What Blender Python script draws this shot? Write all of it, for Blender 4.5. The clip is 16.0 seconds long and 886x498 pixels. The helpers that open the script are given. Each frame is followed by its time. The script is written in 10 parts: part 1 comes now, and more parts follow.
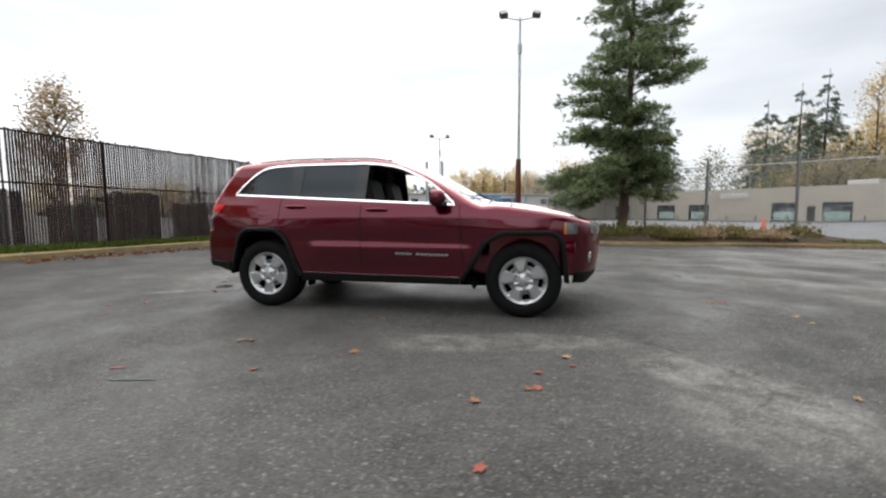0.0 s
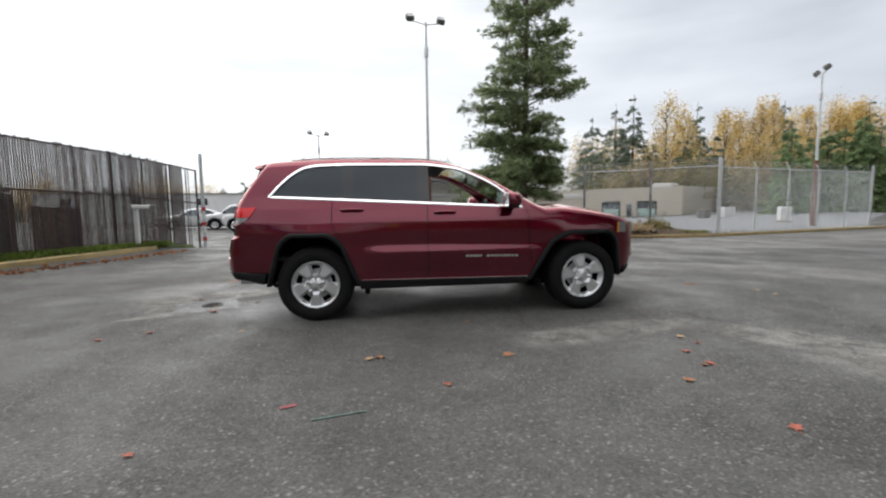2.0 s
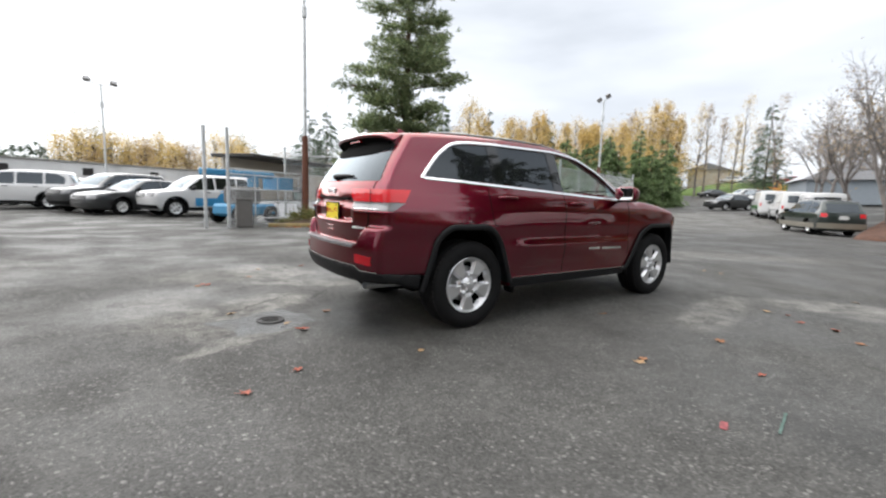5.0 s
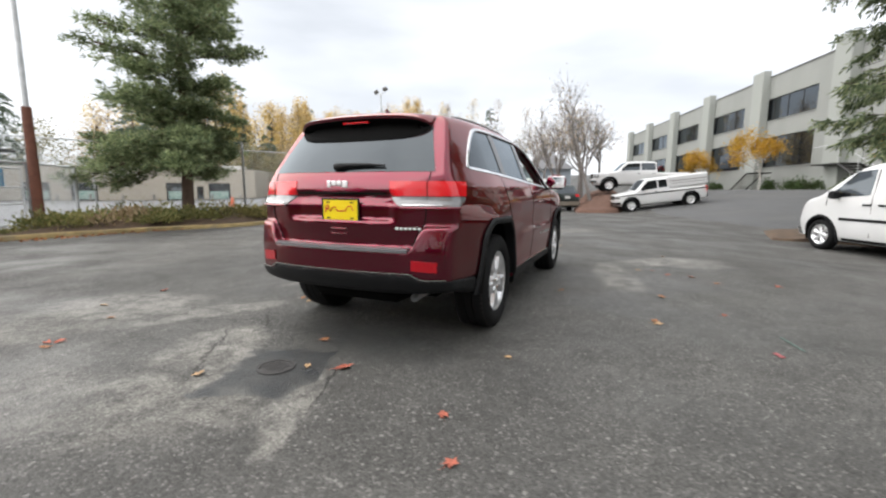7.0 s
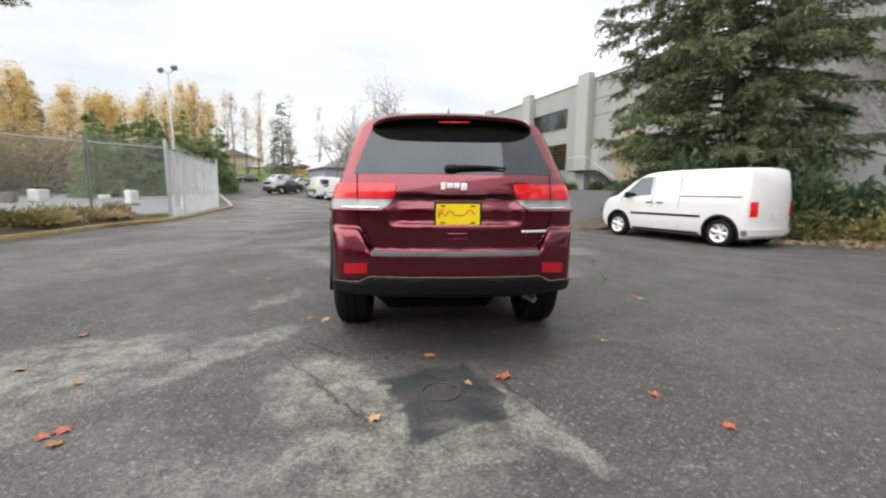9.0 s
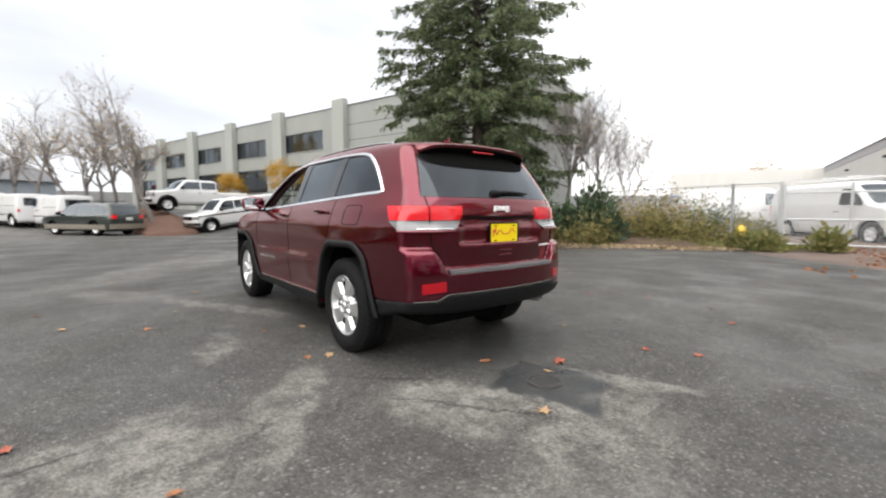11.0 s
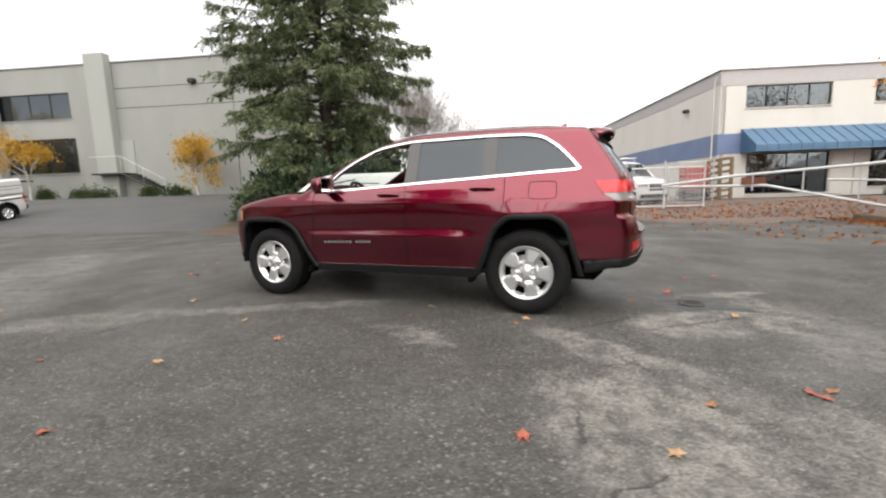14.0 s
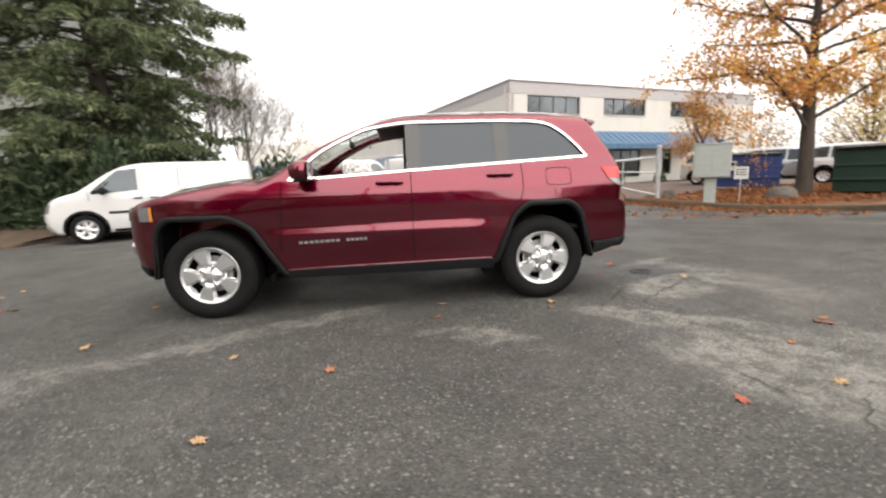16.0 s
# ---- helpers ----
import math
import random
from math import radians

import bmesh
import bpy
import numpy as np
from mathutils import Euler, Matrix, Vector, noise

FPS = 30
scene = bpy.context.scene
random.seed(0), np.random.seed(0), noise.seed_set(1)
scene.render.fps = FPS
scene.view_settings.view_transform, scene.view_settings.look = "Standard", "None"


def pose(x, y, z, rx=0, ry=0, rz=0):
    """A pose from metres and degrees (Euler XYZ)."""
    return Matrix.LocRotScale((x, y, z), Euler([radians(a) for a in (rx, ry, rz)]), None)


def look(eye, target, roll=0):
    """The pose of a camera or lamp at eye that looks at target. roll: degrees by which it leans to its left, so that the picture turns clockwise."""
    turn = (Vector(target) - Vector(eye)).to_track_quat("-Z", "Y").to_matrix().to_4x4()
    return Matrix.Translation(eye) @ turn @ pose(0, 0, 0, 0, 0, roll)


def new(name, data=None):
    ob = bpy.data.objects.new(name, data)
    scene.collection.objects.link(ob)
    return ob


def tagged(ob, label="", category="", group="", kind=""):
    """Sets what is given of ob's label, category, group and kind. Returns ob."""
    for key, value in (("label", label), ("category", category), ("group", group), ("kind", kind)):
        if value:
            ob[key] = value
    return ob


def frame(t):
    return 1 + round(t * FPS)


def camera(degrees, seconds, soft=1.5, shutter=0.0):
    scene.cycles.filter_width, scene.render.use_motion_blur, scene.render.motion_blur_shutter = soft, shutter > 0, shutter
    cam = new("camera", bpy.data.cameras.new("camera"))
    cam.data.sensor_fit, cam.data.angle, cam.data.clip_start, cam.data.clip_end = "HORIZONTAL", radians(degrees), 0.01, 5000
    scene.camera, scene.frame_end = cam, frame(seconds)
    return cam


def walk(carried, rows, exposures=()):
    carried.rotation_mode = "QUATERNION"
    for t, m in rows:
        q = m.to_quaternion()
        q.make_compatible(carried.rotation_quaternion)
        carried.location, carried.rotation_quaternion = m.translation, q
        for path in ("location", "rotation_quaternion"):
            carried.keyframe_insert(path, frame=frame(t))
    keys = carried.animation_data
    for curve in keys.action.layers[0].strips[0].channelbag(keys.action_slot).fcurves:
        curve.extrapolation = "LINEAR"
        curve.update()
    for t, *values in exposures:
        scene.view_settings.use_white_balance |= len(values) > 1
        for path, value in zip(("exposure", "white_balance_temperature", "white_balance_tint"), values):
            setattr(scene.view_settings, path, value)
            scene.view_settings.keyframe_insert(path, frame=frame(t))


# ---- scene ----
cam = camera(92.3, 16.0, soft=2.2, shutter=0.4)
PATH = [
    (0, (1.544, -5.273, 1.095), (1.134, -3.323, 0.918), -0.2),
    (0.5, (0.956, -5.381, 1.107), (0.685, -3.414, 0.87), -2.7),
    (1, (0.417, -5.463, 1.119), (0.356, -3.474, 0.914), -3.0),
    (1.5, (-0.157, -5.463, 1.122), (-0.033, -3.483, 0.871), -2.9),
    (2, (-0.706, -5.392, 1.142), (-0.45, -3.417, 0.957), -0.8),
    (2.5, (-1.276, -5.301, 1.143), (-0.809, -3.37, 0.917), -0.6),
    (3, (-1.84, -5.128, 1.142), (-1.292, -3.22, 0.895), 1.7),
    (3.5, (-2.408, -4.904, 1.134), (-1.544, -3.123, 0.846), 1.4),
    (4, (-2.909, -4.562, 1.138), (-1.98, -2.812, 0.864), 1.2),
    (6.5, (-4.641, -2.381, 1.155), (-2.949, -1.344, 0.901), 1.2),
    (7, (-4.835, -1.876, 1.125), (-3.018, -1.085, 0.853), 0.3),
    (7.5, (-4.964, -1.354, 1.133), (-3.092, -0.69, 0.9), 1.2),
    (8, (-5.104, -0.833, 1.138), (-3.154, -0.47, 0.885), 1.2),
    (8.5, (-5.138, -0.276, 1.128), (-3.167, -0.036, 0.887), 1.3),
    (9, (-5.179, 0.287, 1.138), (-3.202, 0.145, 0.868), 0.5),
    (9.5, (-5.09, 0.838, 1.138), (-3.127, 0.557, 0.873), 0.3),
    (10, (-5.005, 1.376, 1.141), (-3.128, 0.723, 0.921), 0.3),
    (12.5, (-3.576, 3.712, 1.151), (-2.383, 2.124, 0.916), 1.6),
    (13, (-3.152, 4.065, 1.137), (-2.079, 2.398, 0.869), 1.8),
    (13.5, (-2.722, 4.438, 1.153), (-1.902, 2.634, 0.883), -0.8),
    (14, (-2.194, 4.662, 1.152), (-1.447, 2.828, 0.875), -1.8),
    (14.5, (-1.679, 4.864, 1.142), (-1.191, 2.941, 0.888), -1.5),
    (15, (-1.134, 4.914, 1.137), (-0.812, 2.962, 0.844), -2.2),
    (15.5, (-0.62, 4.857, 1.137), (-0.561, 2.879, 0.846), 0.1),
    (16, (-0.174, 4.629, 1.156), (-0.368, 2.667, 0.817), -2.0),
]
walk(cam, [(t, look(eye, target, roll)) for t, eye, target, roll in PATH], exposures=[(0, 0.76, 6400, 10), (2.5, 0.76, 6380, 10), (4, 1.06, 6380, 10), (8, 1.18, 6550, 10), (13, 1.16, 6700, 11), (16, 1.16, 6950, 12)])

# ---- world and light: a bright overcast autumn day ----
world = bpy.data.worlds.new("overcast_sky")
scene.world = world
world.use_nodes = True
wn, wl = world.node_tree.nodes, world.node_tree.links
wn.clear()
w_out = wn.new("ShaderNodeOutputWorld")
w_bg = wn.new("ShaderNodeBackground")
w_sky = wn.new("ShaderNodeTexSky")
w_sky.sky_type, w_sky.sun_disc = "NISHITA", False
w_sky.sun_elevation, w_sky.sun_rotation = radians(38), radians(160)
w_co = wn.new("ShaderNodeTexCoord")
w_map = wn.new("ShaderNodeMapping")
w_map.inputs["Scale"].default_value = (1.1, 1.1, 4.2)
w_noise = wn.new("ShaderNodeTexNoise")
w_noise.inputs["Scale"].default_value, w_noise.inputs["Detail"].default_value = 1.7, 5
w_noise.inputs["Roughness"].default_value = 0.45
w_ramp = wn.new("ShaderNodeValToRGB")
w_ramp.color_ramp.elements[0].position, w_ramp.color_ramp.elements[0].color = 0.32, (0.66, 0.68, 0.705, 1)
w_ramp.color_ramp.elements[1].position, w_ramp.color_ramp.elements[1].color = 0.60, (0.95, 0.96, 0.97, 1)
w_mix = wn.new("ShaderNodeMix")
w_mix.data_type = "RGBA"
w_mix.inputs["Factor"].default_value = 0.93
w_dim = wn.new("ShaderNodeVectorMath")
w_dim.operation = "SCALE"
w_dim.inputs["Scale"].default_value = 0.10
wl.new(w_co.outputs["Generated"], w_map.inputs["Vector"])
wl.new(w_map.outputs["Vector"], w_noise.inputs["Vector"])
wl.new(w_noise.outputs["Fac"], w_ramp.inputs["Fac"])
wl.new(w_sky.outputs["Color"], w_dim.inputs[0])
wl.new(w_dim.outputs["Vector"], w_mix.inputs["A"])
wl.new(w_ramp.outputs["Color"], w_mix.inputs["B"])
w_dot = wn.new("ShaderNodeVectorMath")
w_dot.operation = "DOT_PRODUCT"
w_dot.inputs[1].default_value = (0.955, 0.29, -0.08)
wl.new(w_co.outputs["Generated"], w_dot.inputs[0])
w_east = wn.new("ShaderNodeMapRange")
w_east.interpolation_type = "SMOOTHSTEP"
w_east.inputs["From Min"].default_value, w_east.inputs["From Max"].default_value = 0.0, 0.95
wl.new(w_dot.outputs["Value"], w_east.inputs["Value"])
w_dull = wn.new("ShaderNodeMix")
w_dull.data_type, w_dull.blend_type = "RGBA", "MULTIPLY"
w_dull.inputs["B"].default_value = (0.65, 0.665, 0.69, 1)
wl.new(w_east.outputs["Result"], w_dull.inputs["Factor"])
wl.new(w_mix.outputs["Result"], w_dull.inputs["A"])
wl.new(w_dull.outputs["Result"], w_bg.inputs["Color"])
w_bg.inputs["Strength"].default_value = 0.86
wl.new(w_bg.outputs["Background"], w_out.inputs["Surface"])

sun_data = bpy.data.lights.new("sun", "SUN")
sun_data.energy, sun_data.angle, sun_data.color = 2.35, radians(110), (1.0, 0.97, 0.93)
sun = new("sun", sun_data)
sun.matrix_world = look((-8, 20, 26), (0, 0, 0))


# ---- materials ----
def tint(c, k):
    return (min(c[0] * k, 1), min(c[1] * k, 1), min(c[2] * k, 1), 1)


def mat(name, color, rough=0.6, metal=0.0, vary=0.15, scale=6.0, fine=60.0, bump=0.0, spec=0.5, coat=0.0, per_object=0.0,
        per_island=0.0, stain=None, stain_scale=1.2, stain_amount=0.5, stretch=(1, 1, 1)):
    """A surface with variation at two scales, fine relief and, if asked, stains."""
    m = bpy.data.materials.new(name)
    m.use_nodes = True
    n, l = m.node_tree.nodes, m.node_tree.links
    b = n["Principled BSDF"]
    b.inputs["Roughness"].default_value, b.inputs["Metallic"].default_value = rough, metal
    b.inputs["Specular IOR Level"].default_value = spec
    b.inputs["Coat Weight"].default_value, b.inputs["Coat Roughness"].default_value = coat, 0.04
    co = n.new("ShaderNodeTexCoord")
    mp = n.new("ShaderNodeMapping")
    mp.inputs["Scale"].default_value = stretch
    l.new(co.outputs["Object"], mp.inputs["Vector"])
    big, small = n.new("ShaderNodeTexNoise"), n.new("ShaderNodeTexNoise")
    big.inputs["Scale"].default_value, big.inputs["Detail"].default_value = scale, 5
    small.inputs["Scale"].default_value, small.inputs["Detail"].default_value = fine, 3
    l.new(mp.outputs["Vector"], big.inputs["Vector"])
    l.new(mp.outputs["Vector"], small.inputs["Vector"])
    add = n.new("ShaderNodeMath")
    add.operation = "MULTIPLY_ADD"
    l.new(small.outputs["Fac"], add.inputs[0])
    add.inputs[1].default_value = 0.5
    l.new(big.outputs["Fac"], add.inputs[2])
    ramp = n.new("ShaderNodeMapRange")
    ramp.inputs["From Min"].default_value, ramp.inputs["From Max"].default_value = 0.45, 1.05
    ramp.inputs["To Min"].default_value, ramp.inputs["To Max"].default_value = 1 - vary, 1 + vary
    l.new(add.outputs[0], ramp.inputs["Value"])
    value = ramp.outputs["Result"]
    for amount, node, socket in ((per_object, "ShaderNodeObjectInfo", "Random"), (per_island, "ShaderNodeNewGeometry", "Random Per Island")):
        if amount:
            info = n.new(node)
            r = n.new("ShaderNodeMapRange")
            r.inputs["To Min"].default_value, r.inputs["To Max"].default_value = 1 - amount, 1 + amount
            l.new(info.outputs[socket], r.inputs["Value"])
            mul = n.new("ShaderNodeMath")
            mul.operation = "MULTIPLY"
            l.new(value, mul.inputs[0])
            l.new(r.outputs["Result"], mul.inputs[1])
            value = mul.outputs[0]
    col = n.new("ShaderNodeVectorMath")
    col.operation = "SCALE"
    col.inputs[0].default_value = color[:3] if metal > 0.5 else tint(color, 0.76)[:3]
    l.new(value, col.inputs["Scale"])
    out = col.outputs["Vector"]
    if stain:
        sn = n.new("ShaderNodeTexNoise")
        sn.inputs["Scale"].default_value, sn.inputs["Detail"].default_value = stain_scale, 8
        sn.inputs["Roughness"].default_value = 0.65
        l.new(mp.outputs["Vector"], sn.inputs["Vector"])
        sr = n.new("ShaderNodeMapRange")
        sr.inputs["From Min"].default_value, sr.inputs["From Max"].default_value = 0.5, 0.68
        sr.inputs["To Max"].default_value = stain_amount
        l.new(sn.outputs["Fac"], sr.inputs["Value"])
        mx = n.new("ShaderNodeMix")
        mx.data_type = "RGBA"
        l.new(sr.outputs["Result"], mx.inputs["Factor"])
        l.new(out, mx.inputs["A"])
        mx.inputs["B"].default_value = tint(stain, 0.76)
        out = mx.outputs["Result"]
    l.new(out, b.inputs["Base Color"])
    if bump:
        bp = n.new("ShaderNodeBump")
        bp.inputs["Strength"].default_value, bp.inputs["Distance"].default_value = bump, 0.01
        l.new(small.outputs["Fac"], bp.inputs["Height"])
        l.new(bp.outputs["Normal"], b.inputs["Normal"])
    return m


def leaf_mat(name, c1, c2, c3=None, rough=0.6):
    """Foliage whose clumps differ in colour, with some light coming through."""
    m = bpy.data.materials.new(name)
    m.use_nodes = True
    n, l = m.node_tree.nodes, m.node_tree.links
    b = n["Principled BSDF"]
    b.inputs["Roughness"].default_value, b.inputs["Specular IOR Level"].default_value = rough, 0.25
    g = n.new("ShaderNodeNewGeometry")
    r = n.new("ShaderNodeValToRGB")
    r.color_ramp.elements[0].color, r.color_ramp.elements[1].color = tint(c1, 0.76), tint(c2, 0.76)
    if c3:
        e = r.color_ramp.elements.new(0.5)
        e.color = tint(c3, 0.76)
    l.new(g.outputs["Random Per Island"], r.inputs["Fac"])
    co = n.new("ShaderNodeTexCoord")
    t = n.new("ShaderNodeTexNoise")
    t.inputs["Scale"].default_value = 0.8
    l.new(co.outputs["Object"], t.inputs["Vector"])
    mr = n.new("ShaderNodeMapRange")
    mr.inputs["From Min"].default_value, mr.inputs["From Max"].default_value = 0.3, 0.7
    mr.inputs["To Min"].default_value, mr.inputs["To Max"].default_value = 0.65, 1.35
    l.new(t.outputs["Fac"], mr.inputs["Value"])
    s = n.new("ShaderNodeVectorMath")
    s.operation = "SCALE"
    l.new(r.outputs["Color"], s.inputs[0])
    l.new(mr.outputs["Result"], s.inputs["Scale"])
    l.new(s.outputs["Vector"], b.inputs["Base Color"])
    tr = n.new("ShaderNodeBsdfTranslucent")
    l.new(s.outputs["Vector"], tr.inputs["Color"])
    mx = n.new("ShaderNodeMixShader")
    mx.inputs[0].default_value = 0.35
    l.new(b.outputs[0], mx.inputs[1])
    l.new(tr.outputs[0], mx.inputs[2])
    l.new(mx.outputs[0], n["Material Output"].inputs["Surface"])
    return m


def glass_mat(name, color, rough=0.0, opaque=0.0, gloss=0.05):
    """A thin pane: mirror-like at a slant, tinted clear straight on; opaque mixes in a dark film."""
    m = bpy.data.materials.new(name)
    m.use_nodes = True
    n, l = m.node_tree.nodes, m.node_tree.links
    n.remove(n["Principled BSDF"])
    gl, tr, df = n.new("ShaderNodeBsdfGlossy"), n.new("ShaderNodeBsdfTransparent"), n.new("ShaderNodeBsdfDiffuse")
    gl.inputs["Roughness"].default_value = rough
    gl.inputs["Color"].default_value = (0.84, 0.93, 1.0, 1)
    tr.inputs["Color"].default_value = (*color, 1)
    df.inputs["Color"].default_value = (0.012, 0.013, 0.015, 1)
    mo = n.new("ShaderNodeMixShader")
    mo.inputs[0].default_value = opaque
    l.new(tr.outputs[0], mo.inputs[1])
    l.new(df.outputs[0], mo.inputs[2])
    lw = n.new("ShaderNodeLayerWeight")
    lw.inputs["Blend"].default_value = 0.5
    pw, fr = n.new("ShaderNodeMath"), n.new("ShaderNodeMath")
    pw.operation, fr.operation = "POWER", "MULTIPLY_ADD"
    l.new(lw.outputs["Facing"], pw.inputs[0])
    pw.inputs[1].default_value = 4.5
    l.new(pw.outputs[0], fr.inputs[0])
    fr.inputs[1].default_value, fr.inputs[2].default_value = 0.9 - gloss, gloss
    mx = n.new("ShaderNodeMixShader")
    l.new(fr.outputs[0], mx.inputs[0])
    l.new(mo.outputs[0], mx.inputs[1])
    l.new(gl.outputs[0], mx.inputs[2])
    l.new(mx.outputs[0], n["Material Output"].inputs["Surface"])
    return m


def paint(name, color, rough=0.25, metal=0.0, coat=1.0, dirt=0.05):
    m = mat(name, color, rough, metal, vary=dirt, scale=1.5, fine=400, coat=coat)
    return m


M_RED = paint("dark_cherry_red_car_paint", (0.120, 0.0002, 0.0140), 0.28, 0.95, 1.0, 0.05)
M_RED.node_tree.nodes["Principled BSDF"].inputs["Coat IOR"].default_value = 1.60
M_RED.node_tree.nodes["Principled BSDF"].inputs["Specular Tint"].default_value = (0.8, 0.12, 0.16, 1)
M_BLACKPLASTIC = mat("black_textured_plastic", (0.008, 0.0085, 0.0095), 0.55, vary=0.15, scale=9, fine=500, bump=0.12, spec=0.2)
# black for underbody, seams and liners, and for sheets that imitate shade
M_DARK = mat("black_underbody_and_shade", (0.006, 0.006, 0.006), 0.9, vary=0.2, spec=0.08)
M_GLOSSBLACK = mat("gloss_black_trim", (0.008, 0.008, 0.009), 0.2, vary=0.05, spec=0.3)
M_BADGE = mat("satin_bright_badge", (0.85, 0.85, 0.86), 0.4, 0.6, vary=0.04)
# black plastic lightened to grey: the sky's reflection is in the base colour
M_STEP = mat("black_step_plastic_sky_sheen", (0.12, 0.12, 0.127), 0.4, vary=0.2, fine=200, bump=0.2)
M_PILLAR = mat("gloss_black_pillar", (0.006, 0.0065, 0.008), 0.06, vary=0.05, spec=0.75)
M_CHROME = mat("chrome", (0.82, 0.82, 0.83), 0.10, 1.0, vary=0.04)
M_ALLOY = mat("silver_alloy", (0.62, 0.625, 0.635), 0.30, 0.8, vary=0.06, coat=0.3)
M_TYRE = mat("tyre_rubber", (0.010, 0.010, 0.0105), 0.75, vary=0.25, scale=14, fine=300, bump=0.1, spec=0.15)
M_TYREDUSTY = mat("tyre_tread", (0.02, 0.0195, 0.019), 0.9, vary=0.3, scale=20, fine=300, bump=0.2, spec=0.2)
M_PRIVACY = glass_mat("privacy_glass", (0.06, 0.065, 0.07), opaque=0.7, gloss=0.058)
M_REARGLASS = glass_mat("rear_privacy_glass", (0.05, 0.055, 0.06), opaque=0.85, gloss=0.058)
M_CLEAR = glass_mat("clear_glass", (0.80, 0.86, 0.83))
M_REDLENS = mat("red_tail_lens", (0.72, 0.008, 0.016), 0.10, vary=0.12, fine=180, coat=0.3)
M_CLEARLENS = mat("clear_lamp_lens", (0.24, 0.24, 0.245), 0.14, 0.3, vary=0.35, fine=120, coat=0.35)
M_REFLECTOR = mat("dark_red_reflector", (0.42, 0.004, 0.012), 0.12, vary=0.15, fine=220, coat=0.4)
M_RAIL = mat("satin_silver_rail", (0.42, 0.42, 0.43), 0.35, 0.9, vary=0.08)
M_AMBER = mat("amber_lens", (0.85, 0.26, 0.02), 0.15, vary=0.1, coat=1.0)
M_YELLOW = mat("yellow_plate", (0.92, 0.70, 0.0), 0.4, vary=0.03)
M_REDINK = mat("red_ink", (0.60, 0.02, 0.015), 0.5, vary=0.05)
M_SEAT = mat("black_upholstery", (0.02, 0.02, 0.021), 0.8, vary=0.2, bump=0.1)
M_GREYTRIM = mat("grey_cabin_trim", (0.16, 0.15, 0.14), 0.7, vary=0.1)
M_WHITEPAINT = paint("white_car_paint", (0.74, 0.74, 0.74), 0.3, 0.0, 0.8, 0.04)
M_SILVERPAINT = paint("silver_car_paint", (0.48, 0.49, 0.50), 0.3, 0.6, 0.9)
M_GREYPAINT = paint("dark_grey_car_paint", (0.055, 0.057, 0.06), 0.3, 0.5, 0.9)
M_GREENPAINT = paint("dark_green_car_paint", (0.03, 0.04, 0.036), 0.3, 0.4, 0.9)
M_GOLDPAINT = paint("sand_lower_paint", (0.36, 0.33, 0.27), 0.4, 0.3, 0.6)
M_CARGLASS = glass_mat("dark_car_glass", (0.05, 0.055, 0.06), opaque=0.65, gloss=0.09)
M_STEEL = mat("galvanised_steel", (0.60, 0.615, 0.62), 0.5, 0.35, vary=0.2, scale=8)
M_RUST = mat("rust_brown_steel", (0.16, 0.06, 0.035), 0.85, vary=0.35, scale=5, stain=(0.07, 0.03, 0.02))


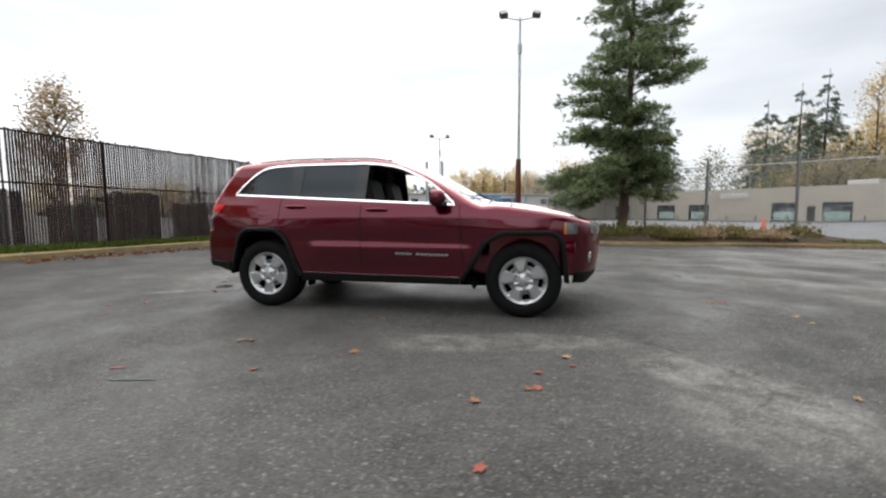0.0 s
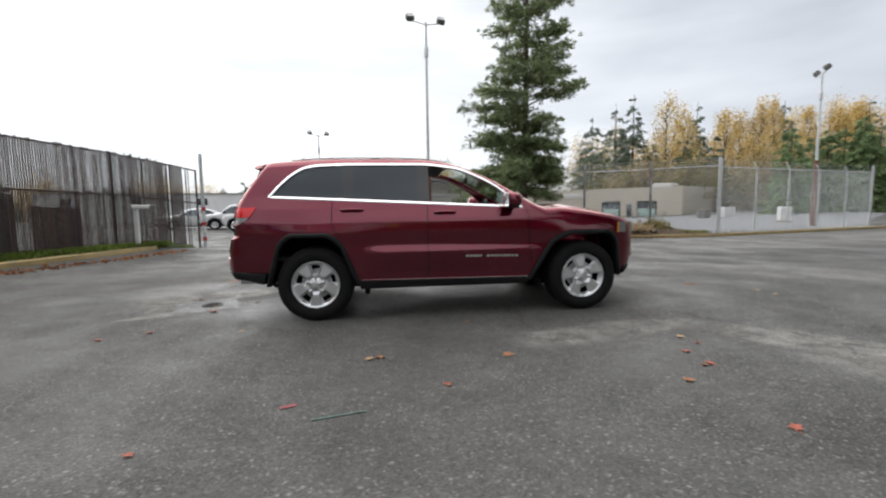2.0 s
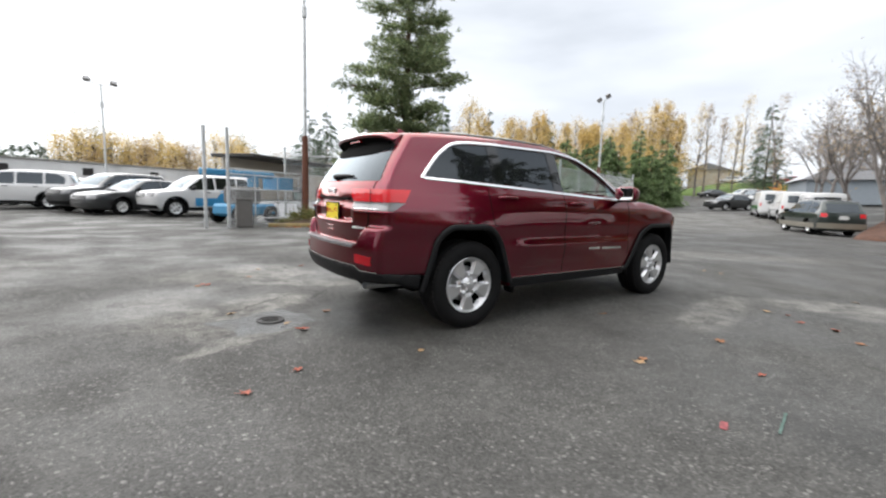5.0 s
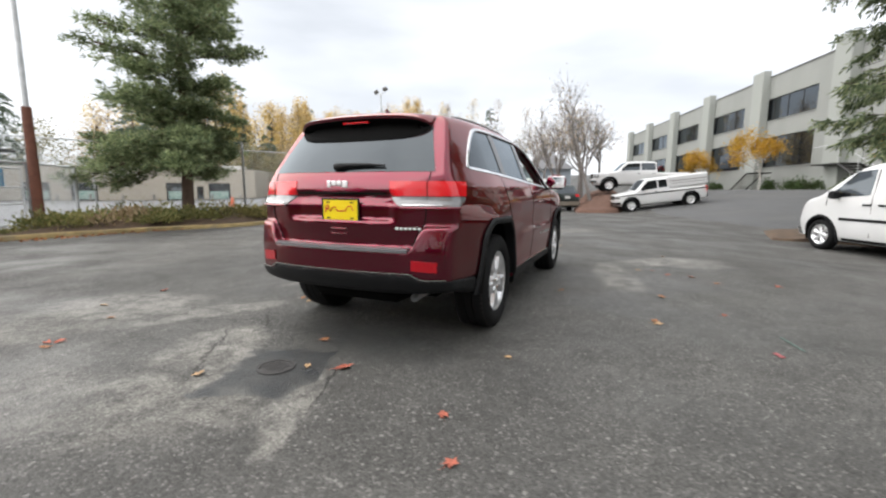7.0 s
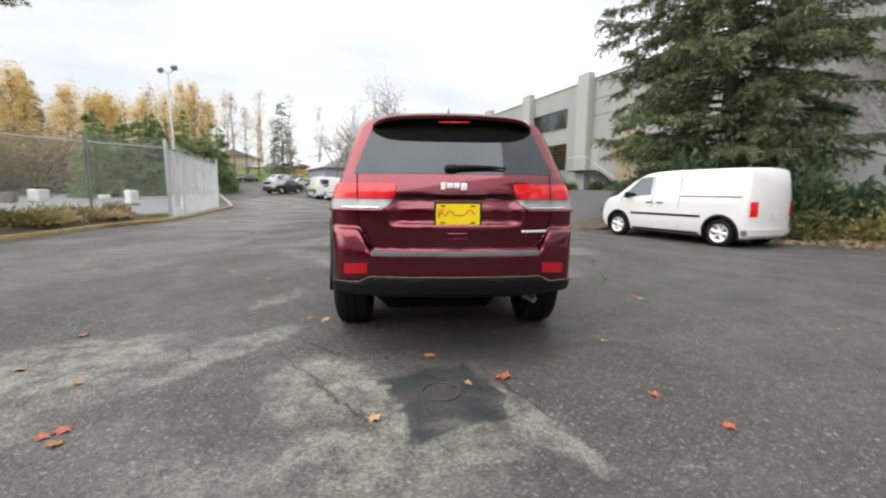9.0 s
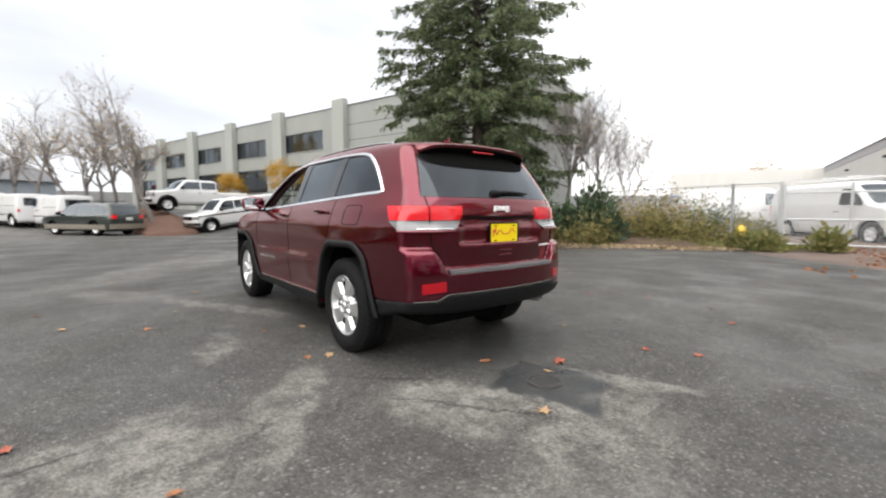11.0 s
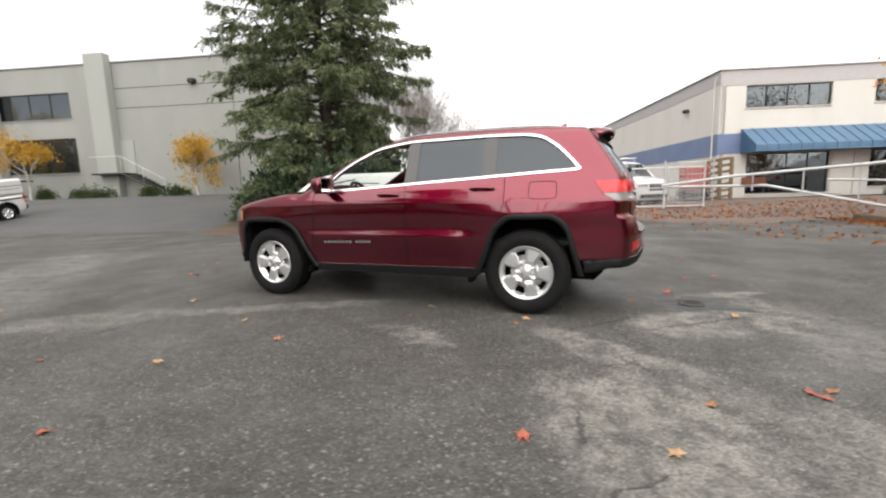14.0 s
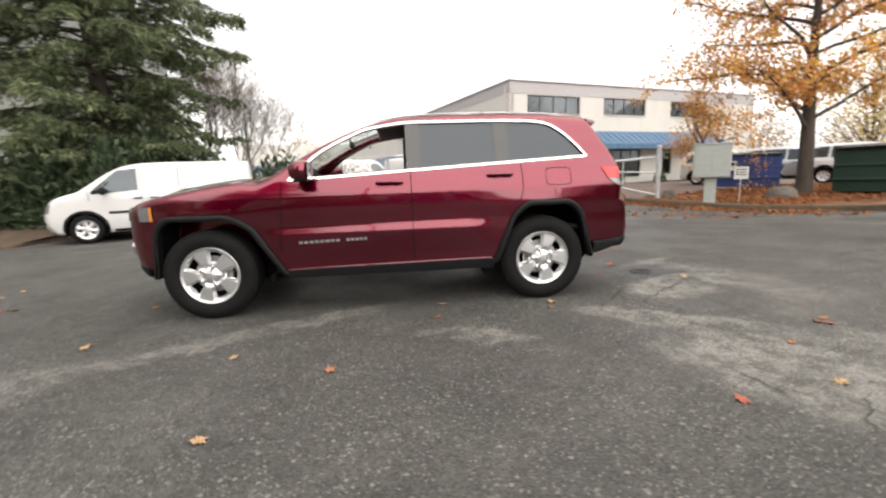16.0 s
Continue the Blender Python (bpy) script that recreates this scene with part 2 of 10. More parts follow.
# ---- mesh tools ----
class Geo:
    """Vertices and faces of one part."""

    def __init__(self):
        self.v, self.f, self.n = [], [], 0

    def add(self, v, f):
        v = np.asarray(v, float).reshape(-1, 3)
        self.v.append(v)
        self.f += [tuple(int(i) + self.n for i in face) for face in f]
        self.n += len(v)
        return self

    def surf(self, pts, close_u=False, close_v=False, flip=False):
        """A sheet from an array of points [u][v]."""
        p = np.asarray(pts, float)
        nu, nv = p.shape[:2]
        f = []
        for i in range(nu if close_u else nu - 1):
            for j in range(nv if close_v else nv - 1):
                a, b, c, d = i * nv + j, ((i + 1) % nu) * nv + j, ((i + 1) % nu) * nv + (j + 1) % nv, i * nv + (j + 1) % nv
                f.append((a, d, c, b) if flip else (a, b, c, d))
        return self.add(p.reshape(-1, 3), f)

    def box(self, c, s, b=0.0, rz=0.0):
        """A box of size s at centre c, its edges chamfered by b, turned by rz degrees."""
        h = np.asarray(s, float) / 2
        b = min(b, 0.45 * min(s))
        vs, ids = [], {}
        for sx in (-1, 1):
            for sy in (-1, 1):
                for sz in (-1, 1):
                    for k in range(3):
                        off = np.array([b, b, b])
                        off[k] = 0
                        ids[sx, sy, sz, k] = len(vs)
                        vs.append(np.array([sx, sy, sz]) * (h - off))
        f = []
        if b <= 0:
            vs = [np.array([sx, sy, sz]) * h for sx in (-1, 1) for sy in (-1, 1) for sz in (-1, 1)]
            f = [(0, 1, 3, 2), (4, 6, 7, 5), (0, 4, 5, 1), (2, 3, 7, 6), (0, 2, 6, 4), (1, 5, 7, 3)]
        else:
            for k in range(3):
                i, j = [(1, 2), (2, 0), (0, 1)][k]
                for sk in (-1, 1):
                    loop = []
                    for si, sj in ((-1, -1), (1, -1), (1, 1), (-1, 1)):
                        s3 = [0, 0, 0]
                        s3[k], s3[i], s3[j] = sk, si, sj
                        loop.append(ids[(*s3, k)])
                    f.append(tuple(loop if sk > 0 else loop[::-1]))
                for si in (-1, 1):
                    for sj in (-1, 1):
                        e = []
                        for sk in (-1, 1):
                            s3 = [0, 0, 0]
                            s3[k], s3[i], s3[j] = sk, si, sj
                            e.append((ids[(*s3, i)], ids[(*s3, j)]))
                        q = (e[0][0], e[1][0], e[1][1], e[0][1])
                        f.append(q if si * sj < 0 else q[::-1])
            for sx in (-1, 1):
                for sy in (-1, 1):
                    for sz in (-1, 1):
                        t = tuple(ids[sx, sy, sz, k] for k in range(3))
                        f.append(t if sx * sy * sz > 0 else t[::-1])
        vs = np.array(vs)
        if rz:
            a = radians(rz)
            vs = vs @ np.array([[math.cos(a), math.sin(a), 0], [-math.sin(a), math.cos(a), 0], [0, 0, 1]])
        return self.add(vs + np.asarray(c, float), f)

    def tube(self, path, radius, n=8, caps=True):
        """A round bar along a path; radius: one number or one for each point."""
        p = np.asarray(path, float)
        r = np.broadcast_to(np.asarray(radius, float), (len(p),))
        d = np.gradient(p, axis=0)
        d /= np.linalg.norm(d, axis=1, keepdims=True) + 1e-12
        ref = np.array([0, 0, 1.0]) if abs(d[0][2]) < 0.9 else np.array([1.0, 0, 0])
        rings = []
        for i in range(len(p)):
            u = np.cross(d[i], ref)
            u /= np.linalg.norm(u) + 1e-12
            w = np.cross(d[i], u)
            ref = np.cross(u, d[i])
            a = np.linspace(0, 2 * math.pi, n, endpoint=False)
            rings.append(p[i] + r[i] * (np.cos(a)[:, None] * u + np.sin(a)[:, None] * w))
        start = self.n
        self.surf(rings, close_v=True)
        if caps:
            self.f.append(tuple(start + k for k in range(n)))
            self.f.append(tuple(start + (len(p) - 1) * n + k for k in range(n))[::-1])
        return self

    def lathe(self, profile, n=32, axis="z", at=(0, 0, 0), closed=False):
        """A body of rotation from (radius, height) pairs."""
        a = np.linspace(0, 2 * math.pi, n, endpoint=False)
        rings = []
        for r, h in profile:
            c, s = r * np.cos(a), r * np.sin(a)
            hh = np.full(n, h)
            rings.append(np.stack({"z": (c, s, hh), "y": (s, hh, c), "x": (hh, c, s)}[axis], -1) + np.asarray(at, float))
        return self.surf(rings, close_v=True, close_u=closed)

    def prism(self, outline, z0, z1, frame_=None):
        """An outline in x, y drawn up from z0 to z1; frame_ lays it elsewhere."""
        o = np.asarray(outline, float)
        k = len(o)
        v = np.concatenate([np.c_[o, np.full(k, z0)], np.c_[o, np.full(k, z1)]])
        if frame_ is not None:
            m = np.array(frame_)
            v = v @ m[:3, :3].T + m[:3, 3]
        f = [tuple(range(k))[::-1], tuple(range(k, 2 * k))] + [(i, (i + 1) % k, k + (i + 1) % k, k + i) for i in range(k)]
        return self.add(v, f)

    def moved(self, m):
        m = np.array(m)
        self.v = [v @ m[:3, :3].T + m[:3, 3] for v in self.v]
        return self

    def mesh(self, name, smooth=None):
        me = bpy.data.meshes.new(name)
        v = np.concatenate(self.v) if self.v else np.zeros((0, 3))
        me.from_pydata(v.tolist(), [], self.f)
        if smooth is not None:
            me.polygons.foreach_set("use_smooth", np.ones(len(me.polygons), bool))
            if smooth:
                me.set_sharp_from_angle(angle=radians(smooth))
        me.update()
        return me


def thing(name, label, category, group="", kind="", at=(0, 0, 0), rz=0.0):
    """An empty at the base of a thing with parts."""
    ob = new(name)
    ob.empty_display_size = 0.2
    ob.matrix_world = pose(*at, 0, 0, rz)
    return tagged(ob, label, category, group, kind)


def part(name, geo, material, parent=None, label="", smooth=None):
    """One mesh under a thing or under a part (or on its own)."""
    me = geo if isinstance(geo, bpy.types.Mesh) else geo.mesh(name, smooth)
    if material is not None and not me.materials:
        me.materials.append(material)
    ob = new(name, me)
    if parent is not None:
        ob.parent = parent
    if label:
        ob["label"] = label
    return ob


def tri_interp(x, xs, ys):
    """A smooth curve through the given knots (monotone cubic)."""
    xs, ys = np.asarray(xs, float), np.asarray(ys, float)
    h, dlt = np.diff(xs), np.diff(ys) / np.diff(xs)
    m = np.zeros(len(xs))
    m[0], m[-1] = dlt[0], dlt[-1]
    for i in range(1, len(xs) - 1):
        if dlt[i - 1] * dlt[i] > 0:
            w1, w2 = 2 * h[i] + h[i - 1], h[i] + 2 * h[i - 1]
            m[i] = (w1 + w2) / (w1 / dlt[i - 1] + w2 / dlt[i])
    x = np.clip(np.asarray(x, float), xs[0], xs[-1])
    i = np.clip(np.searchsorted(xs, x) - 1, 0, len(xs) - 2)
    t = (x - xs[i]) / h[i]
    return ((1 + 2 * t) * (1 - t) ** 2 * ys[i] + t * (1 - t) ** 2 * h[i] * m[i] + t * t * (3 - 2 * t) * ys[i + 1] + t * t * (t - 1) * h[i] * m[i + 1])


def smax(a, b, k):
    h = np.clip(0.5 + 0.5 * (a - b) / k, 0, 1)
    return b + (a - b) * h + k * h * (1 - h)


def step01(x, a, b):
    t = np.clip((x - a) / (b - a), 0, 1)
    return t * t * (3 - 2 * t)


def skin(shape, lo, hi, cell, polish=2):
    """The surface shape(x, y, z) = 0 inside a block, as a smooth net of quads. Returns vertices and faces."""
    ax = [np.arange(a, b + cell, cell, dtype=np.float32) for a, b in zip(lo, hi)]
    X, Y, Z = np.meshgrid(*ax, indexing="ij", sparse=True)
    val = np.asarray(shape(X, Y, Z), np.float32) + np.zeros((len(ax[0]), len(ax[1]), len(ax[2])), np.float32)
    ins = val < 0
    c = np.zeros(tuple(n - 1 for n in ins.shape), np.int8)
    for i in (0, 1):
        for j in (0, 1):
            for k in (0, 1):
                c += ins[i : i + c.shape[0], j : j + c.shape[1], k : k + c.shape[2]]
    act = np.argwhere((c > 0) & (c < 8))
    ids = np.full(c.shape, -1, np.int32)
    ids[tuple(act.T)] = np.arange(len(act))
    acc, cnt = np.zeros((len(act), 3)), np.zeros(len(act))
    corners = [(i, j, k) for i in (0, 1) for j in (0, 1) for k in (0, 1)]
    for a in corners:
        for d in range(3):
            if a[d]:
                continue
            b = list(a)
            b[d] = 1
            va, vb = val[tuple((act + a).T)], val[tuple((act + b).T)]
            hit = (va < 0) != (vb < 0)
            t = np.where(hit, va / np.where(hit, va - vb, 1), 0)
            p = np.repeat(np.array(a, float)[None], len(act), 0)
            p[:, d] = t
            acc += p * hit[:, None]
            cnt += hit
    v = (act + acc / cnt[:, None]) * cell + np.array([x[0] for x in ax])
    faces = []
    for d in range(3):
        e1, e2 = (d + 1) % 3, (d + 2) % 3
        s0 = [slice(None)] * 3
        s1 = [slice(None)] * 3
        s0[d], s1[d] = slice(0, -1), slice(1, None)
        a, b = ins[tuple(s0)], ins[tuple(s1)]
        cr = np.argwhere(a != b)
        ok = (cr[:, e1] > 0) & (cr[:, e2] > 0) & (cr[:, e1] < c.shape[e1]) & (cr[:, e2] < c.shape[e2])
        cr = cr[ok]
        inside = a[tuple(cr.T)]
        o1, o2 = np.zeros(3, int), np.zeros(3, int)
        o1[e1], o2[e2] = 1, 1
        q = np.stack([ids[tuple((cr - o1 - o2).T)], ids[tuple((cr - o2).T)], ids[tuple(cr.T)], ids[tuple((cr - o1).T)]], 1)
        q[~inside] = q[~inside][:, ::-1]
        faces.append(q)
    e = cell * 0.05
    for _ in range(polish):
        x, y, z = v.T
        f0 = shape(x, y, z)
        g = np.stack([(shape(x + e, y, z) - f0) / e, (shape(x, y + e, z) - f0) / e, (shape(x, y, z + e) - f0) / e], 1)
        stepv = -f0[:, None] * g / np.maximum((g * g).sum(1, keepdims=True), 0.2)
        v = v + np.clip(stepv, -0.4 * cell, 0.4 * cell)
    return v, np.concatenate(faces)


def skin_mesh(name, v, f, sharp=40):
    me = bpy.data.meshes.new(name)
    me.vertices.add(len(v))
    me.vertices.foreach_set("co", np.asarray(v, np.float32).ravel())
    me.loops.add(f.size)
    me.loops.foreach_set("vertex_index", f.ravel().astype(np.int32))
    me.polygons.add(len(f))
    me.polygons.foreach_set("loop_start", np.arange(0, f.size, 4, dtype=np.int32))
    me.polygons.foreach_set("use_smooth", np.ones(len(f), bool))
    me.update(calc_edges=True)
    me.validate()
    if sharp:
        me.set_sharp_from_angle(angle=radians(sharp))
    return me


# ---- ground ----
def ground_z(x, y):
    """Height of the ground: flat round the car, rising to the buildings, the road and the western bank."""
    x, y = np.asarray(x, float), np.asarray(y, float)
    s = 0.55 * x - 0.83 * y
    ramp = np.clip(0.14 * (s - 12), 0, 1.25) * step01(x, 4, 9)
    road = np.clip(0.045 * (x - 24), 0, 6)
    west = 0.06 * np.clip(-x - 4, 0, 5) * step01(y, -6, 0) * (1 - step01(y, 7, 10))
    south = 0.25 * step01(-y, 9, 18) * (1 - step01(x, 2, 8))
    far = 9 * step01(np.hypot(x, y), 110, 420)
    dip = 0.09 * step01(x, 1.5, 4.5) * step01(-y, 3.5, 5.5) * (1 - step01(s, 9.6, 12.5)) * (1 - step01(-y, 8.5, 11))
    return np.maximum(np.maximum(ramp, road), np.maximum(west, south)) + far - dip


def asphalt_material():
    m = bpy.data.materials.new("worn_asphalt")
    m.use_nodes = True
    n, l = m.node_tree.nodes, m.node_tree.links
    b = n["Principled BSDF"]
    co = n.new("ShaderNodeTexCoord")

    def node(kind, **inputs):
        k = n.new(kind)
        for key, v in inputs.items():
            k.inputs[key.replace("_", " ")].default_value = v
        return k

    def math2(op, a, c, clamp=False):
        k = n.new("ShaderNodeMath")
        k.operation, k.use_clamp = op, clamp
        for i, v in enumerate((a, c)):
            if isinstance(v, (int, float)):
                k.inputs[i].default_value = v
            else:
                l.new(v, k.inputs[i])
        return k.outputs[0]

    def remap(v, a, c, d, e):
        k = node("ShaderNodeMapRange", From_Min=a, From_Max=c, To_Min=d, To_Max=e)
        l.new(v, k.inputs["Value"])
        return k.outputs["Result"]

    def noise_at(scale, detail, rough=0.6, vector=None):
        k = node("ShaderNodeTexNoise", Scale=scale, Detail=detail, Roughness=rough)
        l.new(vector or co.outputs["Object"], k.inputs["Vector"])
        return k

    warp = noise_at(1.6, 6, 0.7)
    off = n.new("ShaderNodeVectorMath")
    off.operation = "MULTIPLY_ADD"
    l.new(warp.outputs["Color"], off.inputs[0])
    off.inputs[1].default_value, off.inputs[2].default_value = (0.62, 0.62, 0), (-0.31, -0.31, 0)
    wv = n.new("ShaderNodeVectorMath")
    l.new(co.outputs["Object"], wv.inputs[0])
    l.new(off.outputs["Vector"], wv.inputs[1])
    # pale worn areas: centre, half sizes, turn
    pale = [(-2.76, 0.86, 0.46, 0.33, 8, 1.0), (-2.98, 0.47, 0.46, 0.10, 20, 1.0), (-3.23, -0.30, 0.52, 0.13, 27, 1.0), (-3.30, 0.14, 0.10, 0.26, 12, 0.9), (-3.65, 0.75, 0.35, 0.9, 0, 0.45), (-2.35, 2.55, 0.52, 0.75, 35, 1.0),
            (-2.2, 1.65, 0.75, 0.20, -30, 0.7), (-2.9, 2.6, 0.9, 0.6, 0, 0.5), (1.1, 1.42, 1.45, 0.15, 28, 0.8), (-0.7, 1.72, 0.50, 0.16, -25, 0.75), (-3.42, 0.35, 0.28, 0.72, 10, 0.8), (2.6, 2.3, 1.2, 0.35, 35, 0.5),
            (1.3, -1.75, 1.15, 0.28, 12, 0.7), (2.85, -2.35, 0.85, 0.36, -48, 0.8), (2.9, -2.95, 0.7, 0.4, -20, 0.55), (6.2, 1.0, 4.0, 0.8, -38, 0.5), (4.5, 6.6, 5.5, 2.0, 5, 0.5), (13.0, 7.2, 8.0, 2.4, 14, 0.6), (26.0, 9.0, 12.0, 4.0, 24, 0.6),
            (5.0, 4.6, 5.0, 0.7, 4, 0.4), (-6.0, 2.8, 2.6, 0.8, 60, 0.3), (1.0, 5.2, 3.2, 0.6, 8, 0.35), (-1.8, -4.3, 1.6, 0.35, 20, 0.18)]
    total = None
    for cx, cy, rx, ry, rot, amount in pale:
        mp = n.new("ShaderNodeMapping")
        mp.vector_type = "TEXTURE"
        mp.inputs["Location"].default_value, mp.inputs["Rotation"].default_value, mp.inputs["Scale"].default_value = (cx, cy, 0), (0, 0, radians(rot)), (rx, ry, 1e3)
        l.new(wv.outputs["Vector"], mp.inputs["Vector"])
        ln = n.new("ShaderNodeVectorMath")
        ln.operation = "LENGTH"
        l.new(mp.outputs["Vector"], ln.inputs[0])
        v = remap(ln.outputs["Value"], 0.70, 1.08, amount, 0.0)
        total = v if total is None else math2("MAXIMUM", total, v)
    patchy = noise_at(5.0, 8, 0.7)
    total = math2("MULTIPLY", total, remap(patchy.outputs["Fac"], 0.40, 0.58, 0.12, 1.0))
    broad = noise_at(0.22, 5, 0.6)
    mid = noise_at(1.3, 7, 0.65)
    wide = remap(broad.outputs["Fac"], 0.3, 0.7, 0.80, 1.22)
    wide = math2("MULTIPLY", wide, remap(mid.outputs["Fac"], 0.3, 0.7, 0.76, 1.24))
    wide = math2("MULTIPLY", wide, remap(noise_at(11.0, 5, 0.7).outputs["Fac"], 0.3, 0.7, 0.80, 1.20))
    # stones
    vor = node("ShaderNodeTexVoronoi", Scale=95.0)
    l.new(co.outputs["Object"], vor.inputs["Vector"])
    hue = n.new("ShaderNodeSeparateColor")
    l.new(vor.outputs["Color"], hue.inputs["Color"])
    stone = remap(hue.outputs["Red"], 0.0, 1.0, 0.64, 1.36)
    light_stone = math2("GREATER_THAN", hue.outputs["Green"], 0.94)
    vor2 = node("ShaderNodeTexVoronoi", Scale=26.0)
    l.new(co.outputs["Object"], vor2.inputs["Vector"])
    hue2 = n.new("ShaderNodeSeparateColor")
    l.new(vor2.outputs["Color"], hue2.inputs["Color"])
    chip = math2("MULTIPLY", math2("GREATER_THAN", hue2.outputs["Green"], 0.90), math2("LESS_THAN", vor2.outputs["Distance"], 0.27))
    value = math2("MULTIPLY", wide, stone)
    base = n.new("ShaderNodeMix")
    base.data_type = "RGBA"
    base.inputs["A"].default_value, base.inputs["B"].default_value = (0.0585, 0.0572, 0.0536, 1), (0.158, 0.152, 0.139, 1)
    l.new(total, base.inputs["Factor"])
    sc = n.new("ShaderNodeVectorMath")
    sc.operation = "SCALE"
    l.new(base.outputs["Result"], sc.inputs[0])
    l.new(value, sc.inputs["Scale"])
    sp = n.new("ShaderNodeMix")
    sp.data_type = "RGBA"
    sp.inputs["B"].default_value = (0.25, 0.243, 0.228, 1)
    l.new(math2("MULTIPLY", math2("MAXIMUM", math2("MULTIPLY", light_stone, 0.45), math2("MULTIPLY", chip, 0.60)), 0.85), sp.inputs["Factor"])
    l.new(sc.outputs["Vector"], sp.inputs["A"])
    # damp dark stain round the iron cover
    dm = n.new("ShaderNodeMapping")
    dm.vector_type = "TEXTURE"
    dm.inputs["Location"].default_value, dm.inputs["Rotation"].default_value, dm.inputs["Scale"].default_value = (-2.95, 0.14, 0), (0, 0, radians(17)), (0.37, 0.27, 1e3)
    l.new(wv.outputs["Vector"], dm.inputs["Vector"])
    dabs = n.new("ShaderNodeVectorMath")
    dabs.operation = "ABSOLUTE"
    l.new(dm.outputs["Vector"], dabs.inputs[0])
    dsep = n.new("ShaderNodeSeparateXYZ")
    l.new(dabs.outputs["Vector"], dsep.inputs[0])
    square = math2("MAXIMUM", dsep.outputs["X"], dsep.outputs["Y"])
    dk = n.new("ShaderNodeMix")
    dk.data_type = "RGBA"
    dk.inputs["B"].default_value = (0.030, 0.0325, 0.035, 1)
    wm = n.new("ShaderNodeMapping")
    wm.vector_type = "TEXTURE"
    wm.inputs["Location"].default_value, wm.inputs["Rotation"].default_value, wm.inputs["Scale"].default_value = (-2.15, -0.15, 0), (0, 0, radians(-15)), (0.42, 0.75, 1e3)
    l.new(wv.outputs["Vector"], wm.inputs["Vector"])
    wl2 = n.new("ShaderNodeVectorMath")
    wl2.operation = "LENGTH"
    l.new(wm.outputs["Vector"], wl2.inputs[0])
    wet = math2("MAXIMUM", remap(square, 0.94, 1.04, 1.0, 0.0), remap(wl2.outputs["Value"], 0.5, 1.1, 0.55, 0.0))
    wet = math2("MULTIPLY", wet, remap(patchy.outputs["Fac"], 0.35, 0.6, 1.0, 0.55))
    l.new(wet, dk.inputs["Factor"])
    l.new(sp.outputs["Result"], dk.inputs["A"])
    # cracks, mostly in the pale areas
    cv = node("ShaderNodeTexVoronoi", Scale=0.85)
    cv.feature = "DISTANCE_TO_EDGE"
    l.new(wv.outputs["Vector"], cv.inputs["Vector"])
    crack = math2("MULTIPLY", remap(cv.outputs["Distance"], 0.0035, 0.010, 1.0, 0.0), remap(noise_at(0.45, 2).outputs["Fac"], 0.52, 0.62, 0.0, 0.5))
    # long cracks along the old patch: middle, half length, turn
    for cx, cy, half, turn in ((-2.81, 0.785, 0.76, 36.7), (-2.95, -0.31, 0.46, 23), (-2.06, 2.65, 0.22, 98), (-2.30, 3.02, 0.28, 40), (-2.12, 0.97, 0.55, 47), (2.66, -1.78, 0.88, -57.5)):
        mp = n.new("ShaderNodeMapping")
        mp.vector_type = "TEXTURE"
        mp.inputs["Location"].default_value, mp.inputs["Rotation"].default_value, mp.inputs["Scale"].default_value = (cx, cy, 0), (0, 0, radians(turn)), (half, 0.014, 1e3)
        fine = noise_at(7.0, 4, 0.6)
        wob = n.new("ShaderNodeVectorMath")
        wob.operation = "MULTIPLY_ADD"
        l.new(fine.outputs["Color"], wob.inputs[0])
        wob.inputs[1].default_value = (0.20, 0.20, 0)
        l.new(co.outputs["Object"], wob.inputs[2])
        back = n.new("ShaderNodeVectorMath")
        back.operation = "SUBTRACT"
        back.inputs[1].default_value = (0.10, 0.10, 0)
        l.new(wob.outputs["Vector"], back.inputs[0])
        l.new(back.outputs["Vector"], mp.inputs["Vector"])
        ln = n.new("ShaderNodeVectorMath")
        ln.operation = "LENGTH"
        l.new(mp.outputs["Vector"], ln.inputs[0])
        crack = math2("MAXIMUM", crack, remap(ln.outputs["Value"], 0.5, 1.1, 0.65, 0.0))
    ck = n.new("ShaderNodeMix")
    ck.data_type = "RGBA"
    ck.inputs["B"].default_value = (0.018, 0.017, 0.016, 1)
    l.new(crack, ck.inputs["Factor"])
    l.new(dk.outputs["Result"], ck.inputs["A"])
    l.new(ck.outputs["Result"], b.inputs["Base Color"])
    # damp sheen in places
    damp = noise_at(0.7, 4, 0.55)
    l.new(math2("MULTIPLY", remap(damp.outputs["Fac"], 0.40, 0.62, 0.48, 0.85), remap(wet, 0.0, 1.0, 1.0, 0.42)), b.inputs["Roughness"])
    b.inputs["Specular IOR Level"].default_value = 0.20
    h = math2("ADD", math2("MULTIPLY", vor.outputs["Distance"], -1.0), math2("MULTIPLY", crack, -2.0))
    bp = n.new("ShaderNodeBump")
    bp.inputs["Strength"].default_value, bp.inputs["Distance"].default_value = 0.55, 0.006
    l.new(h, bp.inputs["Height"])
    l.new(bp.outputs["Normal"], b.inputs["Normal"])
    return m


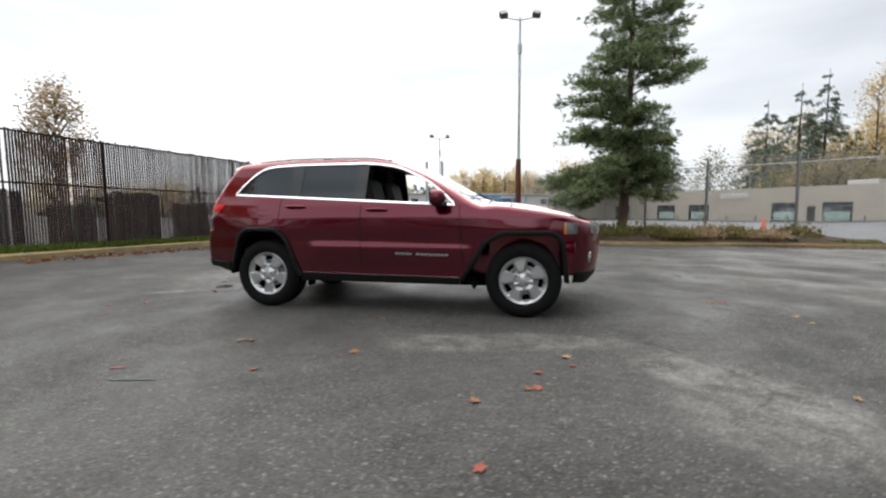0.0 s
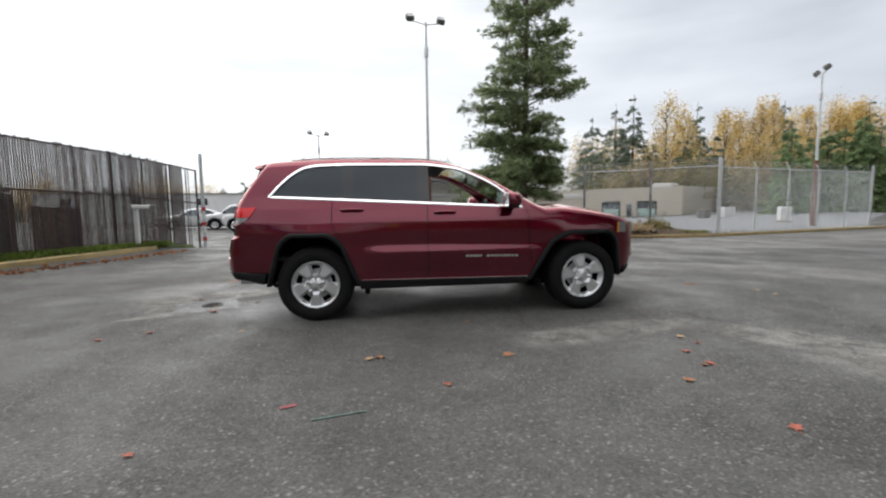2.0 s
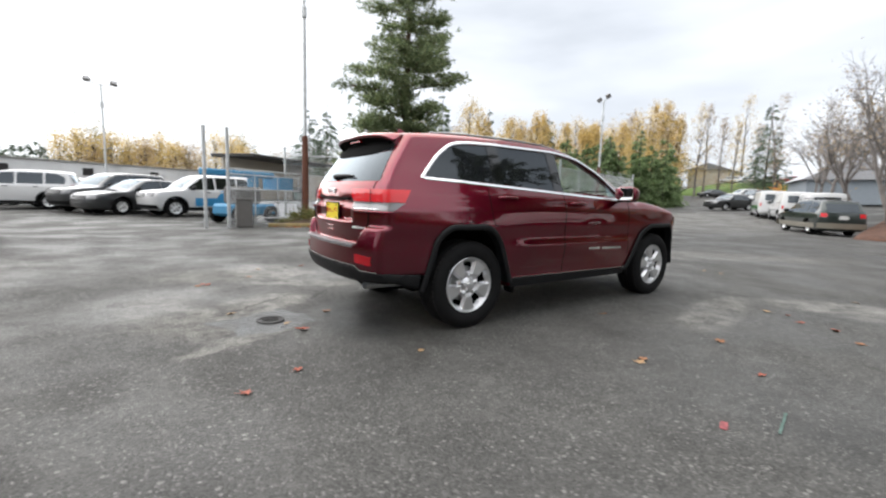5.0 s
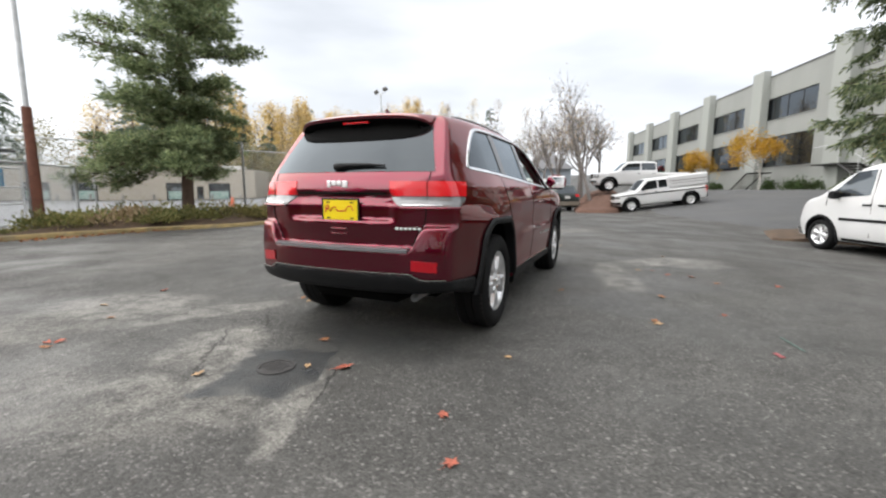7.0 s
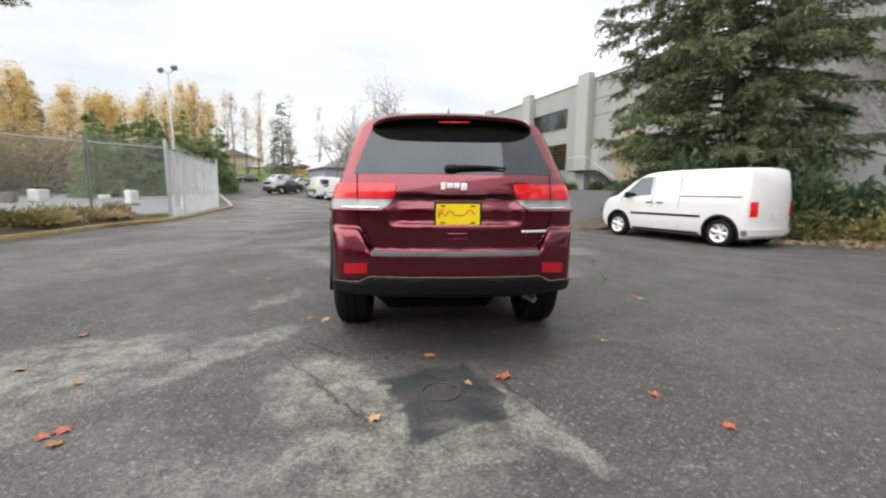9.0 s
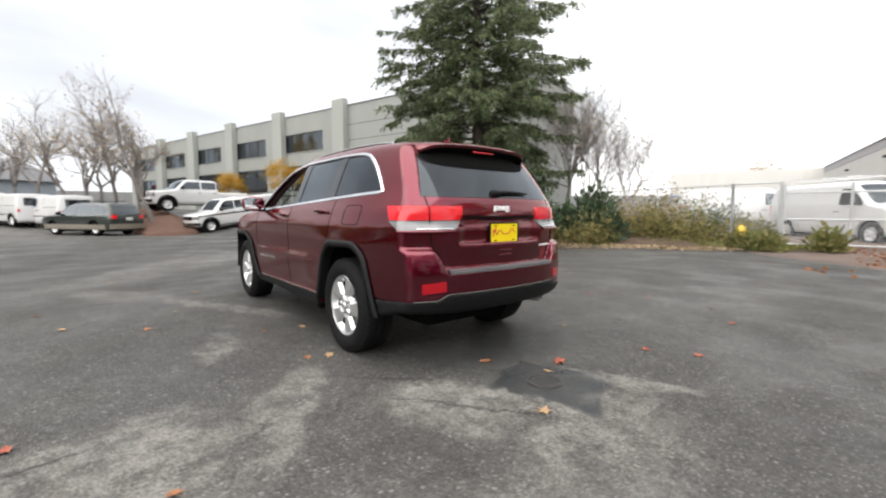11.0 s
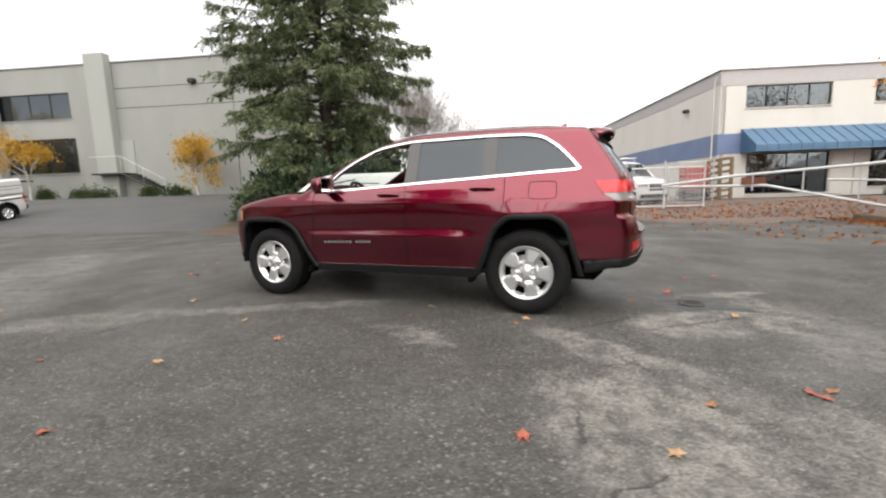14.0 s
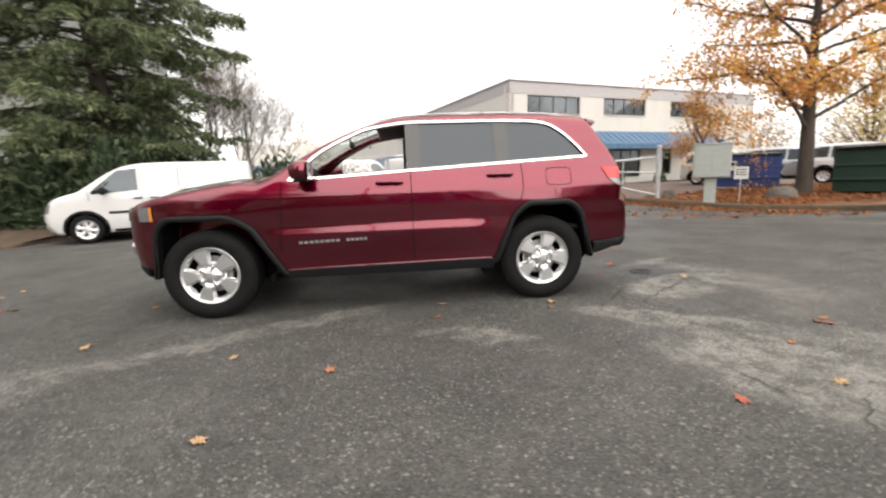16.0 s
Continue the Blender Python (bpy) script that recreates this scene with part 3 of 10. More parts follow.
M_ASPHALT = asphalt_material()
M_NEWASPHALT = mat("dark_newer_asphalt", (0.075, 0.076, 0.078), 0.8, vary=0.22, scale=0.8, fine=130, bump=0.4, stain=(0.12, 0.115, 0.105), stain_scale=0.35, stain_amount=0.4)
M_GRASS = mat("short_grass_ground", (0.07, 0.10, 0.022), 0.95, vary=0.5, scale=3, fine=60, bump=0.6, stain=(0.10, 0.07, 0.03), stain_scale=1.5, stain_amount=0.7)
M_SOIL = mat("brown_soil_and_needles", (0.085, 0.055, 0.035), 0.95, vary=0.5, scale=4, fine=70, bump=0.8, stain=(0.16, 0.10, 0.05), stain_scale=3)
M_BARK_MULCH = mat("red_brown_bark_mulch", (0.115, 0.055, 0.035), 0.95, vary=0.5, scale=6, fine=90, bump=0.9, stain=(0.05, 0.03, 0.02), stain_scale=4)
M_LITTER = mat("leaf_covered_soil", (0.22, 0.095, 0.035), 0.95, vary=0.5, scale=5, fine=50, bump=0.8, stain=(0.09, 0.06, 0.045), stain_scale=1.2, stain_amount=0.8)
M_KERB = mat("faded_yellow_kerb_paint", (0.33, 0.245, 0.105), 0.85, vary=0.3, scale=4, fine=80, bump=0.3, stain=(0.20, 0.17, 0.12), stain_scale=3.0, stain_amount=0.85)
M_CONCRETE = mat("grey_concrete", (0.33, 0.32, 0.30), 0.85, vary=0.2, scale=2, fine=90, bump=0.25, stain=(0.2, 0.19, 0.17), stain_scale=1.5)

axis = np.concatenate([[-600, -400, -280, -200, -150, -115, -90, -70], np.arange(-56, -24, 4.0), np.arange(-24, 30, 0.75), np.arange(30, 62, 4.0), [70, 90, 115, 150, 200, 280, 400, 600]])
GX, GY = np.meshgrid(axis, axis, indexing="ij")
tagged(part("ground", Geo().surf(np.stack([GX, GY, ground_z(GX, GY)], -1)).mesh("ground", 180), M_ASPHALT), "worn grey asphalt yard with pale patches and cracks", "ground", kind="structure")


def drape(name, outline, material, lift=0.012, cell=0.5, heap=None, wob=0.05):
    """A sheet that lies on the ground inside an outline (fan of rings from its middle), its rim sunk in."""
    o = np.asarray(outline, float)
    seg = np.r_[0, np.cumsum(np.hypot(*np.diff(np.r_[o, o[:1]], axis=0).T))]
    k = max(12, int(seg[-1] / cell))
    t = np.linspace(0, seg[-1], k, endpoint=False)
    oc = np.r_[o, o[:1]]
    rim = np.stack([np.interp(t, seg, oc[:, i]) for i in (0, 1)], 1)
    mid = rim.mean(0)
    rings = []
    rs = np.random.RandomState(len(name) + k)
    for r in (1.0, 0.985, 0.94, 0.85, 0.7, 0.5, 0.3, 0.1, 0.0):
        p = mid + (rim - mid) * r
        z = ground_z(p[:, 0], p[:, 1]) + (lift if r < 1 else -0.06)
        if heap:
            z = z + heap * min(1.0, (1 - r) * 2.2) ** 0.8 + rs.uniform(-wob, wob, k) * (r < 0.97) * (r > 0.05)
        rings.append(np.c_[p, z])
    return part(name, Geo().surf(rings, close_v=True, flip=True).mesh(name, 180), material)


def strip(name, line, width, material, lift=0.012, n=None, height=0.0, parent=None):
    """A band along a line on the ground; with height it is a raised kerb with rounded edges."""
    p = np.asarray(line, float)
    seg = np.r_[0, np.cumsum(np.hypot(*np.diff(p, axis=0).T))]
    k = n or max(4, int(seg[-1] / 0.6))
    t = np.linspace(0, seg[-1], k)
    c = np.stack([tri_interp(t, seg, p[:, i]) for i in (0, 1)], 1)
    d = np.gradient(c, axis=0)
    d /= np.linalg.norm(d, axis=1, keepdims=True)
    nn = np.stack([-d[:, 1], d[:, 0]], 1)
    prof = [(-1, -0.05), (-1, height * 0.8), (-0.75, height), (0.75, height), (1, height * 0.8), (1, -0.05)] if height else [(-1, 0), (-0.5, 0), (0, 0), (0.5, 0), (1, 0)]
    rows = []
    rs = np.random.RandomState(k)
    for off, h in prof:
        q = c + nn * off * width / 2
        jit = rs.uniform(-0.006, 0.006, k) if height else 0
        rows.append(np.c_[q, ground_z(q[:, 0], q[:, 1]) + (h + jit if height else lift)])
    return part(name, Geo().surf(rows).mesh(name, 40 if height else 180), material, parent)


# the darker drive up to the concrete building
tagged(drape("drive", [(11.5, -6.2), (17.5, -3.2), (21, -2.6), (24, -6), (44, -6.4), (45, -8.2), (28, -12.2), (12.5, -16.4), (11, -12.5)], M_NEWASPHALT, 0.02), "dark newer asphalt drive sloping up to the building", "drive", kind="structure")
# the pine island, the verges and the beds
tagged(drape("pine_island", [(-0.6, 10.6), (2.4, 10.05), (5.0, 9.15), (8.2, 9.35), (10.9, 9.15), (12.3, 9.9), (10.3, 11.4), (8.0, 12.6), (5.5, 13.7), (2, 13.2), (0.2, 12.4)], M_SOIL, 0.03, heap=0.36), "low bank of soil and weeds under the pine", "planting bed", kind="structure")
tagged(drape("west_verge", [(-6.75, 8.9), (-7.1, 6.2), (-7.6, 3.0), (-8.0, 0.1), (-9.3, 0.1), (-8.9, 3), (-8.0, 6.5), (-7.1, 9.1)], M_GRASS, 0.10), "narrow strip of rough grass along the fence", "grass", kind="structure")
tagged(drape("spruce_bed", [(10.9, -5.6), (8.4, -5.2), (8.2, -6.4), (6.3, -8.6), (4.0, -10.6), (0.6, -11.3), (-0.7, -11.9), (0.5, -14.5), (6, -16.5), (12.2, -15.8), (12.8, -10)], M_SOIL, 0.03, heap=0.22), "planting bed of soil and needles under the spruce", "planting bed", kind="structure")
tagged(drape("south_lot", [(-0.9, -11.0), (-3.4, -9.6), (-5.6, -8.6), (-8.1, -10.6), (-10, -11), (-22, -15), (-30, -24), (-7, -20.2), (3, -50), (9, -50), (2, -17)], mat("brown_stained_pavement", (0.15, 0.105, 0.085), 0.9, vary=0.3, scale=1.5, fine=90, bump=0.4, stain=(0.085, 0.08, 0.078), stain_scale=0.5, stain_amount=0.8), 0.02), "brown stained paving in front of the white building", "paving", kind="structure")
tagged(drape("oak_bed", [(-8.35, -10.3), (-8.9, -7.4), (-9.6, -4.2), (-10.6, -0.6), (-22, -4), (-21, -13), (-12, -12.4)], M_LITTER, 0.05, heap=0.16), "raised bed thick with fallen orange leaves", "planting bed", kind="structure")
tagged(drape("mulch_bank", [(18.7, 0.7), (18.7, -0.6), (19.4, -1.4), (21.6, -1.7), (30, -1.2), (35, 0.6), (30, 1.7), (22.5, 1.3)], M_BARK_MULCH, 0.03, heap=0.62, wob=0.08), "heaped bank of red-brown bark mulch", "mulch bank", kind="structure")
tagged(drape("far_green", [(88, 24), (84, 34), (92, 46), (120, 50), (135, 30), (118, 16)], mat("mown_grass", (0.10, 0.16, 0.03), 0.95, vary=0.3, scale=0.3, fine=20), 0.3, heap=2.2), "bright green grassy bank beyond the road", "grass bank", kind="structure")
tagged(drape("fenced_lot", [(14, 11.6), (23, 13.5), (34, 20), (40, 30), (26, 33), (10, 44), (-1, 46), (0.5, 16), (5.5, 14.6), (9, 12.8)], mat("grey_lot_asphalt", (0.16, 0.165, 0.175), 0.8, vary=0.2, scale=0.7, fine=120, bump=0.3), 0.02), "grey asphalt lot behind the chain-link fence", "paving", kind="structure")

kerb_n = strip("kerb", [(-0.6, 10.5), (2.4, 9.95), (5.0, 9.02), (8.2, 9.2), (10.9, 8.95), (13, 9.35), (17, 10.3), (22.5, 11.6)], 0.16, M_KERB, height=0.11)
tagged(kerb_n, "worn kerb with faded yellow paint", "kerb", kind="structure")
tagged(strip("kerb", [(22.5, 11.6), (27, 13.6), (33, 16.6), (42, 21)], 0.16, M_CONCRETE, height=0.09), "bare concrete kerb along the road", "kerb", kind="structure")
tagged(strip("kerb", [(-6.95, 6.95), (-7.05, 5.9), (-7.5, 3.0), (-7.85, 0.1)], 0.16, M_KERB, height=0.11), "worn kerb with faded yellow paint", "kerb", kind="structure")
log_edge = strip("log_kerb", [(-8.3, -10.3), (-8.75, -7.6), (-9.5, -4.2), (-10.5, -0.6)], 0.18, mat("weathered_timber_edging", (0.12, 0.085, 0.055), 0.9, vary=0.4, scale=5, fine=70, bump=0.6), height=0.14)
tagged(log_edge, "weathered timber edging of the leaf bed", "edging", kind="structure")

# the dark asphalt patch, its iron cover and spray marks
M_IRON = mat("dark_cast_iron", (0.055, 0.053, 0.052), 0.75, 0.2, vary=0.3, scale=20, fine=200, bump=0.3)
cover = thing("manhole_cover", "round dark cast iron manhole cover set in asphalt", "manhole cover", at=(-2.885, 0.13, 0.0))
part("frame_ring", Geo().lathe([(0.098, -0.02), (0.098, 0.010), (0.116, 0.010), (0.122, -0.02)], 48).mesh("frame_ring", 40), M_IRON, cover)
part("lid", Geo().lathe([(0.0, 0.007), (0.092, 0.007), (0.094, -0.01)], 48).mesh("lid", 40), M_IRON, cover)
for i in range(5):
    part("rib", Geo().box((0, -0.06 + 0.03 * i, 0.009), (0.15 - 0.02 * abs(i - 2), 0.008, 0.006), 0.002), M_IRON, cover)


# ---- fences, lamps, buildings ----
M_LINK = mat("chain_link_wire", (0.82, 0.85, 0.86), 0.5, 0.2, vary=0.1)
M_SLATBROWN = mat("dark_brown_privacy_slat", (0.040, 0.022, 0.017), 0.75, vary=0.3, scale=3, fine=40, per_object=0.45)
M_DARKPOST = mat("dark_rusted_post", (0.05, 0.032, 0.026), 0.8, 0.3, vary=0.3)
M_WHITEWOOD = mat("white_painted_post", (0.68, 0.68, 0.66), 0.6, vary=0.12)
M_REDSTRIPE = mat("red_reflective_band", (0.45, 0.03, 0.03), 0.6, vary=0.2)


def link_panel(parent, a, b, z0, z1, step=0.068, wire=0.0029):
    """Crossing wires between two places, from z0 to z1 over the ground."""
    a, b = np.array(a, float), np.array(b, float)
    length = np.hypot(*(b - a))
    u = (b - a) / length
    h = z1 - z0
    v, f = [], []
    for sgn in (1, -1):
        for s in np.arange(-h, length, step):
            s0, s1 = (s, s + h) if sgn > 0 else (s + h, s)
            t0, t1 = 0.0, 1.0
            ds = s1 - s0
            for bound, keep in ((0.0, "min"), (length, "max")):
                if abs(ds) > 1e-9:
                    t = (bound - s0) / ds
                    if (keep == "min") == (ds > 0):
                        t0 = max(t0, t)
                    else:
                        t1 = min(t1, t)
            if t1 - t0 < 0.02:
                continue
            for t in (t0, t1):
                p = a + u * (s0 + ds * t)
                g0 = float(ground_z(p[0], p[1]))
                z = g0 + z0 + h * t
                w = u * wire
                v += [(p[0] - w[0], p[1] - w[1], z), (p[0] + w[0], p[1] + w[1], z)]
            k = len(v)
            f.append((k - 4, k - 3, k - 1, k - 2))
            for q in (v[k - 4], v[k - 2]):
                c = (q[0] + u[0] * wire, q[1] + u[1] * wire)
                v += [(c[0] + u[1] * wire, c[1] - u[0] * wire, q[2]), (c[0] - u[1] * wire, c[1] + u[0] * wire, q[2])]
            f.append((k, k + 1, k + 3, k + 2))
    ob = part("chain_link", Geo().add(v, f), M_LINK, parent, "galvanised chain-link mesh")
    ob["kind"] = "stuff"
    return ob


def fence(label, pts, height, spacing, barbed=True, slat=None, slat_mat=None, slat_w=0.05, seed=1, link=True, top_rail=True, gap=0.0, group="", sparse=0.0, metal=None, middle=0.0):
    """A chain-link fence with posts, rails, barbed wire on slanted arms and, if asked, privacy slats."""
    rng = random.Random(seed)
    metal = metal or M_STEEL
    th = thing("chain_link_fence", label, "fence", group, at=(0, 0, 0))
    lines = [[] for _ in range(3)]
    for (ax, ay), (bx, by) in zip(pts[:-1], pts[1:]):
        length = math.hypot(bx - ax, by - ay)
        u = ((bx - ax) / length, (by - ay) / length)
        nrm = (-u[1], u[0])
        k = max(1, round(length / spacing))
        for i in range(k + 1):
            x, y = ax + u[0] * length * i / k, ay + u[1] * length * i / k
            g0 = float(ground_z(x, y))
            r = 0.03 if metal is M_DARKPOST else 0.045 if i in (0, k) else 0.032
            part("post", Geo().tube([(x, y, g0 - 0.1), (x, y, g0 + height + (0.32 if i in (0, k) and barbed and metal is not M_DARKPOST else 0.03))], r, 10), metal, th)
            if barbed and 0 < i < k:
                part("barb_arm", Geo().tube([(x, y, g0 + height), (x + nrm[0] * 0.16, y + nrm[1] * 0.16, g0 + height + 0.28)], [0.022, 0.012], 6), M_STEEL, th)
            for j in range(3):
                q = (j + 1) / 3
                lines[j].append((x + nrm[0] * 0.16 * q, y + nrm[1] * 0.16 * q, g0 + height + 0.28 * q))
        if top_rail:
            part("top_rail", Geo().tube([(ax, ay, float(ground_z(ax, ay)) + height), (bx, by, float(ground_z(bx, by)) + height)], 0.022, 8), metal, th)
        if middle:
            part("middle_rail", Geo().tube([(ax, ay, float(ground_z(ax, ay)) + middle), (bx, by, float(ground_z(bx, by)) + middle)], 0.02, 8), metal, th)
        if link:
            link_panel(th, (ax, ay), (bx, by), 0.03, height)
        if slat:
            m = int(length / slat)
            base = Geo().box((0, 0, 0.5), (slat_w, 0.008, 1.0), 0.0).mesh("slat")
            base.materials.append(slat_mat)
            for i in range(m):
                s = (i + 0.5) * slat
                x, y = ax + u[0] * s, ay + u[1] * s
                if rng.random() < (0.45 if sparse and (ax, ay) == pts[0] and s < sparse else gap):
                    continue
                ob = new("slat", base)
                ob.parent = th
                hh = height - 0.02 + rng.uniform(-0.05, 0.03)
                ob.matrix_local = Matrix.Translation((x + nrm[0] * 0.012, y + nrm[1] * 0.012, float(ground_z(x, y)) + 0.05)) @ Matrix.Rotation(math.atan2(u[1], u[0]) + rng.uniform(-0.25, 0.25), 4, "Z") @ Matrix.Diagonal((1, 1, hh, 1))
    if barbed:
        for ln in lines:
            part("barbed_wire", Geo().tube(ln, 0.004, 4), M_STEEL, th)
    return th


fence("galvanised chain-link fence with barbed wire by the pine", [(12.02, 9.65), (10.2, 11.2), (7.9, 12.45), (6.0, 13.35), (1.2, 15.4)], 2.68, 2.9, seed=2)
fence("tall galvanised chain-link fence along the road", [(12.05, 9.62), (22.3, 12.3)], 2.62, 2.0, seed=3)
fence("weathered chain-link fence filled with dark brown slats", [(-6.72, 9.2), (-7.55, 6.4), (-8.35, 3.0), (-8.72, 0.3)], 2.45, 2.9, slat=0.052, slat_mat=M_SLATBROWN, slat_w=0.037, seed=4, gap=0.03, sparse=1.2, metal=M_DARKPOST, middle=1.42)
M_BOARD = mat("dark_brown_boards", (0.034, 0.019, 0.014), 0.85, vary=0.35, scale=3, fine=30, per_object=0.4, stretch=(1, 1, 0.2))
for q, ln, hh in ((0.02, 1.2, 1.05), (0.27, 1.5, 1.3), (0.53, 1.1, 0.95), (0.76, 1.35, 1.25)):
    bx0, by0 = -7.98 - 1.1 * q, 6.0 - 5.8 * q
    bs = thing("board_panel", "dark brown upright boards stacked behind the slatted fence", "boards", "boards behind the fence", at=(bx0, by0, float(ground_z(bx0, by0))), rz=-100.7)
    k = int(ln / 0.19)
    for i in range(k):
        part("board", Geo().box((0.19 * (i + 0.5), 0, hh / 2 + 0.02 * (i % 3)), (0.175, 0.03, hh + 0.04 * (i % 2)), 0.006), M_BOARD, bs)
    part("top_rail", Geo().box((ln / 2, -0.03, hh - 0.15), (ln, 0.035, 0.09), 0.006), M_BOARD, bs)
fence("low chain-link fence by the lamp pole", [(-1.75, 10.3), (0.9, 11.95), (2.6, 13.4)], 1.75, 2.4, barbed=False, seed=5)
fence("chain-link fence overgrown with shrubs", [(5.2, -13.9), (0.2, -13.2), (-1.1, -12.9)], 1.9, 2.6, barbed=False, seed=6)
# gate post with red bands, white bent post, posts of the lot's gateway
gp = thing("gate_post", "grey steel gate post with red and white bands", "post", at=(-6.55, 9.2, 0))
part("pole", Geo().tube([(0, 0, 0), (0, 0, 3.0)], 0.055, 12), M_STEEL, gp)
for i in range(5):
    part("band", Geo().lathe([(0.058, 0.25 + 0.24 * i), (0.060, 0.26 + 0.24 * i), (0.060, 0.36 + 0.24 * i), (0.058, 0.37 + 0.24 * i)], 14), M_REDSTRIPE if i % 2 == 0 else M_WHITEWOOD, gp, "red and white reflective band")
wp = thing("keypad_post", "white painted post with a bent arm and keypad", "post", at=(-7.15, 6.6, float(ground_z(-7.15, 6.6))))
part("pole", Geo().box((0, 0, 0.55), (0.10, 0.09, 1.1), 0.015), M_WHITEWOOD, wp)
part("arm", Geo().box((0.18, 0, 1.13), (0.5, 0.10, 0.10), 0.02, rz=20), M_WHITEWOOD, wp)
part("keypad", Geo().box((0.38, 0.06, 1.06), (0.14, 0.12, 0.24), 0.02, rz=20), M_GREYTRIM, wp)
for x, y in ((-2.35, 10.35), (-1.75, 10.3)):
    gp = thing("gate_post", "plain grey steel gate post", "post", "gateway posts", at=(x, y, 0))
    part("pole", Geo().tube([(0, 0, 0), (0, 0, 2.9)], 0.05, 12), M_STEEL, gp)
    part("cap", Geo().lathe([(0.052, 2.88), (0.06, 2.9), (0.04, 2.94), (0.0, 2.95)], 12), M_STEEL, gp)
bx = thing("utility_box", "dark grey steel cabinet beside the gateway", "cabinet", at=(-1.3, 10.55, 0))
part("body", Geo().box((0, 0, 0.42), (0.45, 0.35, 0.84), 0.03), M_GREYTRIM, bx)
part("lid", Geo().box((0, 0, 0.86), (0.49, 0.39, 0.05), 0.015), M_GREYTRIM, bx)
gate = thing("sliding_gate", "galvanised pipe gate standing open beside the pole", "gate")
for i, z in enumerate((0.25, 0.75, 1.15, 1.6)):
    part("rail", Geo().tube([(-1.7, 10.42, z), (0.75, 11.9, z)], 0.02, 8), M_STEEL, gate)
for s in (0.0, 0.33, 0.66, 1.0):
    part("upright", Geo().tube([(-1.7 + 2.45 * s, 10.42 + 1.48 * s, 0.1), (-1.7 + 2.45 * s, 10.42 + 1.48 * s, 1.65)], 0.02, 8), M_STEEL, gate)


def lamp_post(label, x, y, height, rust_to, heads, face):
    """A tall pole, its lower part rust red, with flood lights on a cross arm."""
    g0 = float(ground_z(x, y))
    th = thing("lamp_post", label, "street lamp", "tall lamp posts", at=(x, y, g0), rz=face)
    if rust_to:
        part("lower_pole", Geo().tube([(0, 0, -0.1), (0, 0, rust_to)], [0.125, 0.10], 14), M_RUST, th, "rust-red lower pole")
    part("upper_pole", Geo().tube([(0, 0, rust_to), (0, 0, height)], [0.062, 0.045], 12), M_STEEL, th)
    part("collar", Geo().lathe([(0.05, height - 1.35), (0.085, height - 1.3), (0.085, height - 1.0), (0.05, height - 0.9)], 12), M_STEEL, th)
    part("cross_arm", Geo().tube([(-0.62, 0, height + 0.02), (-0.3, 0, height - 0.05), (0, 0, height - 0.1), (0.3, 0, height - 0.05), (0.62, 0, height + 0.02)], 0.025, 8), M_STEEL, th)
    for s in heads:
        h = Geo()
        h.box((0, 0, 0), (0.32, 0.22, 0.26), 0.04)
        h.moved(Matrix.Translation((s * 0.62, 0.03, height + 0.12)) @ Matrix.Rotation(radians(-38), 4, "X") @ Matrix.Rotation(radians(8 * s), 4, "Y"))
        head = part("flood_light", h, M_GREYTRIM, th, "grey flood light head")
        h = Geo().box((0, -0.115, 0), (0.27, 0.012, 0.21), 0.004)
        h.moved(Matrix.Translation((s * 0.62, 0.03, height + 0.12)) @ Matrix.Rotation(radians(-38), 4, "X") @ Matrix.Rotation(radians(8 * s), 4, "Y"))
        part("lens", h, M_CLEARLENS, head)
    return th


lamp_post("tall flood-light pole, rust-red below and grey above", 0.97, 11.80, 8.39, 3.1, (-1, 1), 10)
lamp_post("tall grey flood-light pole by the slatted fence", 21.45, 14.3, 7.8, 3.4, (-1, 1), 60)
lamp_post("tall grey flood-light pole among parked cars", -5.58, 27.53, 6.75, 0.0, (-1, 1), 20)


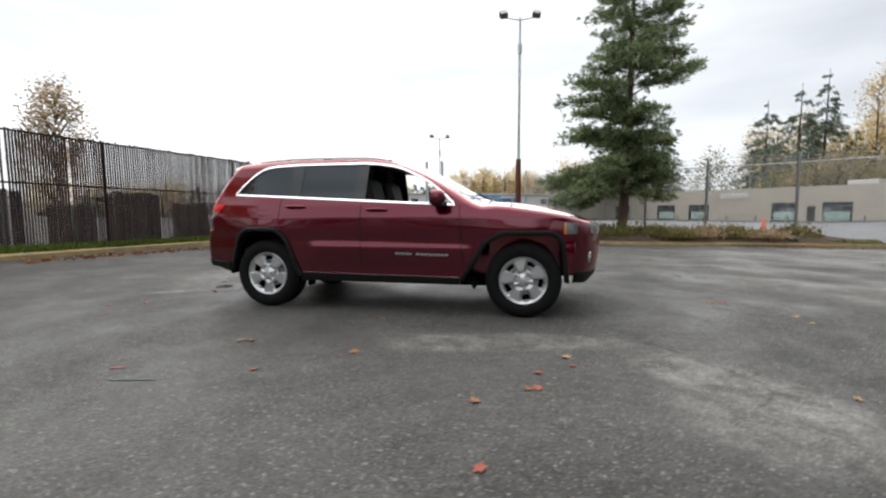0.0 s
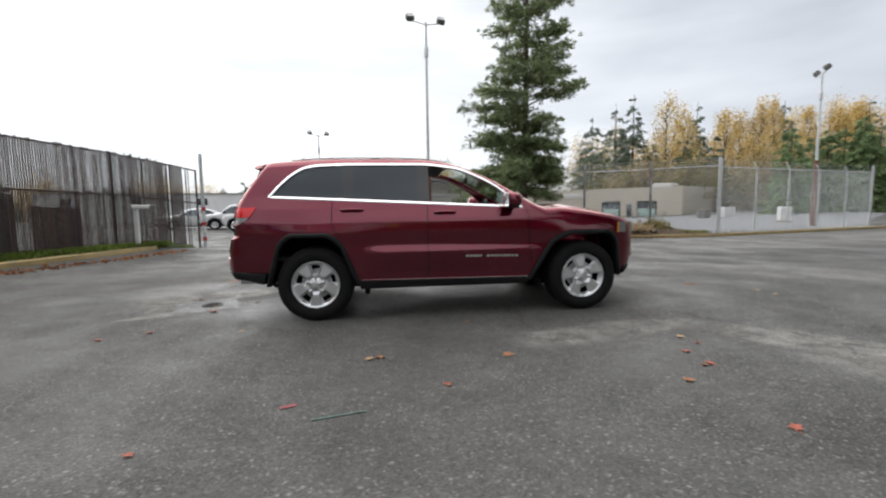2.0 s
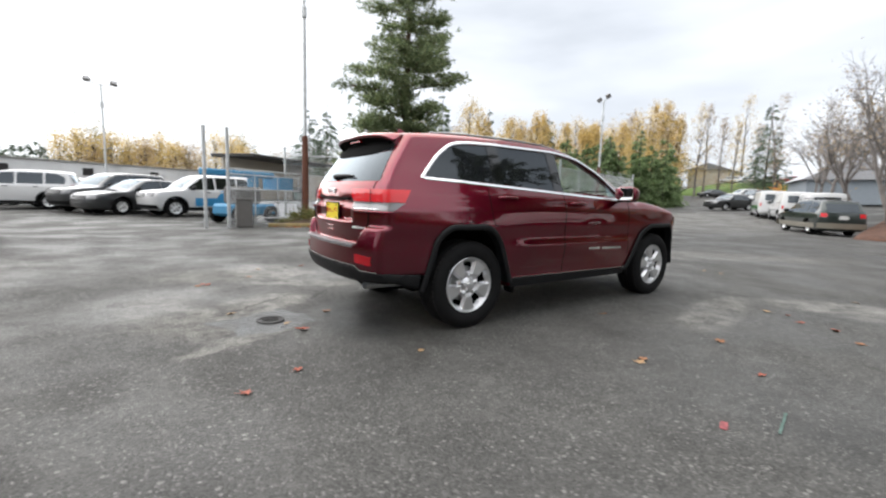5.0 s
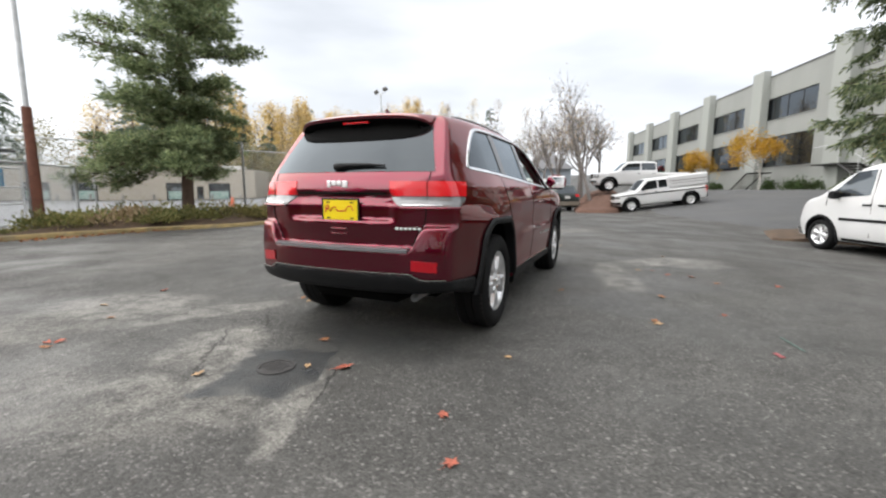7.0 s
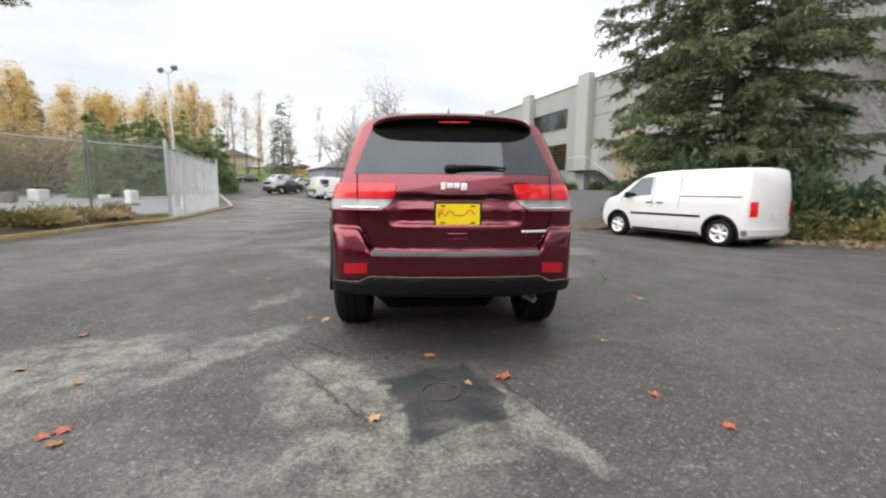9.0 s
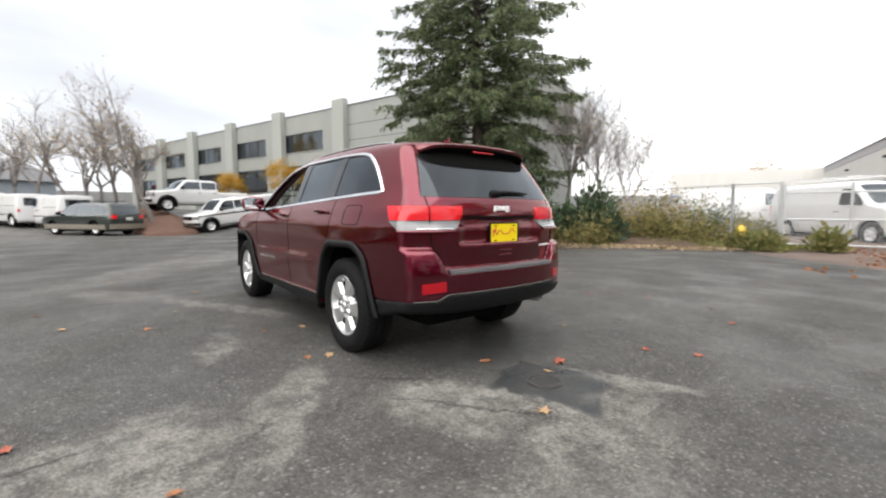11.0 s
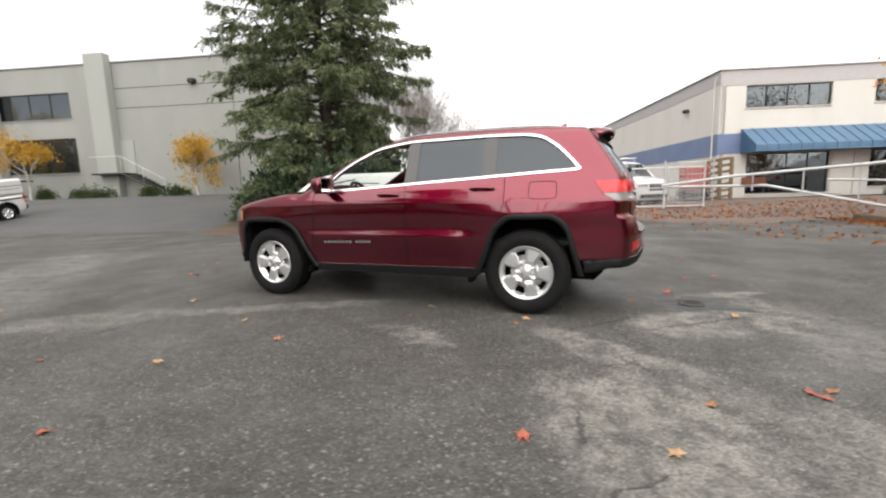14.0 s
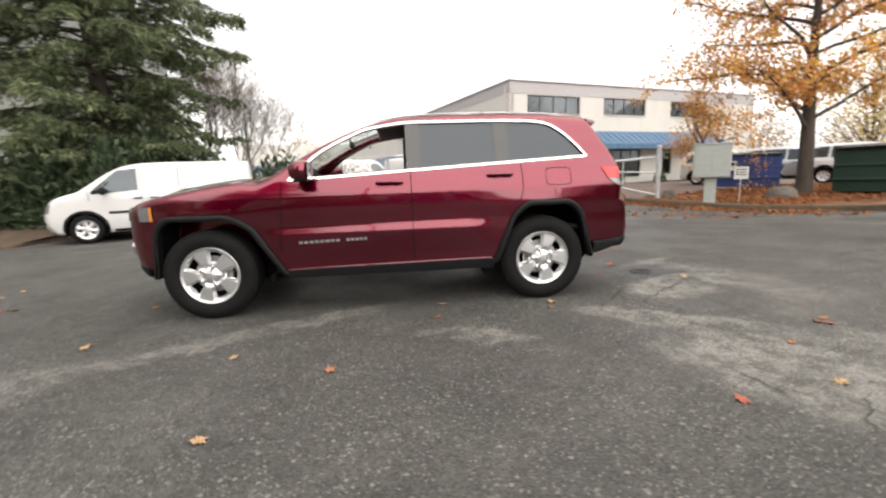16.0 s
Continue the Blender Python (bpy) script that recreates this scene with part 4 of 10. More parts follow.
def facade(th, p, u, length, z0, z1, openings, thick, wall_mat, frame_mat, glass_mat_, name="wall", bars=3, inset=0.12, seat=True):
    """A wall along u from p, with openings (s0, s1, z0, z1, panes) cut through it; each gets a frame, panes and a sill."""
    p, u = np.array(p, float), np.array(u, float)
    nrm = np.array([u[1], -u[0]])
    m = np.eye(4)
    m[:2, 0], m[:2, 1], m[:2, 3] = u, -nrm, p
    xs = sorted({0.0, length, *[v for o in openings for v in o[:2]]})
    zs = sorted({z0, z1, *[v for o in openings for v in o[2:4]]})
    g = Geo()
    for a, b in zip(zs[:-1], zs[1:]):
        run = None
        for c, d in zip(xs[:-1], xs[1:]):
            solid = not any(o[0] < (c + d) / 2 < o[1] and o[2] < (a + b) / 2 < o[3] for o in openings)
            if solid:
                run = (run[0], d) if run else (c, d)
            if run and (not solid or d == xs[-1]):
                g.box(((run[0] + run[1]) / 2, thick / 2, (a + b) / 2), (run[1] - run[0], thick, b - a))
                run = None
    part(name, g.moved(m), wall_mat, th)
    for s0, s1, a, b, panes in openings:
        win = Geo()
        t = 0.05
        win.box(((s0 + s1) / 2, inset, a + t / 2), (s1 - s0, 0.08, t), 0.008).box(((s0 + s1) / 2, inset, b - t / 2), (s1 - s0, 0.08, t), 0.008)
        win.box((s0 + t / 2, inset, (a + b) / 2), (t, 0.08, b - a - 2 * t), 0.008).box((s1 - t / 2, inset, (a + b) / 2), (t, 0.08, b - a - 2 * t), 0.008)
        w = part("window", win.moved(m), frame_mat, th, "dark metal window frame")
        for i in range(1, panes):
            part("mullion", Geo().box((s0 + (s1 - s0) * i / panes, inset, (a + b) / 2), (t * 0.8, 0.07, b - a - 2 * t), 0.006).moved(m), frame_mat, w)
        for i in range(panes):
            c0, c1 = s0 + (s1 - s0) * i / panes, s0 + (s1 - s0) * (i + 1) / panes
            pane = Geo().box(((c0 + c1) / 2, inset + 0.005, (a + b) / 2), (c1 - c0 - t, 0.012, b - a - t))
            part("pane", pane.moved(m), glass_mat_, w)
        part("sill", Geo().box(((s0 + s1) / 2, 0.0, a - 0.03), (s1 - s0 + 0.1, 0.12, 0.05), 0.01).moved(m), frame_mat if not seat else wall_mat, w)
    return m


M_PRECAST = mat("pale_grey_precast_concrete", (0.31, 0.32, 0.302), 0.85, vary=0.08, scale=0.6, fine=50, bump=0.15, stain=(0.28, 0.29, 0.275), stain_scale=0.5, stain_amount=0.6, stretch=(1, 1, 0.35))
M_PRECAST2 = mat("smooth_pale_green_grey_concrete", (0.355, 0.37, 0.345), 0.85, vary=0.06, scale=0.6, fine=50, stain=(0.34, 0.36, 0.335), stain_scale=0.4, stain_amount=0.5, stretch=(1, 1, 0.3))
M_OFFICE = glass_mat("office_glass", (0.10, 0.12, 0.14), opaque=0.55, gloss=0.14)
M_WINFRAME = mat("dark_bronze_frame", (0.03, 0.028, 0.027), 0.5, 0.3, vary=0.1)
M_ROOF = mat("grey_flat_roof", (0.2, 0.2, 0.2), 0.9, vary=0.2)
# dark base colour puts the dimness of the rooms into the inner walls
M_INTERIOR = mat("dark_colour_for_dim_interior", (0.10, 0.09, 0.08), 0.9, vary=0.3, scale=1.5)

UA, PA = np.array((0.9617, 0.274)), np.array((27.5, -12.5))
NA = np.array((UA[1], -UA[0]))
office = thing("office_building", "two-storey pale concrete building with projecting fins and dark windows", "building")
start = PA - UA * 17.0
holes = []
for k in range(5):
    s = 17.0 + 1.62 + 8.2 * k if k else 17.0 + 1.62
    s0, s1 = 17.0 + 1.65 + 8.05 * k, 17.0 + 7.5 + 8.0 * k
    holes += [(s0, s1, 6.22, 7.76, 4), (s0 - 0.05, s1 - 0.15, 2.9, 5.03, 3)]
holes += [(17.0 - 2.28, 17.0 - 1.40, 2.80, 4.68, 1)]
facade(office, start + UA * 58.5, -UA, 58.5, 0.4, 9.28, [(58.5 - b, 58.5 - a, c, d, e) for a, b, c, d, e in holes[:-1]], 0.3, M_PRECAST, M_WINFRAME, M_OFFICE)
ma = np.eye(4)
ma[:2, 0], ma[:2, 1], ma[:2, 3] = UA, NA, start
for k in range(6):
    s = 17.0 - 1.45 + 8.0 * k
    f_ = Geo().box((s + 0.68, -0.27, 5.1), (1.30, 0.55, 9.3), 0.03)
    f_.moved(ma)
    part("fin", f_, M_PRECAST2, office, "projecting concrete fin")
for z in (7.80, 6.64):
    part("panel_joint", Geo().box((7.8, -0.004, z), (15.6, 0.012, 0.035)).moved(ma), M_WINFRAME, office)
for s in (8.0,):
    part("panel_joint", Geo().box((s, -0.004, 4.8), (0.03, 0.012, 8.8)).moved(ma), M_WINFRAME, office)
part("parapet_cap", Geo().box((29.2, 0.14, 9.31), (58.7, 0.42, 0.08), 0.02).moved(ma), M_ROOF, office)
part("roof", Geo().box((29.2, 2.9, 8.9), (58.4, 5.2, 0.2)).moved(ma), M_ROOF, office)
part("back_wall", Geo().box((29.2, 5.6, 4.6), (58.5, 0.3, 9.2)).moved(ma), M_PRECAST, office)
for s in (0.15, 58.35):
    part("end_wall", Geo().box((s, 2.9, 4.6), (0.3, 5.2, 9.2)).moved(ma), M_PRECAST, office)
part("inner_wall", Geo().box((29.2, 3.5, 4.6), (58, 0.2, 8.4)).box((29.2, 2.0, 5.6), (58, 3.2, 0.25)).moved(ma), M_INTERIOR, office, "inner wall and floor, coloured dark for the dim rooms behind the glass")
dr = part("door", Geo().box((17.0 - 1.84, -0.03, 3.74), (0.9, 0.07, 2.0), 0.01).moved(ma), M_PRECAST2, office, "pale grey steel door")
part("door_handle", Geo().box((17.0 - 1.52, -0.09, 3.7), (0.03, 0.06, 0.14), 0.01).moved(ma), M_STEEL, dr)
part("wall_light", Geo().box((17.0 - 6.6, -0.15, 7.95), (0.42, 0.32, 0.26), 0.05).moved(ma), M_WINFRAME, office, "dark wall light")


def steps(label, s_top, s_bot, z_top, z_bot, out, landing):
    """A steel stair that runs along the wall down from a landing."""
    th = thing("outside_stair", label, "stair", "steel stairs on the building")
    n = 9
    d = 1 if s_bot > s_top else -1
    part("landing", Geo().box((s_top - d * landing / 2, -0.65 - out, z_top - 0.06), (landing, 1.1, 0.08), 0.01).moved(ma), M_WINFRAME, th)
    for i in range(n):
        t = (i + 1) / (n + 1)
        part("tread", Geo().box((s_top + (s_bot - s_top) * t, -0.65 - out, z_top + (z_bot - z_top) * t), (0.34, 1.05, 0.05), 0.008).moved(ma), M_WINFRAME if out < 0.5 else M_CONCRETE, th)
    for y in (-0.12 - out, -1.18 - out):
        part("stringer", Geo().tube([(s_top, y, z_top - 0.08), (s_bot, y, z_bot - 0.05)], 0.05, 6).moved(ma), M_WINFRAME, th)
    if out < 0.5:
        for y in (-1.18,):
            part("hand_rail", Geo().tube([(s_top - d * landing, y, z_top + 0.95), (s_top, y, z_top + 0.95), (s_bot, y, z_bot + 0.95)], 0.018, 6).moved(ma), M_STEEL, th)
            for q in (0.0, 0.5, 1.0):
                s = s_top + (s_bot - s_top) * q
                z = z_top + (z_bot - z_top) * q
                part("rail_post", Geo().tube([(s, y, z - 0.05), (s, y, z + 0.95)], 0.014, 6).moved(ma), M_STEEL, th)
    return th


steps("dark steel outside stair with a landing at the door", 17.0 - 2.3, 17.0 - 5.0, 2.75, 1.3, 0.0, 2.0)
steps("concrete steps between shrubs at the building", 17.0 + 5.2, 17.0 + 7.2, 2.5, 1.3, 0.6, 1.0)

# the white building with the blue band
UB, CB = np.array((-0.955, -0.297)), np.array((-6.8, -20.4))
VB = np.array((0.297, -0.955))
M_WHITEWALL = mat("white_painted_concrete", (0.72, 0.70, 0.66), 0.85, vary=0.06, scale=0.5, fine=40, stain=(0.60, 0.58, 0.53), stain_scale=0.6, stain_amount=0.5, stretch=(1, 1, 0.3))
M_GREYBAND = mat("pale_mauve_grey_painted_band", (0.50, 0.48, 0.49), 0.85, vary=0.05)
M_BLUEBAND = mat("blue_painted_band", (0.17, 0.23, 0.38), 0.8, vary=0.08, scale=1, stain=(0.22, 0.27, 0.40), stain_scale=1)
M_BLUEMETAL = mat("blue_standing_seam_metal", (0.10, 0.20, 0.33), 0.4, 0.35, vary=0.1, scale=2)
M_SHOPGLASS = glass_mat("shop_glass", (0.16, 0.16, 0.15), opaque=0.45, gloss=0.10)
white = thing("white_building", "white two-storey building with a blue band and blue metal awning", "building")
fo = [(1.2, 5.1, 4.62, 5.66, 4), (7.0, 10.65, 4.66, 5.68, 4), (13.0, 16.6, 4.66, 5.68, 4), (1.4, 5.25, 0.45, 2.42, 4), (7.05, 10.4, 0.66, 2.46, 4), (12.45, 13.35, 0.75, 2.48, 1), (15, 18, 0.6, 2.4, 3)]
facade(white, CB, UB, 22.0, 0.0, 5.66 + 0.74, fo, 0.28, M_WHITEWALL, M_WINFRAME, M_SHOPGLASS)
mb = np.eye(4)
mb[:2, 0], mb[:2, 1], mb[:2, 3] = UB, (-UB[1], UB[0]) if np.dot((-UB[1], UB[0]), VB) > 0 else (UB[1], -UB[0]), CB
inward = mb[:2, 1].copy()
part("cornice_band", Geo().box((11, -0.006, 6.05), (22.0, 0.02, 0.72)).moved(mb), M_GREYBAND, white, "pale grey band under the roof edge")
part("blue_band", Geo().box((0.55, -0.006, 2.93), (1.1, 0.02, 0.98)).moved(mb), M_BLUEBAND, white, "blue painted band")
part("parapet_cap", Geo().box((11, 0.1, 6.43), (22.1, 0.4, 0.07), 0.02).moved(mb), M_GREYBAND, white)
# the long side wall
ms_ = np.eye(4)
ms_[:2, 0], ms_[:2, 1], ms_[:2, 3] = VB, UB, CB
sw = Geo().box((23, 0.142, 3.2), (46, 0.28, 6.4))
part("side_wall", sw.moved(ms_), M_WHITEWALL, white)
part("side_cornice_band", Geo().box((23, -0.008, 6.08), (46.0, 0.02, 0.66)).moved(ms_), M_GREYBAND, white)
part("side_blue_band", Geo().box((23, -0.008, 2.90), (46.0, 0.02, 1.05)).moved(ms_), M_BLUEBAND, white, "blue painted band")
part("side_cap", Geo().box((23, 0.1, 6.44), (46.1, 0.4, 0.07), 0.02).moved(ms_), M_GREYBAND, white)
part("rear_wing", Geo().box((46, -8, 3.2), (0.3, 16, 6.4)).moved(ms_), M_WHITEWALL, white)
part("rear_wing_band", Geo().box((45.83, -8, 2.9), (0.02, 16, 1.05)).moved(ms_), M_BLUEBAND, white)
part("flat_roof", Geo().box((23, 10.9, 6.1), (45.6, 21.2, 0.2)).moved(ms_), M_ROOF, white)
part("rear_wall", Geo().box((45.6, 11, 3.2), (0.3, 21.6, 6.3)).moved(ms_), M_WHITEWALL, white)
part("end_wall", Geo().box((23, 21.85, 3.2), (46, 0.28, 6.3)).moved(ms_), M_WHITEWALL, white)
part("inner_wall", Geo().box((11, 4.0, 3.1), (21, 0.2, 6)).box((11, 2.1, 3.4), (21, 3.6, 0.25)).moved(mb), M_INTERIOR, white, "inner wall and floor, coloured dark for the dim rooms behind the windows")
part("down_pipe", Geo().tube([(0.35, -0.1, 0.3), (0.35, -0.1, 6.0), (0.35, 0.0, 6.2)], 0.04, 8).moved(ms_), M_WHITEWALL, white, "painted rain pipe")
for s in (3.2, 21.0, 33.0):
    part("wall_light", Geo().box((s, -0.14, 5.05), (0.3, 0.26, 0.18), 0.03).moved(ms_), M_WINFRAME, white)
# standing seam awning
aw = part("awning", Geo().add([(1.06, -0.03, 3.62), (17.1, -0.03, 3.62), (17.1, -1.25, 2.75), (1.06, -1.25, 2.75), (1.06, -1.25, 2.45), (17.1, -1.25, 2.45), (1.06, -0.03, 2.45), (17.1, -0.03, 2.45)],
                              [(0, 3, 2, 1), (3, 4, 5, 2), (0, 6, 4, 3), (1, 2, 5, 7), (6, 7, 5, 4)]).moved(mb), M_BLUEMETAL, white, "blue standing seam metal awning")
for i in range(33):
    s = 1.06 + 16.04 * i / 32
    part("seam", Geo().tube([(s, -0.02, 3.645), (s, -1.255, 2.775), (s, -1.262, 2.47)], 0.018, 5).moved(mb), M_BLUEMETAL, aw)
part("shop_door", Geo().box((6.4, -0.02, 1.4), (0.10, 0.08, 2.1), 0.01).box((5.75, -0.01, 1.4), (0.9, 0.05, 2.1), 0.01).moved(mb), M_WHITEWALL, white)

# low beige building behind the pine
beige = thing("low_building", "long low beige building with roller doors and a white sign", "building")
M_BEIGE = mat("beige_stucco", (0.52, 0.47, 0.39), 0.9, vary=0.06, scale=0.5, stain=(0.44, 0.39, 0.33), stain_scale=0.6)
PC, UC = np.array((29.54, 35.19)), np.array((-0.66, 0.751))
ho = [(2.45, 4.5, -0.05, 1.78, 2), (4.98, 5.6, -0.1, 1.42, 1), (6.25, 8.37, -0.05, 1.78, 2), (14.2, 16.4, -0.05, 1.7, 2), (18.0, 20.2, -0.05, 1.7, 2), (24, 26.2, -0.05, 1.7, 2)]
facade(beige, PC + UC * 40, -UC, 40, -0.6, 3.22, [(40 - b, 40 - a, c, d, e) for a, b, c, d, e in ho], 0.25, M_BEIGE, M_WINFRAME, M_OFFICE)
nc = np.array((0.90, 0.435))
mc = np.eye(4)
mc[:2, 0], mc[:2, 1], mc[:2, 3] = UC, nc, PC
part("side_wall", Geo().box((0.12, 6.0, 1.3), (0.25, 11.46, 3.8)).moved(mc), M_BEIGE, beige)
part("side_door", Geo().box((-0.03, 8.2, 0.5), (0.06, 0.95, 1.9), 0.01).moved(mc), M_WINFRAME, beige, "dark side door")
part("rear_wall", Geo().box((20, 11.6, 1.3), (40, 0.25, 3.8)).moved(mc), M_BEIGE, beige)
part("roof", Geo().box((20, 5.9, 3.10), (39.6, 11.3, 0.15)).moved(mc), M_ROOF, beige)
part("roof_unit", Geo().box((2.9, 2.4, 3.42), (2.0, 1.4, 0.5), 0.05).moved(mc), M_WHITEWALL, beige, "white roof unit")
part("sign", Geo().box((11.75, -0.05, 2.55), (2.6, 0.06, 0.52), 0.02).moved(mc), M_WHITEWALL, beige, "white sign board without readable letters")
for i in range(6):
    part("sign_bar", Geo().box((10.85 + 0.36 * i, -0.09, 2.52), (0.24, 0.02, 0.15)).moved(mc), M_GREYBAND, beige)
M_PANELPALE = mat("pale_green_window_panel", (0.42, 0.55, 0.50), 0.5, vary=0.15, scale=4, stain=(0.10, 0.30, 0.24), stain_scale=2.5, stain_amount=0.7)
for s0 in (2.6, 6.4, 14.3, 18.1, 24.1):
    part("striped_panel", Geo().box((s0 + 0.92, 0.05, 0.62), (1.75, 0.04, 0.62), 0.01).box((s0 + 0.92, 0.05, 0.2), (1.75, 0.045, 0.16), 0.01).moved(mc), M_PANELPALE, beige, "pale green and white panel in the window")
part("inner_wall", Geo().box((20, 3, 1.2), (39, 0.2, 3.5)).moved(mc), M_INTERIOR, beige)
for i in range(7):
    part("bollard", Geo().lathe([(0.0, 0.62), (0.09, 0.60), (0.10, 0.55), (0.10, -0.3)], 10, "z", (1.0 + 2.6 * i, -1.3, 0.0)).moved(mc), M_CONCRETE, beige, "pale concrete bollard")
canopy = thing("canopy_roof", "long low shed with a dark roof edge", "shed")
part("roof_slab", Geo().box((0, 0, 0), (16, 6, 0.35), 0.05).moved(pose(10.5, 54.0, 4.9, 0, 0, 38)), M_WINFRAME, canopy)
part("wall", Geo().box((0, 1.5, -2.6), (15.6, 0.3, 5.0)).moved(pose(10.5, 54.0, 4.9, 0, 0, 38)), M_BEIGE, canopy)

# the long white wall of the parking lot
lotwall = thing("white_wall_building", "long white windowless wall behind the parked cars", "building")
M_DULLWHITE = mat("dull_white_block_wall", (0.86, 0.86, 0.85), 0.9, vary=0.08, scale=0.4, stain=(0.62, 0.63, 0.63), stain_scale=0.5, stain_amount=0.6)
for (ax, ay), (bx_, by_) in (((-40, 48), (-17.5, 52)), ((-17.5, 52), (8, 67))):
    ln = math.hypot(bx_ - ax, by_ - ay)
    mw = pose(ax, ay, 0, 0, 0, math.degrees(math.atan2(by_ - ay, bx_ - ax)))
    part("wall", Geo().box((ln / 2, 0.15, 1.72), (ln, 0.3, 3.45)).moved(mw), M_DULLWHITE, lotwall)
    part("coping", Geo().box((ln / 2, 0.1, 3.5), (ln, 0.6, 0.14), 0.03).moved(mw), M_CONCRETE, lotwall)
    for s in np.arange(3, ln - 2, 7.0):
        part("vent", Geo().box((s, -0.03, 2.5), (1.0, 0.08, 0.8), 0.02).moved(mw), M_WINFRAME, lotwall, "dark wall vent")


# ---- the red sport utility vehicle; x ahead, y to its left ----
def suv_half_width(x, z):
    """Half the body's width at a place along it and a height."""
    side = tri_interp(z, [0.22, 0.32, 0.42, 0.60, 0.70, 0.76, 0.95, 1.02, 1.06, 1.10, 1.16, 1.22, 1.30, 1.45, 1.60, 1.68, 1.80],
                      [0.86, 0.905, 0.922, 0.932, 0.934, 0.934, 0.943, 0.943, 0.936, 0.923, 0.902, 0.872, 0.834, 0.775, 0.708, 0.655, 0.52])
    fade = step01(x, -0.6, 0.9)
    crease = np.clip((z - 0.50) / 0.21, 0, 1) * (1 - np.clip((z - 0.711) / (0.064 - 0.024 * fade), 0, 1)) * step01(x, -1.02, -0.72) * (1 - 0.45 * fade) * (1 - step01(x, 0.80, 0.98))
    haunch = np.exp(-((x + 1.4575) / 0.46) ** 2) + 0.8 * np.exp(-((x - 1.4575) / 0.42) ** 2)
    side = side + 0.020 * crease + 0.021 * haunch * (1 - step01(z, 0.87, 1.10))
    plan = tri_interp(x, [-2.50, -2.42, -2.30, -2.10, -1.86, -1.45, -0.9, 0.9, 1.45, 1.75, 1.95, 2.10, 2.22, 2.40],
                      [0.72, 0.815, 0.872, 0.912, 0.948, 0.988, 1.0, 1.0, 0.992, 0.968, 0.925, 0.865, 0.77, 0.5])
    return side * plan


def suv_top(x, y):
    mid = tri_interp(x, [-2.6, -2.15, -1.9, -1.6, -1.2, -0.8, -0.4, -0.1, 0.15, 0.4, 0.7, 0.95, 1.03, 1.12, 1.3, 1.6, 1.85, 2.05, 2.18, 2.30, 2.5],
                     [1.60, 1.672, 1.700, 1.722, 1.738, 1.740, 1.732, 1.706, 1.648, 1.552, 1.398, 1.262, 1.222, 1.204, 1.186, 1.146, 1.100, 1.045, 0.985, 0.90, 0.7])
    crown = tri_interp(x, [-2.5, -0.3, 0.3, 0.9, 1.2, 2.3], [0.10, 0.09, 0.13, 0.13, 0.06, 0.08])
    ridge = 0.014 * np.exp(-((np.abs(y) - 0.42) / 0.09) ** 2) * step01(x, 1.1, 1.35) * (1 - step01(x, 1.9, 2.1))
    return mid - crown * y * y + ridge


def suv_tail(y, z):
    """Where the body ends behind."""
    a = np.abs(y)
    gate = tri_interp(z, [0.3, 0.6, 0.80, 0.90, 1.02, 1.06, 1.15, 1.22, 1.26, 1.58, 1.70, 1.8],
                      [-2.36, -2.37, -2.375, -2.385, -2.39, -2.372, -2.36, -2.340, -2.315, -2.075, -1.97, -1.87])
    dent = step01(z, 0.905, 0.935) * (1 - step01(z, 1.09, 1.115)) * (1 - step01(a, 0.36, 0.47))
    gate = gate + 0.034 * dent
    bumper = tri_interp(z, [0.22, 0.36, 0.46, 0.56, 0.70, 0.80, 0.90], [-2.16, -2.32, -2.41, -2.445, -2.45, -2.44, -2.42])
    top = 0.735 + 0.15 * step01(a, 0.55, 0.66)
    lip = 1 - step01(z, top - 0.012, top + 0.012)
    end = gate * (1 - lip) + np.minimum(bumper, gate) * lip
    return end + 0.10 * a * a + 0.20 * a ** 4


def suv_nose(y, z):
    a = np.abs(y)
    end = tri_interp(z, [0.22, 0.34, 0.45, 0.58, 0.70, 0.84, 0.93, 0.99, 1.04, 1.2], [2.02, 2.16, 2.24, 2.275, 2.29, 2.285, 2.275, 2.25, 2.20, 1.95])
    return end - 0.12 * a * a - 0.34 * a ** 4


WIN_X = [-1.905, -1.81, -1.68, -1.55, -1.38, -0.98, -0.36, 0.03, 0.29, 0.47, 0.62, 0.75]
WIN_Z = [1.295, 1.405, 1.525, 1.598, 1.625, 1.636, 1.636, 1.592, 1.492, 1.396, 1.28, 1.162]


def win_top(x):
    return tri_interp(x, WIN_X, WIN_Z)


def win_low(x):
    return 1.290 + (x + 1.88) * (1.160 - 1.290) / 2.63


def arch_radius(turn, hx):
    """Outline of a wheel arch round its hub: a flat top and slanted legs, the one behind the front wheel the widest."""
    c, s = np.abs(np.cos(turn)), np.sin(turn)
    fore, aft = ((0.99, 0.13, 0.455), (0.857, 0.514, 0.560)) if hx > 0 else ((0.928, 0.371, 0.432), (0.963, 0.27, 0.478))
    side = np.where(np.cos(turn) > 0, fore[2] / np.maximum(fore[0] * c + fore[1] * s, 0.3), aft[2] / np.maximum(aft[0] * c + aft[1] * s, 0.3))
    top = (0.515 if hx > 0 else 0.535) / np.maximum(s, 0.05)
    return -smax(-side, -np.minimum(top, 1.2), 0.24)


